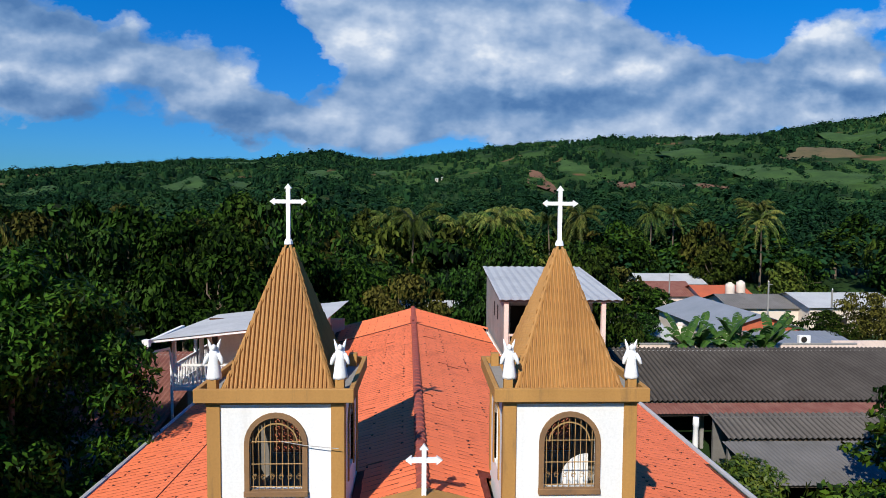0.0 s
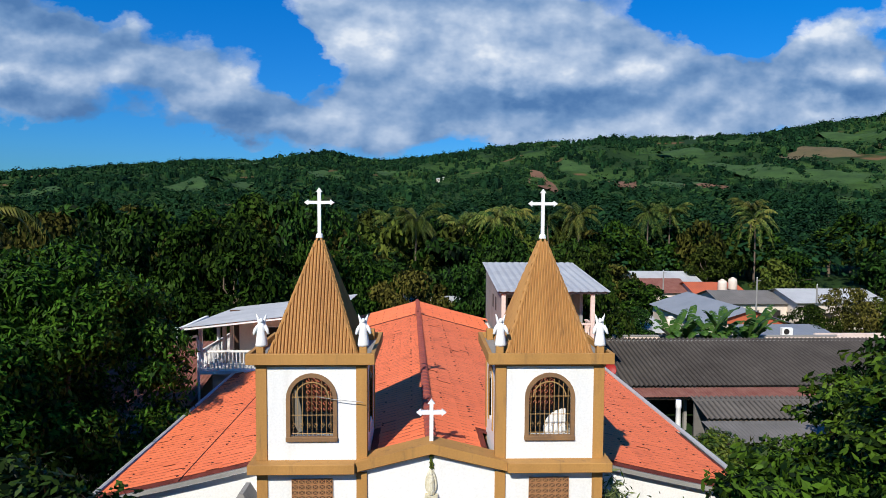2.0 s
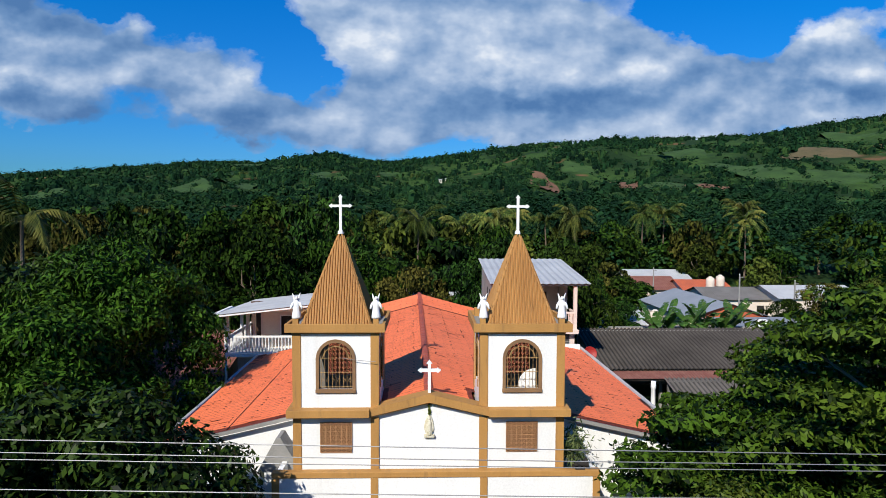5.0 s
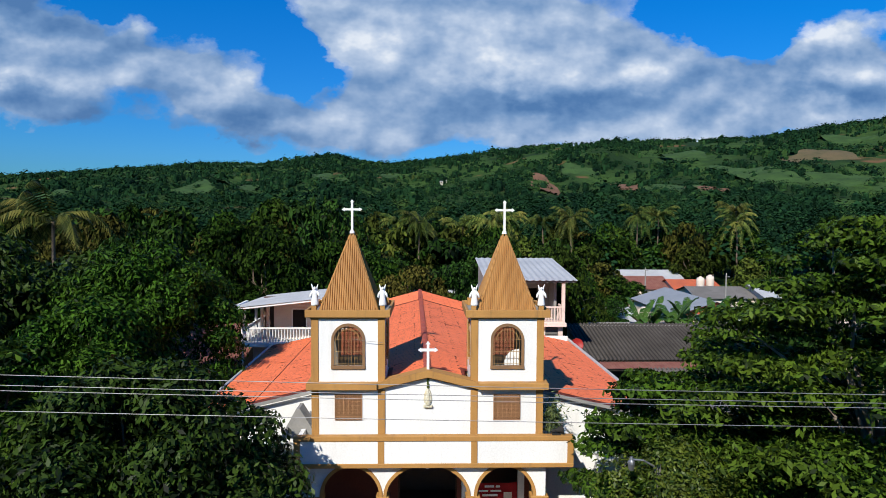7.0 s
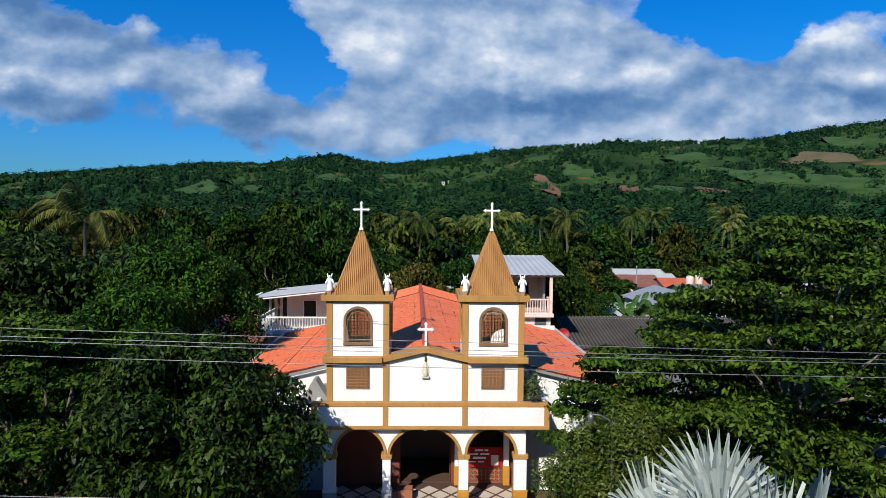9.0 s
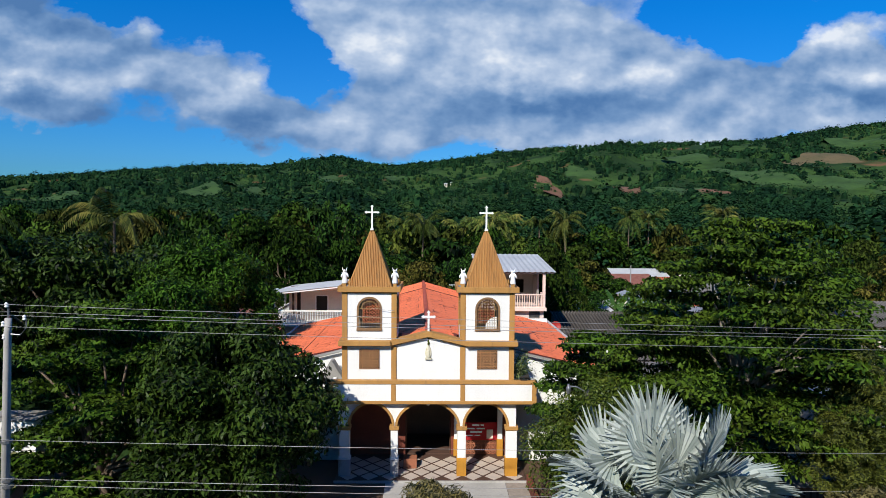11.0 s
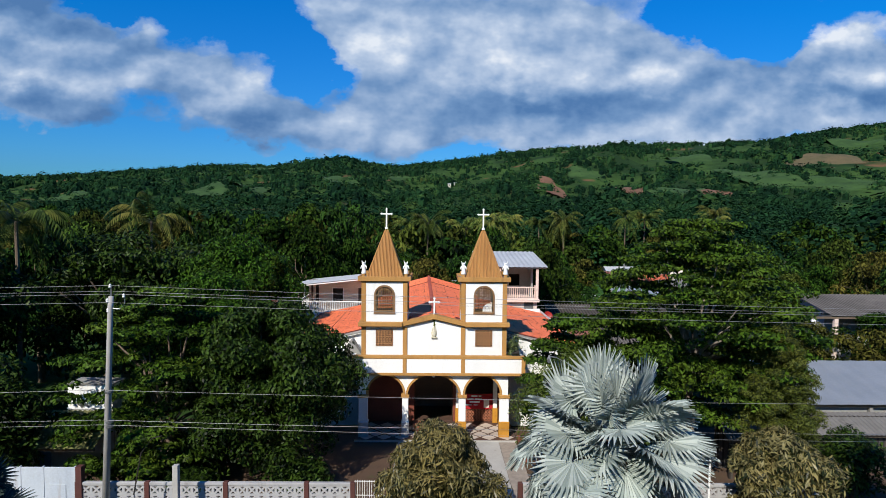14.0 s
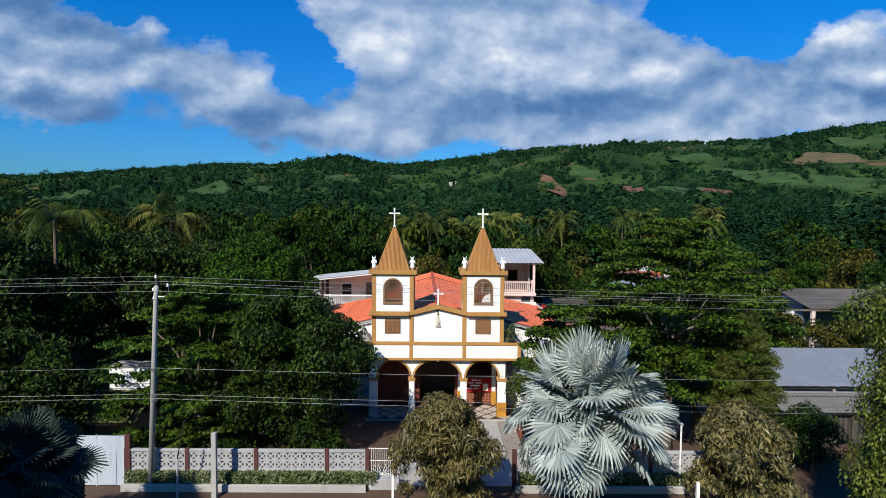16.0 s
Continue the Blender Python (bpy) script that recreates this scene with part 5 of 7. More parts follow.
def west_house():
    h = thing("house", "cream two-storey house with a white balcony railing and pale sheet roof", "house", (0, 0, 0))
    x0, x1, y0, y1 = -11.9, -4.7, 16.9, 24.0
    fl = 4.85
    part("lower_wall", boxes((x0 + 0.4, x1, y0 + 0.5, y1, 0, fl - 0.2)), CREAM, h)
    part("floor_slab", boxes((x0 - 0.15, x1, y0 - 0.15, y1, fl - 0.2, fl)), WHITE, h)
    wy = 18.4
    part("upper_wall", prism([(-10.35, 7.3), (x1, 7.3), (x1, 7.98), (-10.35, 7.36)], wy, wy + 0.18), CREAM, h)
    part("upper_wall", wall_with_holes((-10.35, x1), fl, 7.3, wy, wy + 0.18, [(-8.65, 0.46, 5.65, 6.85, 6.85), (-6.4, 0.45, fl, 6.9, 6.9)]), CREAM, h)
    part("upper_side", boxes((-10.35, -10.17, wy + 0.18, y1, fl, 7.1)), CREAM, h)
    part("upper_back", boxes((x0, x1, y1 - 0.18, y1, fl, 6.9)), CREAM, h)
    # dark plate in place of the unlit room behind the openings
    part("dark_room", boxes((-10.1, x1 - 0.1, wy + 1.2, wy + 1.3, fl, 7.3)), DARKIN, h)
    # dark wood tone used here to paint the shade deep in the gallery
    part("gallery_back", boxes((x0, -10.36, y1 - 2.4, y1 - 2.3, fl, 7.3)), DOORWOOD_AND_SHADE, h)
    for x, y in ((x0, y0), (-10.6, y0), (x0, 19.6), (x0, 22.0), (-8.2, y0 + 0.0)):
        if x < -10.7 or y > 17:
            part("post", boxes((x - 0.08, x + 0.08, y - 0.08, y + 0.08, fl, 7.2 + (x + 12) * 0.11)), WHITE, h)
    for x in (-11.15, -10.75):
        part("post", boxes((x - 0.09, x + 0.09, 18.3, 18.48, fl, 7.25)), CREAM, h)
    for x in (-8.65,):
        w = sub("window", h, "dark window in a cream wall")
        part("window_frame", boxes((x - 0.5, x + 0.5, wy - 0.03, wy + 0.02, 5.58, 5.65), (x - 0.5, x + 0.5, wy - 0.03, wy + 0.02, 6.85, 6.92), (x - 0.52, x - 0.45, wy - 0.03, wy + 0.02, 5.65, 6.85), (x + 0.45, x + 0.52, wy - 0.03, wy + 0.02, 5.65, 6.85)), WHITE, w)
        part("pane", boxes((x - 0.46, x + 0.46, wy + 0.10, wy + 0.12, 5.65, 6.85)), BLACK, w)
    part("roof_sheet", sheet((-12.35, 15.5, 7.36), (-12.35, 24.4, 7.06), (-4.5, 15.5, 8.22), (-4.5, 24.4, 7.92), None, 0.25, 0.03), ZINC, h, "pale grey sheet roof")
    part("fascia", prism([(-12.3, 7.22), (-4.5, 8.08), (-4.5, 8.19), (-12.3, 7.33)], 15.55, 15.60), WHITE, h)
    part("ceiling_board", prism([(-12.2, 7.18), (-4.6, 8.02), (-4.6, 8.06), (-12.2, 7.22)], 15.7, 17.6), CREAM, h)
    g = sub("gutter", h, "white box gutter and downpipe")
    part("trough", boxes((-12.52, -12.34, 15.35, 19.3, 7.20, 7.34)), WHITE, g)
    part("hopper", boxes((-12.6, -12.3, 15.15, 15.4, 7.1, 7.42)), WHITE, g)
    part("downpipe", rod([(-12.45, 15.3, 7.1), (-12.45, 15.4, 6.75), (-12.05, 16.7, 6.7), (-11.98, 16.75, 6.3), (-11.98, 16.75, 0.0)], 0.07, 8), WHITE, g)
    railing(h, (x0, y0), (x1, y0), fl, 1.05, WHITE)
    railing(h, (x0, y0 + 0.2), (x0, y1 - 0.5), fl, 1.05, WHITE)


def east_house():
    h = thing("house", "pale pinkish two-storey house with a balcony and grey corrugated roof", "house", (0, 0, 0))
    x0, x1, y0, y1 = 4.1, 9.25, 19.4, 26.0
    fl = 6.05
    part("lower_wall", wall_with_holes((x0, x1), 0, fl - 0.25, y0 - 1.2, y0 - 1.0, [(8.5, 0.44, 4.95, 5.75, 5.75)]), PINK, h)
    part("lower_side", boxes((x0, x0 + 0.2, y0 - 1.0, y1, 0, fl - 0.25)), CEMENT, h)
    part("lower_side", boxes((x1 - 0.2, x1, y0 - 1.0, y1, 0, fl - 0.25)), CEMENT, h)
    lv = sub("louvre_window", h, "grey louvre window")
    for i in range(7):
        part("slat", turned(boxes((8.06, 8.94, -0.06, 0.06, -0.006, 0.006)), Matrix.Translation((0, y0 - 1.12, 5.0 + i * 0.115)) @ Matrix.Rotation(radians(40), 4, "X") ), FIBRO2, lv)
    part("floor_slab", boxes((x0, x1 + 0.15, 17.75, y1, fl - 0.25, fl)), PINK, h)
    part("upper_wall", wall_with_holes((x0 + 0.18, x1 - 0.38), fl, 9.15, y0 + 1.9, y0 + 2.08, [(5.4, 0.45, fl, 8.1, 8.1), (7.6, 0.5, 6.9, 8.0, 8.0)]), CEMENT, h)
    # black sheet painting the shade inside the upper storey
    part("dark_room", boxes((x0 + 0.2, x1 - 0.4, y0 + 3.0, y0 + 3.1, fl, 9.0)), BLACK, h)
    part("upper_side", prism([(17.9, fl), (y1, fl), (y1, 9.8), (17.9, 8.85)], x0, x0 + 0.18, "x"), CEMENT, h, "bare grey plaster side wall")
    part("upper_side", prism([(y0, fl), (y1, fl), (y1, 9.8), (y0, 9.0)], x1 - 0.38, x1 - 0.2, "x"), CEMENT, h)
    for z0, z1, ya, yb in ((7.5, 8.3, 20.0, 20.5), (7.5, 8.3, 21.4, 21.9)):
        part("side_slot", boxes((x0 - 0.01, x0 - 0.004, ya, yb, z0, z1)), BLACK, h)
    for x in (x0 + 0.14, 5.85, 9.2):
        part("column", boxes((x - 0.11, x + 0.11, 17.85, 18.07, fl, 8.95), bevel=0.01), PINK, h)
    railing(h, (4.3, 17.95), (9.1, 17.95), fl, 1.1, PINK)
    railing(h, (9.2, 18.15), (9.2, 19.3), fl, 1.1, PINK)
    part("roof_sheet", sheet((3.85, 17.6, 8.95), (10.1, 17.6, 8.95), (3.85, 26.2, 9.9), (10.1, 26.2, 9.9), None, 0.42, 0.05), ZINC, h, "grey corrugated sheet roof with lapped seams")
    part("roof_beam", boxes((3.95, 10.0, 17.75, 17.83, 8.80, 8.92)), FIBRO2, h)


def shed(name, label, x0, x1, ya, za, yb, zb, mat, pitch, depth, posts=True, wall=None, back=True, closed=False):
    """An open shed under one corrugated slope, from its front eave (ya, za) to its back (yb, zb)."""
    s = thing(name, label, "shed", (0, 0, 0))
    part("roof_sheet", sheet((x0, ya, za), (x1, ya, za), (x0, yb, zb), (x1, yb, zb), None, pitch, depth), mat, s)
    part("purlin", boxes((x0 + 0.1, x1 - 0.1, ya + 0.2, ya + 0.32, za - 0.2, za - 0.05)), BARK, s)
    if posts:
        for i in range(int((x1 - x0) / 4) + 1):
            x = x0 + 0.3 + i * 4
            part("post", boxes((x - 0.09, x + 0.09, ya + 0.25, ya + 0.43, 0, za - 0.1)), wall or CEMENT, s)
    if closed:
        part("front_wall", boxes((x0 + 0.2, x1 - 0.2, ya + 0.5, ya + 0.65, 0, za - 0.05)), wall or CEMENT, s)
        part("side_wall", prism([(ya + 0.65, 0), (yb - 0.4, 0), (yb - 0.4, zb - 0.12), (ya + 0.65, za - 0.06)], x0 + 0.2, x0 + 0.35, "x"), wall or CEMENT, s)
    if back:
        part("back_wall", boxes((x0 + 0.1, x1 - 0.1, yb - 0.4, yb - 0.25, 0, zb - 0.1)), wall or CEMENT, s)
    return s


west_house()
east_house()
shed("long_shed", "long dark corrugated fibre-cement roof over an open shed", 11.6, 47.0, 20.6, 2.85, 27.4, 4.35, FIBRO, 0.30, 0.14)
shed("rusty_awning", "rusty red sheet awning below the long dark roof", 11.9, 46.0, 19.3, 2.55, 20.5, 2.75, RUST, 0.2, 0.03, back=False)
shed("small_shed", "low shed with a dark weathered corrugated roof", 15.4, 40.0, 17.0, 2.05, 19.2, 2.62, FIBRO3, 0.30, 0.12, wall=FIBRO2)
shed("lean_to", "lean-to with a flat grey corrugated roof", 15.0, 38.0, 13.0, 1.5, 16.9, 1.95, FIBRO2, 0.22, 0.03, wall=FIBRO2)
single("white_column", lathe([(0.16, 0), (0.15, 1.0), (0.14, 2.0), (0.17, 2.05), (0.15, 2.5)], 12), PLASTER, "white round column beside the open shed", "column", at=(14.6, 18.9, 0), smooth=True)
shed("blue_roof_shed", "low building with a plain blue-grey sheet roof", 20.2, 32.0, -2.6, 3.0, 2.6, 4.25, BLUEZINC, 0.9, 0.02, wall=CEMENT, closed=True)
shed("front_awning", "small grey corrugated awning beside the garden", 14.9, 17.7, -5.6, 2.1, -3.6, 2.8, FIBRO2, 0.25, 0.04, wall=FIBRO)
shed("roadside_roof", "brownish corrugated roof by the road", 20.0, 32.0, -4.7, 2.05, -2.8, 2.65, FIBRO2, 0.25, 0.04, wall=FIBRO, closed=True)
o = shed("old_tile_house", "low house with a rusty, stained old roof", -19.5, -12.2, 15.2, 3.0, 23.5, 5.0, RUST, 0.25, 0.05, wall=CEMENT)
shed("old_lean_to", "lean-to with a grey corrugated roof beside the old house", -17.0, -12.0, 11.8, 2.3, 15.1, 3.1, FIBRO2, 0.2, 0.04, wall=CEMENT, closed=True)


porch = thing("porch_house", "low house under a brownish corrugated roof with a white porch column", "house", (0, 0, 0))
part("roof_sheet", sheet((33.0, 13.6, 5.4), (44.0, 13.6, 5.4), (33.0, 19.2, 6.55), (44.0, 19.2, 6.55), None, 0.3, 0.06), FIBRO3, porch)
part("wall", boxes((33.6, 43.8, 15.6, 15.8, 0, 5.7)), CEMENT, porch)
part("side_wall", prism([(15.8, 0), (19.0, 0), (19.0, 6.45), (15.8, 5.75)], 33.6, 33.8, "x"), CEMENT, porch)
part("beam", boxes((31.3, 43.9, 13.7, 13.85, 5.15, 5.32)), BARK, porch)
for x in (31.5, 33.4, 38.0, 42.5):
    part("column", boxes((x - 0.16, x + 0.16, 13.7, 14.0, 0, 5.15), bevel=0.02), WHITE if x < 32 else PINK, porch)


def gable_house(name, label, x0, x1, y0, y1, eave, ridge, wall, roof, windows=2, along="x", gable=None):
    h = thing(name, label, "house", (0, 0, 0))
    n = max(1, windows)
    holes = [(x0 + (i + 0.5) * (x1 - x0) / n, 0.5, 0.9, 2.0, 2.0) for i in range(n)]
    part("front_wall", wall_with_holes((x0, x1), 0, eave, y0, y0 + 0.2, holes), wall, h)
    for c, hf, s, t, _ in holes:
        w = sub("window", h, "dark window")
        part("pane", boxes((c - hf, c + hf, y0 + 0.12, y0 + 0.14, s, t)), BLACK, w)
        part("window_sill", boxes((c - hf - 0.08, c + hf + 0.08, y0 - 0.06, y0 + 0.02, s - 0.08, s)), wall, w)
    part("back_wall", boxes((x0, x1, y1 - 0.2, y1, 0, eave)), wall, h)
    part("side_wall", boxes((x0, x0 + 0.2, y0 + 0.2, y1 - 0.2, 0, eave)), wall, h)
    part("side_wall", boxes((x1 - 0.2, x1, y0 + 0.2, y1 - 0.2, 0, eave)), wall, h)
    e = 0.4
    if along == "x":
        ym = (y0 + y1) / 2
        part("roof_slope", sheet((x0 - e, y0 - e, eave), (x1 + e, y0 - e, eave), (x0 - e, ym, ridge), (x1 + e, ym, ridge), None, 0.3, 0.05), roof, h)
        part("roof_slope", sheet((x0 - e, y1 + e, eave), (x1 + e, y1 + e, eave), (x0 - e, ym, ridge), (x1 + e, ym, ridge), None, 0.3, 0.05), roof, h)
        for x in (x0 + 0.02, x1 - 0.16):
            part("gable", prism([(y0, eave - 0.02), (y1, eave - 0.02), (ym, ridge - 0.08)], x, x + 0.14, "x"), wall, h)
    else:
        xm = (x0 + x1) / 2
        part("roof_slope", sheet((x0 - e, y0 - e, eave), (x0 - e, y1 + e, eave), (xm, y0 - e, ridge), (xm, y1 + e, ridge), None, 0.3, 0.05), roof, h)
        part("roof_slope", sheet((x1 + e, y0 - e, eave), (x1 + e, y1 + e, eave), (xm, y0 - e, ridge), (xm, y1 + e, ridge), None, 0.3, 0.05), roof, h)
        for y in (y0 + 0.02, y1 - 0.16):
            part("gable", prism([(x0, eave - 0.02), (x1, eave - 0.02), (xm, ridge - 0.08)], y, y + 0.14), gable or wall, h)
    return h


ORANGE_ROOF = surface("orange_clay_roof", (0.50, 0.12, 0.05), (0.36, 0.09, 0.045), 0.85, 0.6, 12, relief=0.3, stain=((0.2, 0.07, 0.05), 0.5))
gable_house("house", "far house with a faded dark red sheet roof", 30.2, 36.5, 66, 74, 2.7, 4.3, PINK, RUST, 3)
gable_house("house", "far house with an orange clay roof", 36.4, 43, 63, 71, 2.6, 4.1, CREAM, ORANGE_ROOF, 3)
gable_house("house", "far house with a pale zinc roof behind the red one", 33.0, 42.5, 76, 83, 3.2, 4.5, PINK, ZINC, 3)
gable_house("house", "far house with a grey fibre-cement roof and cream wall", 35.6, 43.6, 55, 62, 2.8, 4.0, CREAM, FIBRO2, 3)
gable_house("house", "house with a pale blue-grey roof and orange gable", 26.4, 34.6, 40, 53, 3.0, 4.45, CREAM, BLUEZINC, 2, "y", ORANGE_ROOF)
gable_house("house", "cream-walled house under a pale zinc roof", 43.5, 54, 53, 61, 3.2, 4.4, CREAM, ZINC, 4)
gable_house("house", "low cottage with a pale zinc roof", 16.8, 21.2, 38, 44, 2.7, 3.7, PINK, ZINC, 2)
gable_house("house", "house with a pale roof among trees behind the church", -3, 3.5, 42, 50, 3.6, 4.9, PINK, ZINC, 2)
shed("blue_porch", "low porch with a dark blue-grey sheet roof", 28.2, 36.6, 36.6, 2.6, 39.6, 3.15, BLUEZINC, 0.4, 0.03, wall=CREAM)
wall = thing("boundary_wall", "long pinkish block boundary wall behind the shed", "wall", (0, 0, 0))
part("wall_run", boxes((15.0, 34.4, 33.4, 33.62, 0, 3.22)), PINK, wall)
part("coping", boxes((14.95, 34.45, 33.36, 33.66, 3.22, 3.34), bevel=0.02), CEMENT, wall)
part("wall_run", boxes((34.4, 62.0, 36.4, 36.6, 0, 2.9)), PINK, wall)
part("end_pier", boxes((34.2, 34.6, 33.3, 33.7, 0, 3.42), bevel=0.02), PINK, wall)
def water_tank(at, base, label):
    t = thing("water_tank", label, "water tank", at, 0, "water tanks")
    part("body", lathe([(0.55, base), (0.58, base + 0.1), (0.56, base + 0.5), (0.59, base + 0.6), (0.56, base + 1.1), (0.5, base + 1.4)], 16), CREAM, t, smooth=True)
    part("lid", lathe([(0.5, base + 1.4), (0.22, base + 1.55), (0.2, base + 1.62)], 16), CREAM, t, smooth=True)
    part("stand", boxes((-0.5, 0.5, -0.5, 0.5, 0, base)), CEMENT, t)


water_tank((22.1, 38.0, 0), 2.55, "cream plastic water tank on a short stand")
water_tank((39.6, 63.0, 0), 3.3, "white plastic water tank above the far roofs")
water_tank((41.2, 63.4, 0), 3.5, "white plastic water tank above the far roofs")
dish = thing("red_dish", "round red dish on a bracket at the church eave", "dish", (10.25, 18.3, 4.45))
part("bowl", turned(lathe([(0.02, 0.0), (0.22, 0.03), (0.4, 0.12), (0.43, 0.17), (0.40, 0.15), (0.2, 0.06)], 18), Matrix.Rotation(radians(70), 4, "X")), surface("dish_red_paint", (0.36, 0.02, 0.015), (0.28, 0.018, 0.015), 0.5, 2.0, 20, relief=0.05), dish, smooth=True)
part("bracket", rod([(0, 0.05, 0), (0, 0.15, -0.4), (0, 0.15, -4.45)], 0.03, 6), METAL, dish)
glimpse = thing("house", "white-walled flat-roofed house glimpsed between the mango trees", "house", (-18.9, -4.1, 0))
part("front_wall", boxes((0, 2.3, 0, 0.2, 0, 4.3)), WHITE, glimpse)
part("back_wall", boxes((0, 2.3, 1.0, 1.2, 0, 4.3)), WHITE, glimpse)
for x in (0, 2.1):
    part("side_wall", boxes((x, x + 0.2, 0.2, 1.0, 0, 4.3)), WHITE, glimpse)
part("roof_slab", boxes((-0.05, 2.35, -0.05, 1.25, 4.3, 4.36)), CEMENT, glimpse)
for z in (3.05, 3.35):
    part("ledge", boxes((-0.02, 2.32, -0.07, 0.0, z, z + 0.06), bevel=0.01), WHITE, glimpse)
shed("mossy_awning", "low awning of mossy, stained sheets behind the gate", -19.6, -16.2, -6.6, 1.9, -4.2, 3.0, MOSS, 0.25, 0.04, wall=CEMENT)
for px, py, ph in ((30.4, 60.0, 6.3), (35.7, 48.0, 6.6), (39.6, 44.0, 6.3), (55.0, 12.0, 8.5)):
    up = thing("far_utility_pole", "slender grey utility pole between the houses", "pole", (px, py, 0), 0, "far poles")
    part("shaft", rod([(0, 0, 0), (0, 0, ph)], [0.12, 0.075], 8), CEMENT, up)
    part("crossarm", boxes((-0.1, 0.42, -0.04, 0.04, ph - 0.32, ph - 0.25)), CEMENT, up)
    part("insulator", lathe([(0.03, 0), (0.05, 0.04), (0.02, 0.13)], 8, at=(0, 0, ph)), PLASTER, up)
single("blue_board", boxes((20.6, 21.9, -5.0, -4.93, 0.0, 1.8), bevel=0.01), BLUEPAINT, "blue painted board leaning on the roadside shed", "board")
for bear, tilt, w in ((0.022, 0.0585, 5), (0.032, 0.061, 4)):
    fx, fy = hill_point(bear, tilt)
    g = float(land(fx, fy)) + 1.5
    fh = thing("hill_house", "small white house far up on the wooded hill", "house", (fx, fy, g), 0, "hill houses")
    part("wall", boxes((-w / 2, w / 2, -3, 3, -3, 3.0)), CREAM, fh)
    part("roof", prism([(-3.6, 3.0), (3.6, 3.0), (0, 4.2)], -w / 2 - 0.5, w / 2 + 0.5, "x"), ZINC, fh)
    part("door", boxes((-0.8, 0.8, -3.06, -3.0, -0.2, 2.4)), BLACK, fh)
ac = thing("air_conditioner", "white air conditioner unit on the boundary wall", "air conditioner", (30.0, 33.5, 3.34))
part("casing", boxes((-0.45, 0.45, -0.16, 0.16, 0.0, 0.62), bevel=0.02), PLASTER, ac)
part("fan_guard", turned(lathe([(0.10, 0.0), (0.22, 0.0), (0.24, 0.02), (0.22, 0.03), (0.10, 0.02)], 16), Matrix.Translation((-0.1, -0.17, 0.31)) @ Matrix.Rotation(radians(90), 4, "X")), BLACK, ac)

# ---- trees ----
def clump_quads(rng, clumps, n, leaf, aspect, up=0.9, droop=0.6, shell=0.4, cap=0.55):
    """Leaves on the outside of many small lumps (x, y, z, rx, rz)."""
    c = np.asarray(clumps, float)
    w = c[:, 3] ** 2
    idx = rng.choice(len(c), n, p=w / w.sum())
    d = rng.normal(0, 1, (n, 3))
    d[:, 2] += cap
    d /= np.linalg.norm(d, axis=1, keepdims=True)
    f = (1 - shell * rng.random(n) ** 1.6) * (1 + 0.16 * np.sin(d[:, 0] * 5 + idx) * np.cos(d[:, 1] * 6 - idx))
    p = c[idx, :3] + d * f[:, None] * np.stack([c[idx, 3], c[idx, 3], c[idx, 4]], -1)
    nrm = d * 0.95 + rng.normal(0, 0.55, (n, 3)) + np.array([0, 0, up * 0.5])
    ln = leaf * rng.uniform(0.65, 1.25, n)
    return leaf_quads(p, nrm, ln, ln * aspect, rng, droop)


def make_clumps(rng, r, h, base, count, size, flat=1.0, lean=(0, 0), hollow=0.55, deep=1.0):
    """Lumps through a domed crown that starts at base and is h high."""
    out = []
    for i in range(count):
        a = rng.uniform(0, 2 * math.pi)
        t = rng.random() ** 0.8
        k = hollow + (1 - hollow) * rng.random()
        prof = math.sin(math.pi * min(1.0, 0.18 + 0.82 * t)) ** 0.6
        rr = r * k * prof * rng.uniform(0.75, 1.0)
        s = size * rng.uniform(0.65, 1.35)
        out.append((rr * math.cos(a) + lean[0] * t, deep * rr * math.sin(a) + lean[1] * t, base + s * flat * 0.5 + (h - s * flat) * t, s, s * flat))
    return out


def tier_clumps(rng, r, top, base, tiers, per, size, deep=1.0):
    """Lumps in flat, separate tiers, as almond trees grow: fans of leaf plates on long level boughs."""
    out = []
    for k in range(tiers):
        t = k / (tiers - 1)
        z = base + (top - base - 0.3) * t
        rk = r * (math.sin(math.pi * (0.24 + 0.68 * t)) ** 0.9)
        spin = rng.uniform(0, 6.28)
        boughs = 7 if rk > 0.5 * r else 5
        for i in range(int(per * (0.35 + rk / r))):
            a = spin + (i % boughs) * 2 * math.pi / boughs + rng.normal(0, 0.17)
            q = rk * math.sqrt(rng.uniform(0.06, 1.0))
            s = size * rng.uniform(0.6, 1.15)
            out.append((q * math.cos(a), deep * q * math.sin(a), z - 0.04 * q + 0.35 * math.sin(3 * a + spin) + rng.normal(0, 0.10), s, s * rng.uniform(0.14, 0.24)))
    return out


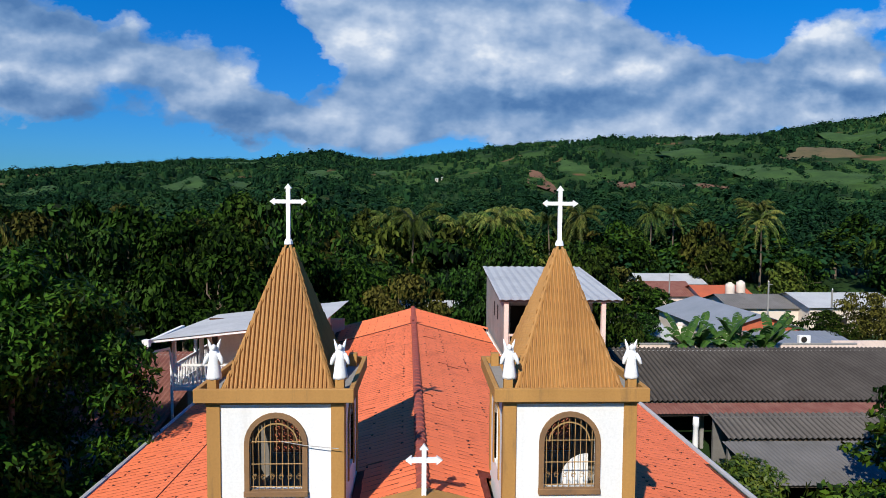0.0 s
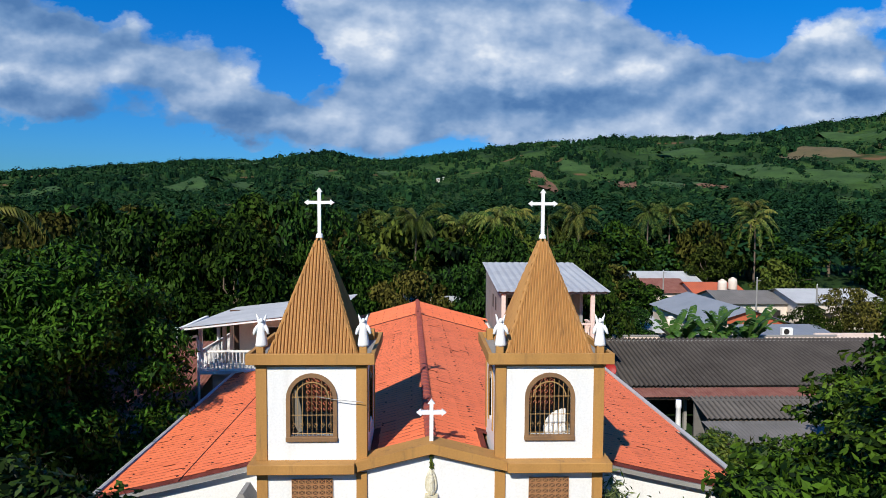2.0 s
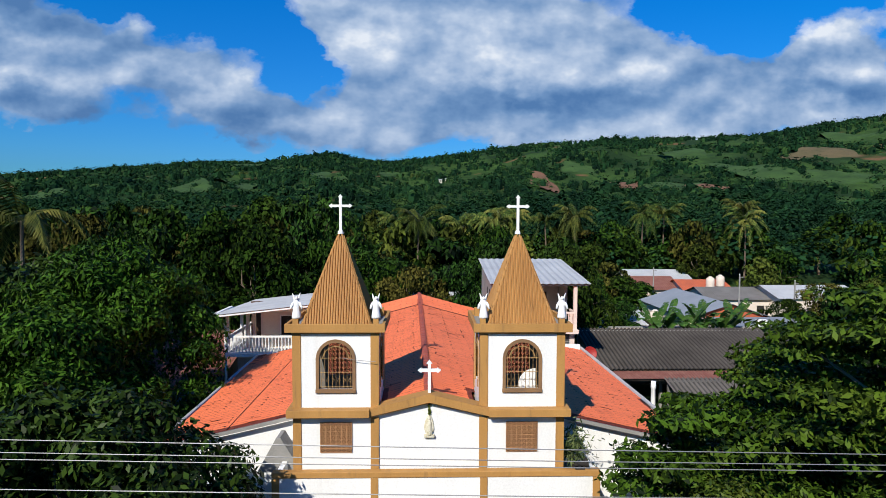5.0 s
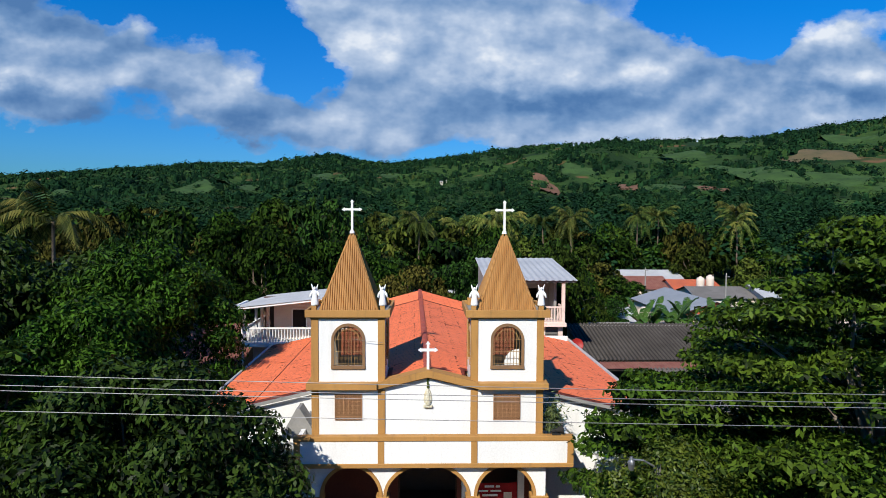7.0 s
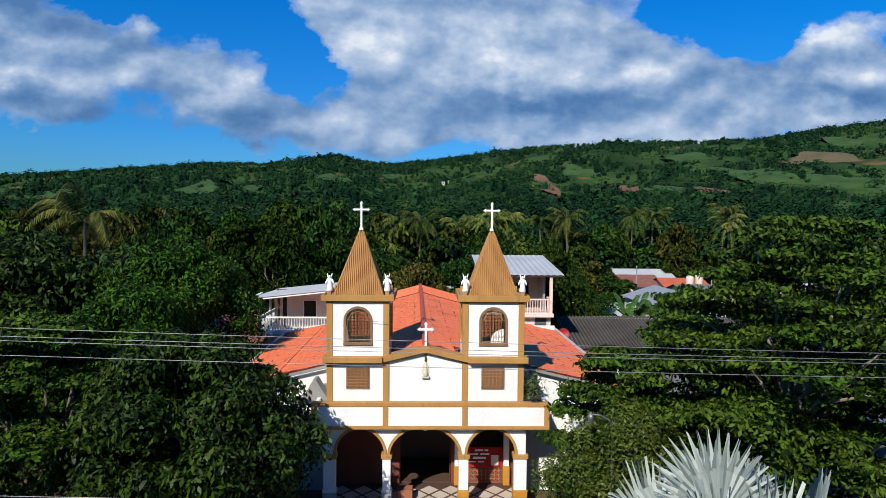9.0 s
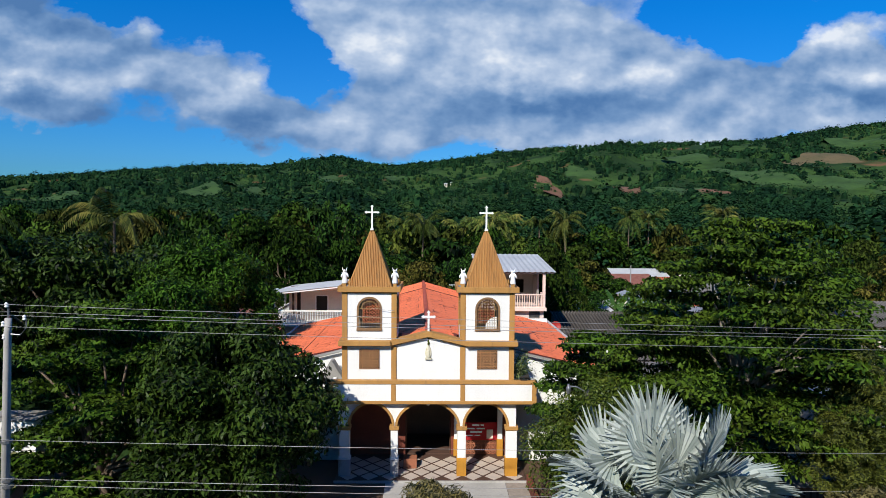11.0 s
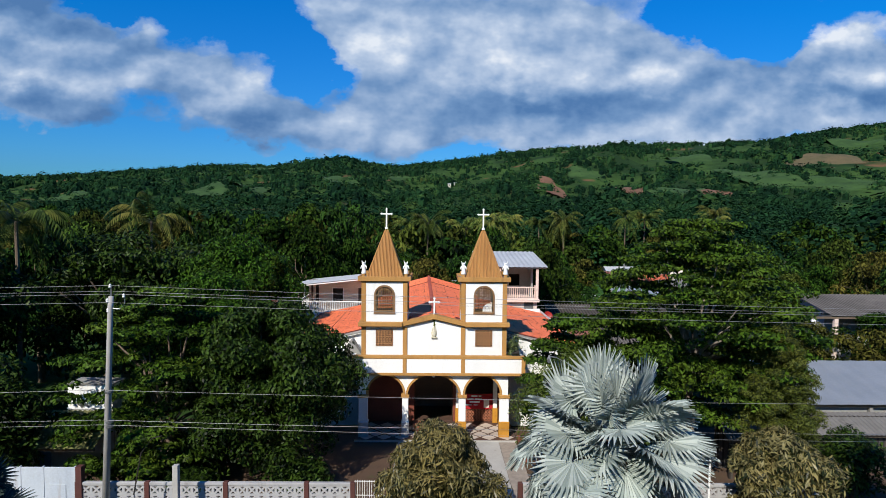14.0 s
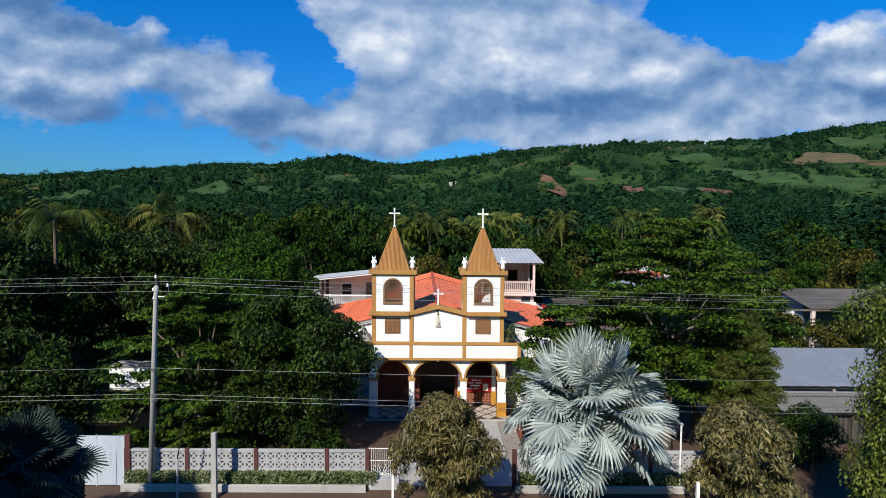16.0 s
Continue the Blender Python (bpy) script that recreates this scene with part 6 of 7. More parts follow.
def limbs_mesh(rng, clumps, trunk_r, fork, top, count=9, wob=0.25):
    bm = bmesh.new()
    pts = [(rng.normal(0, wob * 0.3) * (i / 4), rng.normal(0, wob * 0.3) * (i / 4), fork * i / 4) for i in range(5)]
    pts[0] = (0, 0, 0)
    tube(bm, [(0, 0, -0.15)] + pts[1:], [trunk_r * 1.35, trunk_r, trunk_r * 0.9, trunk_r * 0.85, trunk_r * 0.8], 9)
    end = Vector(pts[-1])
    for i in rng.choice(len(clumps), min(count, len(clumps)), replace=False):
        c = Vector(clumps[i][:3])
        mid = end.lerp(c, 0.5) + Vector((rng.normal(0, wob), rng.normal(0, wob), rng.uniform(0.1, 0.5)))
        q = end.lerp(c, 0.2) + Vector((0, 0, 0.15))
        r = trunk_r * rng.uniform(0.35, 0.55)
        tube(bm, [end - Vector((0, 0, 0.1)), q, mid, c], [r, r * 0.8, r * 0.55, r * 0.2], 6)
    return bm


def leafy_tree(name, label, at, seed, r, top, base, count, size, leaves, leaf, aspect, mat, bark=BARK, flat=0.8, trunk=0.25, lean=(0, 0), group="", hollow=0.55, droop=0.6, limbs=10, deep=1.0, up=0.9, tiers=0):
    rng = np.random.default_rng(seed)
    cl = make_clumps(rng, r, top - base, base, count, size, flat, lean, hollow, deep)
    if tiers:
        cl = tier_clumps(rng, r, top, base, tiers, count, size, deep)
    else:
        # the shaded inner mass of the crown, well inside the outer lumps
        for i in range(9):
            a, q = i * 2.4, r * 0.35 * (i % 3) / 2
            cl.append((q * math.cos(a), q * math.sin(a), base + (top - base) * (0.2 + 0.5 * ((i * 0.37) % 1.0)), r * 0.32, (top - base) * 0.16))
    t = thing(name, label, "tree" if "bush" not in name else "bush", at, rng.uniform(0, 360) if deep == 1.0 else 0, group)
    part("trunk", limbs_mesh(rng, cl, trunk, max(0.4, base + (top - base) * 0.15), top, limbs), bark, t, smooth=True)
    part("crown", quads("crown", clump_quads(rng, cl, leaves, leaf, aspect, up=up, droop=droop), mat), None, t)
    return t


def place(x, y):
    return (x, y, float(land(x, y)))


# big shade trees round the church
MANGO = "broad mango tree with a dense dark crown"
MG = dict(group="shade trees", up=0.5, droop=1.3, hollow=0.82)
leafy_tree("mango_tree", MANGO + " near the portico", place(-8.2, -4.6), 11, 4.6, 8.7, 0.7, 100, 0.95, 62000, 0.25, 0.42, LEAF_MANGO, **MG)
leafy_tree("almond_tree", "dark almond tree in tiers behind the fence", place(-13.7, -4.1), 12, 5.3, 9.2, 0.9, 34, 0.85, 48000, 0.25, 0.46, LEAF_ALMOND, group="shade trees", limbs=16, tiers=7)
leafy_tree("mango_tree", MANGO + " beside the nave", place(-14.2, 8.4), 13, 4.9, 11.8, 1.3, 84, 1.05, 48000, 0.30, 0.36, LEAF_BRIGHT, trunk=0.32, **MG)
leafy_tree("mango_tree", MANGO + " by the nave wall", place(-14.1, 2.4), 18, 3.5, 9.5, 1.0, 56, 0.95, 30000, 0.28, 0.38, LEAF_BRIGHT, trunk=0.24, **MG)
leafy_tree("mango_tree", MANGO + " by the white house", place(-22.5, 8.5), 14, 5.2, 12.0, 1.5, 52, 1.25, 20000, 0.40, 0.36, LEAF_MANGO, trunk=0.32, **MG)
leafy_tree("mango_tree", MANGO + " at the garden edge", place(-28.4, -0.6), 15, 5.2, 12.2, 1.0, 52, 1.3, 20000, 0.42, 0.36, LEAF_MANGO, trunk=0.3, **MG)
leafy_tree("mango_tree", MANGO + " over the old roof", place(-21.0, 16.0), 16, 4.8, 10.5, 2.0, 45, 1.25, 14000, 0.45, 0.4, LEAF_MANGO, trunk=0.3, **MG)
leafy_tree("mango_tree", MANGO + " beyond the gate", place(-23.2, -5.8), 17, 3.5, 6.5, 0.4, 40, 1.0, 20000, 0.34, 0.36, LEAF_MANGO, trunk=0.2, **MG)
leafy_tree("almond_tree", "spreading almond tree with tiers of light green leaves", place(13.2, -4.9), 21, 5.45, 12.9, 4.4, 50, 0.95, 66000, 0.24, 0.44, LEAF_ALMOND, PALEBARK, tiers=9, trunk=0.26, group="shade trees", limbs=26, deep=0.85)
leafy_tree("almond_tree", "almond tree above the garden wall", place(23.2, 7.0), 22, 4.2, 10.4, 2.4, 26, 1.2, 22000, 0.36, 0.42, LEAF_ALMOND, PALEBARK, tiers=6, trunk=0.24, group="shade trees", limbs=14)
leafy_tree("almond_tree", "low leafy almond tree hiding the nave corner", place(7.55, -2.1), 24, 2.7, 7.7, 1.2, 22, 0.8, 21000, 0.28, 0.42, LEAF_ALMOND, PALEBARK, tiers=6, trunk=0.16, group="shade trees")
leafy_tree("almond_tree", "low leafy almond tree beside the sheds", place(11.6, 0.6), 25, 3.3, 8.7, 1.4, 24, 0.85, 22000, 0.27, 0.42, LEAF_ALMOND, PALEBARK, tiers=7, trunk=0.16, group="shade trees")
leafy_tree("garden_tree", "rounded yellow-green tree beside the portico", place(7.6, -4.5), 23, 3.25, 6.1, 0.2, 64, 0.95, 42000, 0.15, 0.45, LEAF_VINE, trunk=0.14, group="garden trees")
leafy_tree("croton_bush", "large bush with bronze-green drooping leaves", place(0.25, -12.6), 31, 2.35, 5.2, 0.2, 56, 0.55, 30000, 0.30, 0.20, LEAF_CROTON, trunk=0.12, droop=1.8, hollow=0.75, group="roadside bushes")
leafy_tree("croton_bush", "large bush with yellow-green drooping leaves", place(13.4, -12.4), 32, 2.4, 4.8, 0.2, 50, 0.58, 28000, 0.32, 0.22, LEAF_CROTON, trunk=0.12, droop=1.8, hollow=0.75, group="roadside bushes")
leafy_tree("garden_bush", "tall dark bush before the white house", place(-20.4, -7.2), 39, 1.9, 5.6, 0.2, 34, 0.8, 10000, 0.30, 0.36, LEAF_MANGO, trunk=0.1, group="garden bushes")
leafy_tree("garden_bush", "dark green bush by the roadside roof", place(19.6, -8.0), 33, 2.1, 3.3, 0.2, 24, 0.8, 8000, 0.24, 0.35, LEAF_MANGO, trunk=0.08, group="garden bushes")
leafy_tree("garden_bush", "dark shrub in the shade of the mangoes", place(-6.0, -7.4), 34, 1.4, 1.7, 0.1, 22, 0.6, 6000, 0.26, 0.35, LEAF_MANGO, trunk=0.06, group="garden bushes")
leafy_tree("garden_bush", "dark shrub in the shade of the mangoes", place(-11.5, -7.4), 35, 1.6, 1.6, 0.1, 24, 0.6, 7000, 0.26, 0.35, LEAF_MANGO, trunk=0.06, group="garden bushes")
# trees added out of view, placed only for the shadows they cast
for i, (x, y, top) in enumerate(((-22.5, -33.5, 18.5), (-30.5, -31.5, 19.0))):
    leafy_tree("unseen_shade_tree", "tall dense tree added out of view to shade the verge", (x, y, 0.0), 220 + i, 5.0, top, 4.0, 46, 2.0, 5000, 0.95, 0.55, LEAF_MANGO, trunk=0.4, group="trees across the road")
for i, x in enumerate((-46, -37.5, -29, -20.5, -12, -4, 4)):
    leafy_tree("unseen_shade_tree", "tall dense tree added out of view to shade the road", (x, -48.5 - (i % 2), 0.0), 200 + i, 5.6, 27.6 if i < 5 else 25.0 - (i % 2), 5.0, 44, 2.4, 3600, 1.2, 0.55, LEAF_MANGO, trunk=0.4, group="trees across the road")
leafy_tree("garden_bush", "leafy green shrub beside the open shed", place(12.6, 10.8), 36, 2.0, 3.4, 0.1, 30, 0.8, 9000, 0.26, 0.4, LEAF_VINE, trunk=0.08, group="garden bushes")


def column_tree():
    rng = np.random.default_rng(41)
    t = thing("weeping_column_tree", "tall narrow tree with hanging leaves", "tree", place(15.7, -18.6))
    cl = [(rng.normal(0, 0.35), rng.normal(0, 0.35), z, 1.0 + 0.35 * rng.random(), 0.8) for z in np.linspace(1.0, 10.6, 38)]
    part("trunk", rod([(0, 0, -0.1), (0.05, 0, 5), (0, 0.05, 10.5)], [0.13, 0.09, 0.02], 7), BARK, t)
    part("crown", quads("crown", clump_quads(rng, cl, 46000, 0.17, 0.36, droop=2.5), LEAF_COLUMN), None, t)


def conifer(at, seed, h, r):
    rng = np.random.default_rng(seed)
    t = thing("conifer", "conical feathery conifer with a bare lower trunk", "tree", at)
    bm = rod([(0, 0, -0.1), (0.05, 0, h * 0.5), (0, 0, h)], [0.16, 0.1, 0.02], 7)
    cl = []
    for i in range(280):
        k = rng.random() ** 0.62
        z = 2.9 + (h - 3.1) * (1 - k)
        rr = r * (0.12 + 0.88 * k ** 0.75) * rng.uniform(0.3, 1.0)
        a = rng.uniform(0, 2 * math.pi)
        cl.append((rr * math.cos(a), rr * math.sin(a), z + rr * 0.25, 0.36, 0.24))
    for i in range(12):
        a, z = rng.uniform(0, 2 * math.pi), rng.uniform(1.0, 3.0)
        tube(bm, [(0, 0, z), (0.9 * math.cos(a), 0.9 * math.sin(a), z + 0.4)], [0.03, 0.008], 5)
    part("trunk", bm, PALEBARK, t)
    part("crown", quads("crown", clump_quads(rng, cl, 70000, 0.17, 0.2, up=0.4, droop=-0.3), LEAF_CONE), None, t)


column_tree()
conifer(place(15.95, -8.0), 42, 8.5, 2.05)


def frond_quads(rng, n, length, arch, width, steep=0.0):
    """Feather palm leaves: ribs that arch outward with leaflets hanging on both sides."""
    out = []
    for i in range(n):
        a = i * 2.399 + rng.normal(0, 0.15)
        rise = rng.choice((-0.5, 0.35, 0.9, 1.35)) + steep + rng.normal(0, 0.2)
        twist = rng.normal(0, 0.25)
        L = length * rng.uniform(0.85, 1.1)
        m = 24
        s = np.linspace(0.08, 1, m)
        out_r = L * (s - 0.18 * s * s * (1 - 0.3 * rise))
        z = L * (rise * s * 0.75 - arch * s ** 2.3)
        px, py = out_r * np.cos(a + twist * s), out_r * np.sin(a + twist * s)
        p = np.stack([px, py, z], -1)
        tan = np.gradient(p, axis=0)
        tan /= np.linalg.norm(tan, axis=1, keepdims=True)
        side = np.array([-math.sin(a), math.cos(a), 0])
        for sg in (-1, 1):
            ll = 1.25 * width * np.sin(np.pi * np.clip(s * 0.85 + 0.12, 0, 1)) ** 0.7
            d = side * sg * 0.8 + tan * 0.55 + np.array([0, 0, -0.75])
            d = d / np.linalg.norm(d, axis=1, keepdims=True)
            w = L / m * 0.85
            q = np.stack([p - tan * w * 0.5, p + tan * w * 0.5, p + tan * w * 0.2 + d * ll[:, None], p + d * ll[:, None]], 1)
            out.append(q)
        rib = np.stack([p[:-1] + side * 0.03, p[1:] + side * 0.02, p[1:] - side * 0.02, p[:-1] - side * 0.03], 1)
        out.append(rib)
    return np.concatenate(out)


def coconut(at, seed, h, length=3.4, n=22, me=None):
    rng = np.random.default_rng(seed)
    t = thing("coconut_palm", "slender coconut palm with arching fronds", "palm", at, rng.uniform(0, 360), "palms")
    bend = rng.normal(0, 0.5, 2)
    part("trunk", rod([(0, 0, -0.2), (bend[0] * 0.3, bend[1] * 0.3, h * 0.5), (0, 0, h)], [0.22, 0.14, 0.11], 8), BARK, t)
    part("crown", me or quads("palm_crown", frond_quads(rng, n, length, 0.75, 0.62), LEAF_PALM), None, t, at=(0, 0, h - 0.1))
    return t


PALM_ME = [quads("palm_crown", frond_quads(np.random.default_rng(60 + i), 34, 4.4, 0.82, 0.72), LEAF_PALM) for i in range(3)]
SHAGGY_ME = quads("shaggy_palm_crown", frond_quads(np.random.default_rng(66), 19, 4.6, 1.15, 0.66, 0.75), LEAF_PALM)
for i, (x, y, z) in enumerate(((-26.5, 21.0, 12.7), (-27.2, 4.2, 12.7), (-30.5, 6.5, 11.4), (-1.2, 62.0, 12.6), (9.5, 66.0, 12.4), (5.4, 70.0, 11.8), (25.5, 84.0, 13.4), (22.0, 92.0, 12.6), (-5.5, 88.0, 12.0),
                                (42.0, 96.0, 14.2), (47.0, 98.0, 14.0), (64.0, 100.0, 15.0), (58.0, 88.0, 13.0), (-22.0, 92.0, 12.0), (12.5, 74.0, 12.8))):
    g = float(land(x, y))
    coconut((x, y, g), 70 + i, z - g, me=PALM_ME[i % 3] if i > 2 else SHAGGY_ME)


def fan_leaf(rng, R, seg=32):
    """A pleated fan leaf in the x-z plane round the origin, its blades free at the tips; strips of quads."""
    q = []
    for i in range(seg):
        a0 = -2.45 + 4.9 * i / seg
        a1 = -2.45 + 4.9 * (i + 1) / seg
        am = (a0 + a1) / 2
        rr = R * (0.88 + 0.12 * math.cos(am)) * rng.uniform(0.94, 1.03)
        fold = 0.035 * R

        def pt(a, r, dy):
            return (r * math.sin(a) * 0.95, dy - 0.16 * r * r / R + 0.12 * r * abs(math.sin(a)), r * math.cos(a))
        split = 0.62
        q.append((pt(a0, 0.04, 0), pt(a0, rr * split, fold), pt(am, rr * split, -fold * 0.2), pt(am, 0.04, 0)))
        q.append((pt(am, 0.04, 0), pt(am, rr * split, -fold * 0.2), pt(a1, rr * split, fold), pt(a1, 0.04, 0)))
        wdt = (a1 - a0) * 0.5
        q.append((pt(am - wdt, rr * split, fold), pt(am - wdt * 0.06, rr, -0.08 * R * rng.random()), pt(am + wdt * 0.06, rr, -0.08 * R * rng.random()), pt(am, rr * split, -fold * 0.2)))
        q.append((pt(am, rr * split, -fold * 0.2), pt(am, rr, 0.0), pt(am + wdt * 0.1, rr * 0.99, 0.0), pt(am + wdt, rr * split, fold)))
    return np.array(q)


def fan_palm(name, label, at, seed, trunk_h, R, stalk, n, mat):
    """A fan palm: stalks rise from one heart, each with a broad pleated fan; the old leaves hang."""
    rng = np.random.default_rng(seed)
    t = thing(name, label, "palm", at, 0, "fan palms")
    tr = bmesh.new()
    tube(tr, [(0, 0, -0.2), (0.03, 0, trunk_h * 0.5), (0, 0, trunk_h + 0.3)], [0.36, 0.29, 0.3], 10)
    for i in range(26):
        a, z = rng.uniform(0, 6.28), rng.uniform(0.4, trunk_h)
        tube(tr, [(0.25 * math.cos(a), 0.25 * math.sin(a), z), (0.46 * math.cos(a), 0.46 * math.sin(a), z + 0.3)], [0.06, 0.03], 4)
    part("trunk", tr, TERRABARK, t)
    me = [quads("fan_leaf", fan_leaf(rng, R), mat) for k in range(5)]
    base = Vector((0, 0, trunk_h))
    up = Vector((0, 0, 1))
    for i in range(n):
        k = (i + 0.5) / n
        a = i * 2.39996 + rng.normal(0, 0.12)
        el = radians(82) - radians(124) * k ** 0.9 + rng.normal(0, 0.05)
        out = Vector((math.cos(a), math.sin(a), 0))
        d = out * math.cos(el) + up * math.sin(el)
        L = stalk * (rng.uniform(0.35, 0.6) if i % 4 == 0 else rng.uniform(0.72, 1.05)) * (1.0 if el > 0.35 else 1.12)
        tip = base + d * L - up * (0.06 * L * math.cos(el))
        # the blade goes on along its stalk and droops more the older it is
        zax = (d + out * 0.15 - up * (0.05 + 1.05 * max(0.0, k - 0.30))).normalized()
        face = out * 0.62 + up * 0.55
        face = (face - zax * face.dot(zax)).normalized()
        xax = face.cross(zax)
        m = Matrix(((xax.x, face.x, zax.x, tip.x), (xax.y, face.y, zax.y, tip.y), (xax.z, face.z, zax.z, tip.z), (0, 0, 0, 1)))
        m = m @ Matrix.Rotation(rng.normal(0, 0.42), 4, "Z") @ Matrix.Rotation(rng.normal(0.08, 0.22), 4, "X")
        part("fan_leaf", me[i % 5], None, t, at=m)
        bend = base.lerp(tip, 0.5) + up * 0.10
        part("leaf_stalk", rod([base, bend, tip], [0.04, 0.03, 0.02], 5), mat, t)


TERRABARK = surface("fibrous_palm_bark", (0.26, 0.13, 0.08), (0.15, 0.08, 0.05), 0.95, 3.0, 20, relief=0.8)
fan_palm("silver_fan_palm", "large silver-blue fan palm with split pleated leaves", place(6.2, -14.5), 81, 5.15, 1.52, 2.2, 56, LEAF_SILVER)
fan_palm("silver_fan_palm", "smaller fan palm by the gate, its shade put into the leaf colour", place(-14.7, -16.8), 82, 3.7, 1.12, 1.45, 40, LEAF_FAN_SHADED)


# belt of woodland behind the village, and trees between the houses
def wood_variants():
    out = []
    for s in range(6):
        rng = np.random.default_rng(100 + s)
        r, h = (3.6, 6.0) if s < 3 else (4.8, 5.0)
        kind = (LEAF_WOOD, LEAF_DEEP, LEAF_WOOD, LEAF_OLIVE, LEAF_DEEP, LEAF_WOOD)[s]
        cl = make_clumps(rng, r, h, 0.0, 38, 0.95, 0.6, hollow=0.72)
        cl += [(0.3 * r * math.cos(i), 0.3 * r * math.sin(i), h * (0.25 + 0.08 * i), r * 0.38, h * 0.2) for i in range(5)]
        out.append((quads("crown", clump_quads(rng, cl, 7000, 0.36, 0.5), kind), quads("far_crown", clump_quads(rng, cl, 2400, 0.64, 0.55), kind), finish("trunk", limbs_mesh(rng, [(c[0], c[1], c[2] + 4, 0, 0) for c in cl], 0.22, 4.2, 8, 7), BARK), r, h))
    return out


WOOD = wood_variants()


def wood_tree(x, y, top, scale, k, label="woodland tree with a dense green crown"):
    near_crown, far_crown, trunk, r, h = WOOD[k % 6]
    crown = near_crown if y < 52 else far_crown
    g = float(land(x, y))
    t = thing("tree", label, "tree", (x, y, g), random.uniform(0, 360), "woodland trees")
    base = min(1.4, (top - g) * 0.2)
    part("crown", crown, None, t, at=Matrix.Translation((0, 0, base)) @ Matrix.Diagonal((scale, scale, (top - g - base) / h, 1)))
    part("trunk", trunk, None, t, at=Matrix.Diagonal((scale, scale, (top - g) / 10.5, 1)))


rr = random.Random(9)
for x, y, top, sc in ((-1.5, 33.5, 8.6, 0.9), (3.2, 36.0, 8.9, 0.9), (-5.5, 37.0, 9.4, 1.0), (11.8, 30.5, 10.4, 0.95), (12.5, 36.0, 10.8, 1.0), (7.0, 34.0, 11.0, 1.0), (-9.0, 33.0, 10.5, 1.05), (-14.0, 31.0, 12.0, 1.15),
                       (-19.0, 36.0, 13.0, 1.2), (-25.5, 33.0, 12.5, 1.2), (-32.0, 36.0, 13.0, 1.2), (-12.0, 45.0, 15.2, 1.35), (-17.0, 44.0, 14.6, 1.3), (-38.0, 30.0, 12.5, 1.2), (-34.0, 20.0, 11.5, 1.15), (-38.0, 10.0, 11.5, 1.2),
                       (15.8, 44.5, 9.0, 0.85), (46.0, 41.0, 6.6, 0.8), (50.5, 42.0, 7.4, 0.9), (55.0, 39.0, 9.5, 1.0), (52.0, 30.0, 8.6, 0.9), (57.0, 48.0, 10.5, 1.1),
                       (31.0, 6.0, 5.6, 0.8), (34.5, 10.5, 5.9, 0.8), (28.0, 11.0, 6.0, 0.7), (37.0, 4.0, 6.2, 0.9), (38.5, 10.5, 5.7, 0.8), (20.0, 9.0, 9.0, 0.8), (40.0, -4.0, 11.0, 1.1), (34.0, -9.0, 9.0, 1.0),
                       (-33.0, -4.0, 10.5, 1.1), (-37.0, 3.0, 11.0, 1.2), (-31.0, 12.0, 11.5, 1.1), (-27.0, 14.0, 11.5, 1.1), (-30.0, -9.0, 7.5, 0.9), (-42.0, -3.0, 11.0, 1.2), (-45.0, 8.0, 11.0, 1.2),
                       (25.0, 56.5, 5.4, 0.8), (29.0, 60.5, 4.4, 0.6), (32.5, 57.0, 3.6, 0.6), (16.0, 37.0, 5.6, 0.6), (19.0, 37.5, 5.0, 0.55), (37.0, 41.0, 4.6, 0.6), (41.5, 42.5, 6.2, 0.7),
                       (46.0, 62.0, 7.5, 0.8), (54.0, 70.0, 8.0, 0.9), (60.0, 62.0, 8.5, 0.9), (24.0, 60.0, 7.0, 0.8), (26.0, 74.0, 9.0, 1.0), (36.0, 88.0, 9.5, 1.0), (45.0, 78.0, 8.5, 0.9)):
    wood_tree(x, y, top, sc, rr.randrange(6))
for i in range(175):
    for _ in range(30):
        y = rr.uniform(40, 112)
        x = rr.uniform(-0.98, 0.98) * (y + 14)
        if not (9 < x < 70 and 28 < y < 86) and not (-6 < x < 7 and y < 54) and abs(x) < 95:
            break
    wood_tree(x, y, float(land(x, y)) + rr.uniform(8.0, 12.5) + (1.5 if x < -10 else 0), rr.uniform(0.95, 1.5), rr.randrange(6))


def banana(at, seed):
    rng = np.random.default_rng(seed)
    t = thing("banana_plant", "banana plant with broad torn leaves", "banana", at, 0, "banana plants")
    part("stem", rod([(0, 0, -0.1), (0, 0, 2.4)], [0.16, 0.11], 8), LEAF_BANANA, t)
    for i in range(9):
        a = i * 2.4 + rng.normal(0, 0.2)
        L, W = rng.uniform(1.9, 2.6), rng.uniform(0.28, 0.36)
        rise = rng.uniform(0.7, 1.5)
        q = []
        for j in range(10):
            for sg in (-1, 1):
                pts = []
                for s in (j / 10, (j + 0.94) / 10):
                    o, z = L * (s - 0.25 * s * s), L * (rise * s - 0.75 * s * s)
                    ww = W * math.sin(math.pi * (0.06 + 0.9 * s)) ** 0.6
                    c = (o * math.cos(a), o * math.sin(a), z)
                    e = (c[0] - sg * ww * math.sin(a), c[1] + sg * ww * math.cos(a), z - 0.25 * ww + rng.normal(0, 0.03))
                    pts += [c, e]
                q.append((pts[0], pts[1], pts[3], pts[2]))
        part("leaf", quads("banana_leaf", np.array(q), LEAF_BANANA), None, t, at=(0, 0, 2.3))
    return t


for i, (x, y) in enumerate(((19.4, 31.2), (20.8, 31.9), (22.2, 30.9), (23.6, 31.6), (25.2, 31.1), (26.4, 31.8))):
    banana((x, y, 0.0), 130 + i).scale = (1.1, 1.1, 1.5)

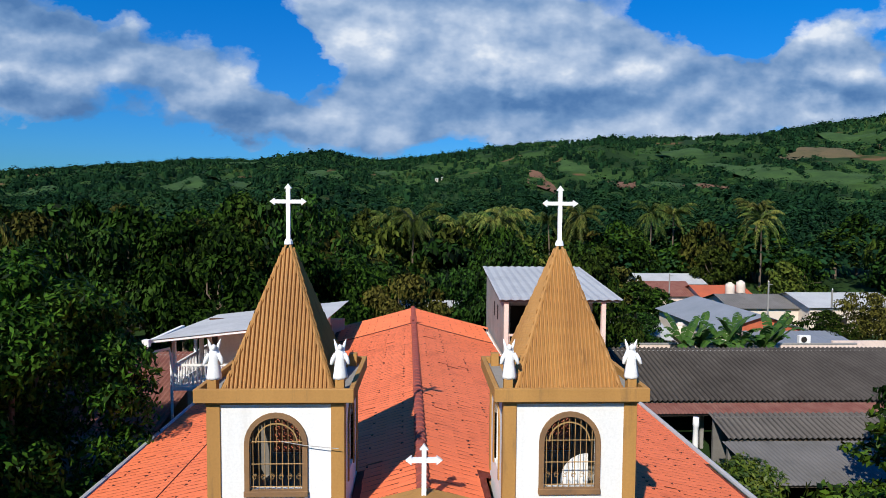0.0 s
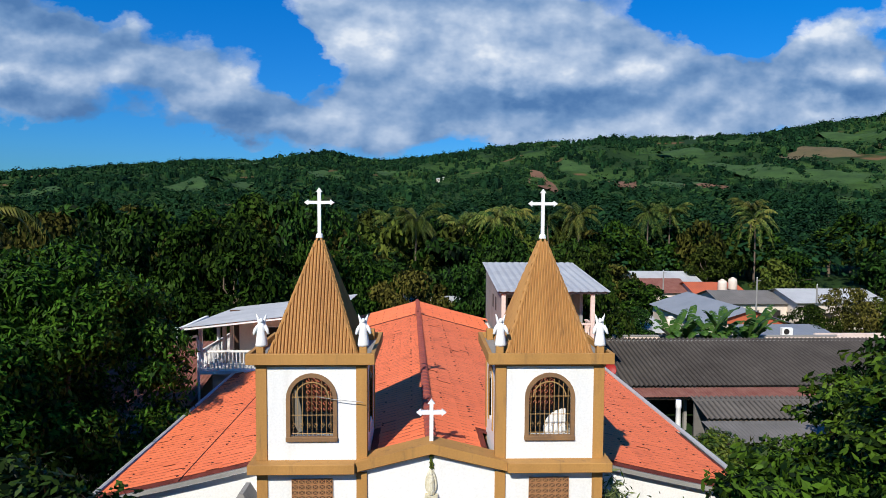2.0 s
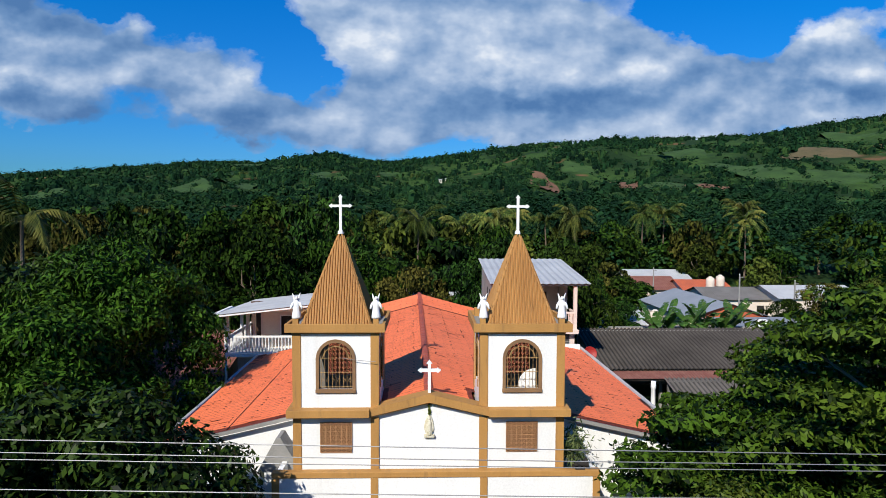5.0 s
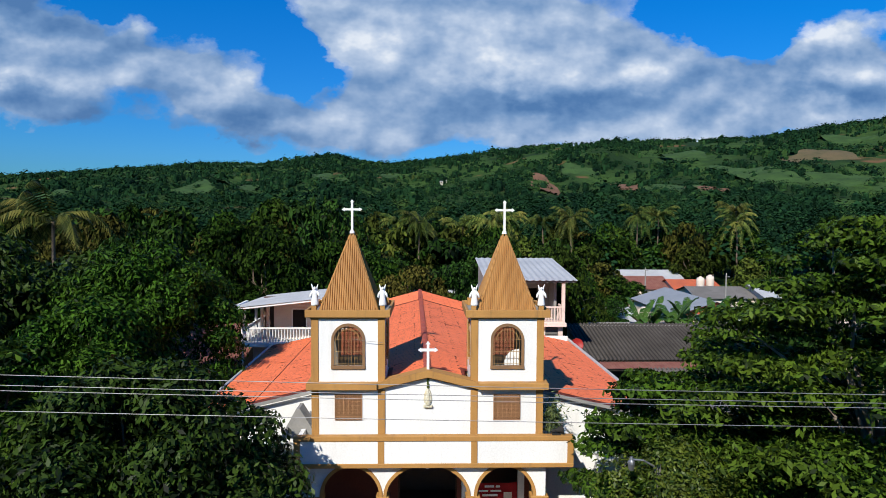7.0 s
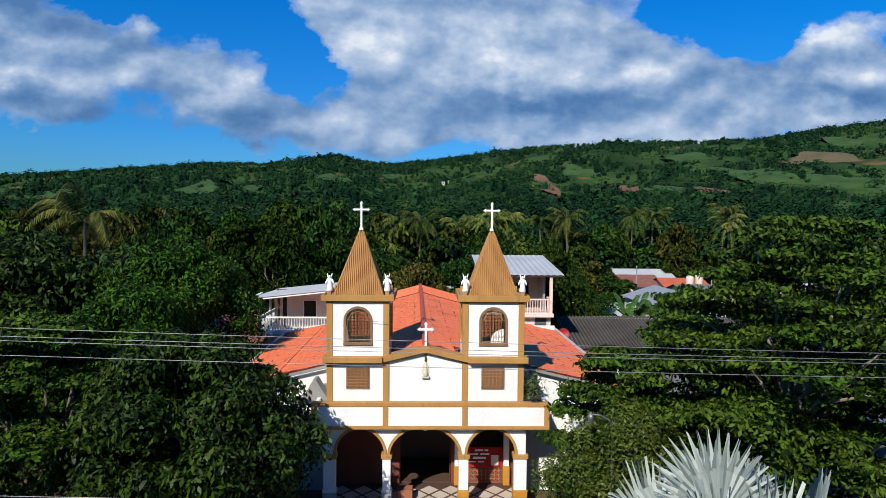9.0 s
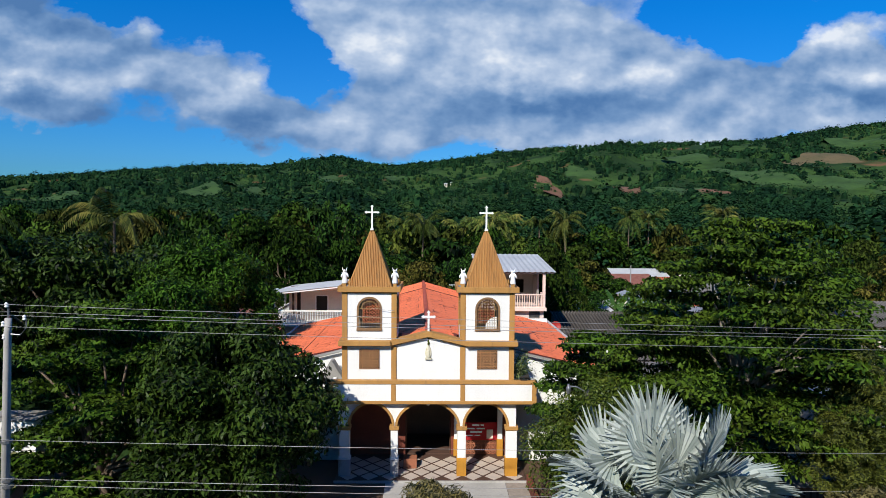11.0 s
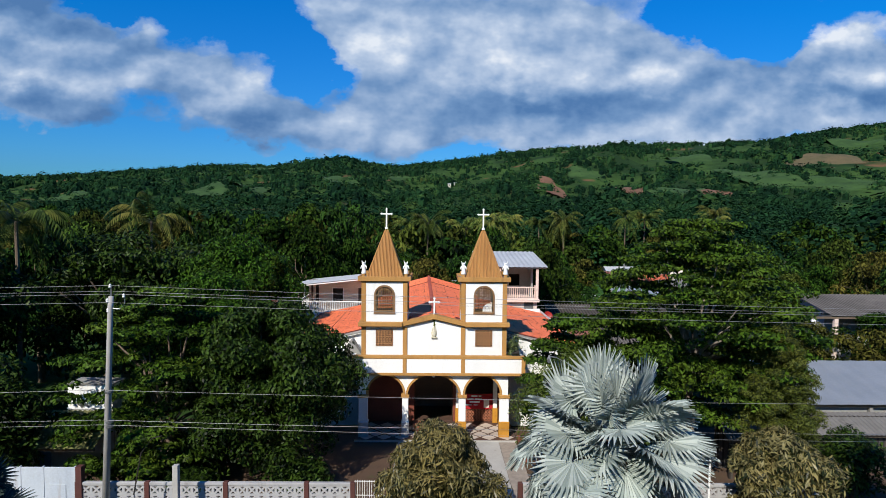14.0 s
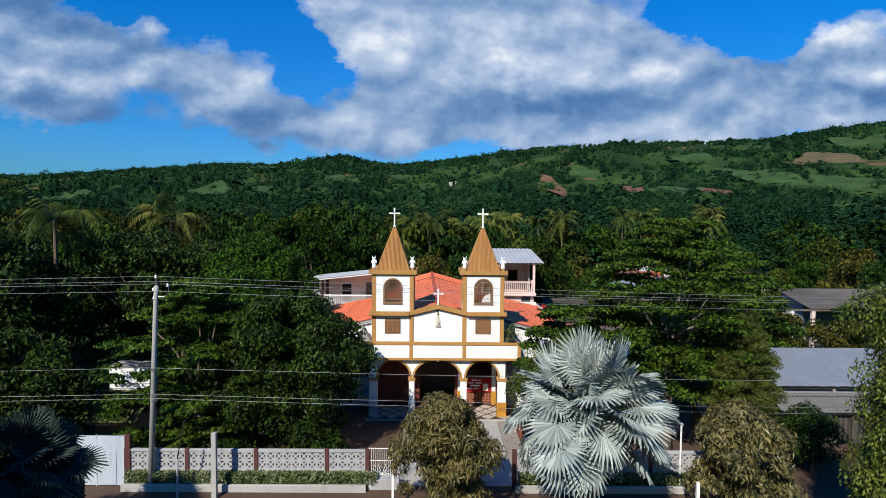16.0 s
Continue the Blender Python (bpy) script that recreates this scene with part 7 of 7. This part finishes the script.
# ---- garden, fence, road, poles and wires ----
tagged(new("road", finish("road", boxes((-90, 90, -26.0, -17.4, -0.05, -0.02)), ASPHALT)), "dark asphalt road in front of the fence", "road", kind="structure")
tagged(new("road_verge", finish("road_verge", boxes((-90, 90, -17.25, -9.9, -0.05, 0.02)), EARTH)), "reddish earth verge beside the road", "verge", kind="structure")
tagged(new("kerb", finish("kerb", boxes((-90, 90, -17.4, -17.25, -0.05, 0.12)), CEMENT)), "grey concrete kerb along the road", "kerb", kind="structure")
tagged(new("yard", finish("yard", boxes((-30, 38, -9.9, 2.2, -0.05, -0.005)), EARTH)), "bare earth church yard in the shade of trees", "yard", kind="structure")
tagged(new("walkway", finish("walkway", boxes((-2.0, 3.9, -9.9, -0.56, -0.03, 0.03)), PAVING)), "pale concrete walkway to the portico", "walkway", kind="structure")

FY = -10.0
fence = thing("fence", "white pierced-block fence with dark red posts", "fence", (0, 0, 0))
FB = lattice_block(FENCEWHITE, 0.026, 0.019)
spans = [(-14.85, -11.95), (-11.95, -8.65), (-8.65, -5.25), (-5.25, -3.3), (3.8, 7.1), (7.1, 10.4), (10.4, 13.7), (13.7, 17.0)]
for a, b in spans:
    part("base_wall", boxes((a + 0.1, b - 0.1, FY - 0.08, FY + 0.08, 0, 0.90)), FENCEWHITE, fence)
    part("cap", boxes((a + 0.1, b - 0.1, FY - 0.085, FY + 0.085, 1.72, 1.85), bevel=0.015), FENCEWHITE, fence)
    n = int((b - a - 0.2) / 0.39)
    w = (b - a - 0.2) / n
    for i in range(n):
        for j in range(2):
            part("block", FB, None, fence, at=Matrix.Translation((a + 0.1 + (i + 0.5) * w, FY, 0.90 + 0.41 * (j + 0.5))) @ Matrix.Diagonal((w / 0.2, 1.2, 0.41 / 0.2, 1)))
for x in sorted({v for s in spans for v in s}):
    part("post", boxes((x - 0.1, x + 0.1, FY - 0.11, FY + 0.11, 0, 1.87), bevel=0.01), DARKPOST, fence)

rng = np.random.default_rng(51)
n = 9000
p = np.stack([rng.uniform(-14.8, -2.8, n), rng.uniform(-10.48, -10.12, n), 0.25 + rng.random(n) ** 0.7 * 0.62], -1)
p2 = np.stack([rng.uniform(4.0, 16.8, n), rng.uniform(-10.48, -10.12, n), 0.25 + rng.random(n) ** 0.7 * 0.62], -1)
p = np.concatenate([p, p2])
hedge = quads("hedge", leaf_quads(p, rng.normal(0, 0.6, p.shape) + np.array([0, -0.4, 0.8]), rng.uniform(0.10, 0.2, 2 * n), rng.uniform(0.05, 0.09, 2 * n), rng), LEAF_HEDGE)
tagged(new("hedge", hedge), "low variegated green hedge at the foot of the fence", "hedge", kind="stuff")

bed_kerb = thing("planting_kerb", "pale concrete kerb holding the hedge bed", "kerb", (0, 0, 0))
for a, b in ((-14.85, -3.3), (3.8, 17.0)):
    part("kerb_run", boxes((a, b, -10.66, -10.50, 0.0, 0.36), bevel=0.02), PAVING, bed_kerb)
    part("soil", boxes((a, b, -10.495, -10.12, 0.0, 0.27)), EARTH, bed_kerb)
gate = thing("sheet_gate", "pale blue-white sheet metal gate with a small door", "gate", (-16.6, FY, 0))
part("leaf", boxes((-1.6, 0.3, -0.03, 0.03, 0.05, 2.46), bevel=0.008), GATEWHITE, gate)
part("leaf", boxes((0.32, 1.65, -0.03, 0.03, 0.05, 2.46), bevel=0.008), GATEWHITE, gate)
part("wicket_door", boxes((0.55, 1.25, -0.055, -0.032, 0.1, 1.75), bevel=0.006), GATEWHITE, gate)
for x in (-1.62, -0.65, 0.31, 1.64):
    part("stile", boxes((x - 0.03, x + 0.03, -0.05, 0.05, 0, 2.50)), GATEWHITE, gate)
part("gate_post", boxes((1.70, 1.95, -0.13, 0.13, 0, 2.52)), DARKPOST, gate)

wg = thing("garden_gate", "white wrought iron gate with a fan of bars", "gate", (-2.3, FY, 0))
part("plinth", boxes((-1.05, 0.55, -0.35, 0.2, 0, 0.55), bevel=0.015), FENCEWHITE, wg)
for i in range(13):
    x = -0.9 + i * 0.1
    part("bar", rod([(x, 0, 0.55), (x, 0, 1.95)], 0.012, 5), PLASTER, wg)
for z in (0.6, 1.3, 1.9):
    part("rail", rod([(-0.95, 0, z), (0.35, 0, z)], 0.016, 5), PLASTER, wg)
for i in range(9):
    a = radians(12 + i * 19.5)
    part("fan_bar", rod([(-0.3, -0.02, 0.62), (-0.3 + 0.62 * math.cos(a), -0.02, 0.62 + 0.62 * math.sin(a))], 0.011, 5), PLASTER, wg)

# poles and wires
WOODPOLE = surface("grey_concrete_pole", (0.42, 0.41, 0.39), (0.34, 0.33, 0.31), 0.9, 1.5, 14, relief=0.2, stain=((0.2, 0.19, 0.18), 0.4))
pole = thing("utility_pole", "tall grey concrete utility pole with a crossarm", "pole", (-13.15, -10.35, 0))
part("shaft", rod([(-0.42, 0, -0.2), (-0.04, 0, 9.3), (0, 0, 9.75)], [0.15, 0.105, 0.10], 12), WOODPOLE, pole, smooth=True)
part("bracket_arm", rod([(0, 0, 9.25), (0.35, 0, 9.22), (0.55, 0, 9.45), (0.55, 0, 9.75)], 0.022, 6), METAL, pole, "thin bent steel bracket")
part("top_pin", rod([(0, 0, 9.7), (0, 0, 10.2)], 0.03, 6), METAL, pole)
for x, z in ((0.0, 10.1), (0.55, 9.7), (-0.12, 9.5), (-0.1, 9.1)):
    part("insulator", lathe([(0.03, 0), (0.06, 0.03), (0.04, 0.08), (0.055, 0.12), (0.02, 0.17)], 8, at=(x, -0.08, z)), PLASTER, pole)
for z in (5.75, 4.5, 4.3):
    part("band", lathe([(0.17, 0), (0.17, 0.08)], 10, at=(-0.15, 0, z)), METAL, pole)


def wire(pts, sag, r=0.012, label="overhead power cable sagging between poles"):
    bm = bmesh.new()
    for (a, b) in zip(pts, pts[1:]):
        a, b = Vector(a), Vector(b)
        line = [a.lerp(b, i / 16) - Vector((0, 0, sag * 4 * (i / 16) * (1 - i / 16))) for i in range(17)]
        tube(bm, line, r, 5)
    single("cable", bm, WIRE, label, "cable", "overhead cables")


for dy, z0, z1, zl in ((-0.1, 10.2, 9.15, 9.65), (0.05, 9.95, 9.0, 9.5), (0.12, 9.82, 8.9, 9.42), (-0.1, 9.50, 8.58, 9.12)):
    wire([(-62, -10.3 + dy, zl), (-13.15, -10.35 + dy, z0), (48, -10.0 + dy, z1)], 0.25, 0.0075)
for z0, z1, zl in ((5.9, 5.7, 5.6), (4.65, 4.4, 4.6), (4.45, 4.0, 4.3)):
    wire([(-62, -10.5, zl), (-13.6, -10.5, z0), (48, -10.4, z1)], 0.35, 0.0075, "low telephone cable along the road")

lamp = thing("street_lamp", "dark street lamp pole with a bent arm among the trees", "street lamp", (6.7, -5.1, 0))
part("post", rod([(0, 0, -0.1), (0, 0, 6.0)], [0.085, 0.06], 10), FIBRO2, lamp)
part("arm", rod([(0, 0, 5.5), (-0.15, 0, 5.95), (-0.45, 0, 6.12), (-0.75, 0, 6.15)], 0.03, 6), METAL, lamp)
part("head", lathe([(0.04, 0.14), (0.06, 0.05), (0.10, 0.0), (0.11, -0.06), (0.085, -0.2), (0.07, -0.26), (0.02, -0.28)], 12, at=(-0.8, 0, 6.1)), METAL, lamp)
single("concrete_post", boxes((-0.11, 0.11, -0.11, 0.11, 0, 3.1), bevel=0.01), WOODPOLE, "grey square concrete post behind the fence", "post", at=(-10.2, -11.25, 0))
lamp_pole = thing("lamp_pole", "thin pale lamp pole beside the fence, its slender arm blackened for shade", "lamp pole", (-11.9, -11.3, 0))
part("post", rod([(0, 0, 0), (0.03, 0, 1.9)], [0.06, 0.05], 8), WOODPOLE, lamp_pole)
# arm coloured black so that it sinks into the shade behind it
part("arm", rod([(0.03, 0, 1.9), (0.35, 0, 3.6), (0.8, 0, 4.2), (1.2, 0, 4.3)], [0.03, 0.022, 0.02, 0.02], 6), BLACK, lamp_pole)
single("white_stake", rod([(0, 0, 0), (0.02, 0, 3.3)], 0.045, 8), PLASTER, "slim white pole standing by the fence", "stake", at=(11.7, -10.35, 0))
single("white_stake", boxes((-0.07, 0.07, -0.07, 0.07, 0, 1.75), bevel=0.01), PLASTER, "white painted stake by the roadside bush", "stake", at=(11.3, -13.2, 0))
single("white_stake", boxes((-0.05, 0.05, -0.05, 0.05, 0, 1.6)), PLASTER, "white painted stake by the roadside", "stake", at=(-1.9, -12.4, 0))
tagged(new("gravel_strip", finish("gravel_strip", boxes((3.92, 4.94, -9.9, -0.56, -0.03, 0.02)), GRAVEL)), "strip of pale gravel beside the walkway", "gravel", kind="structure")
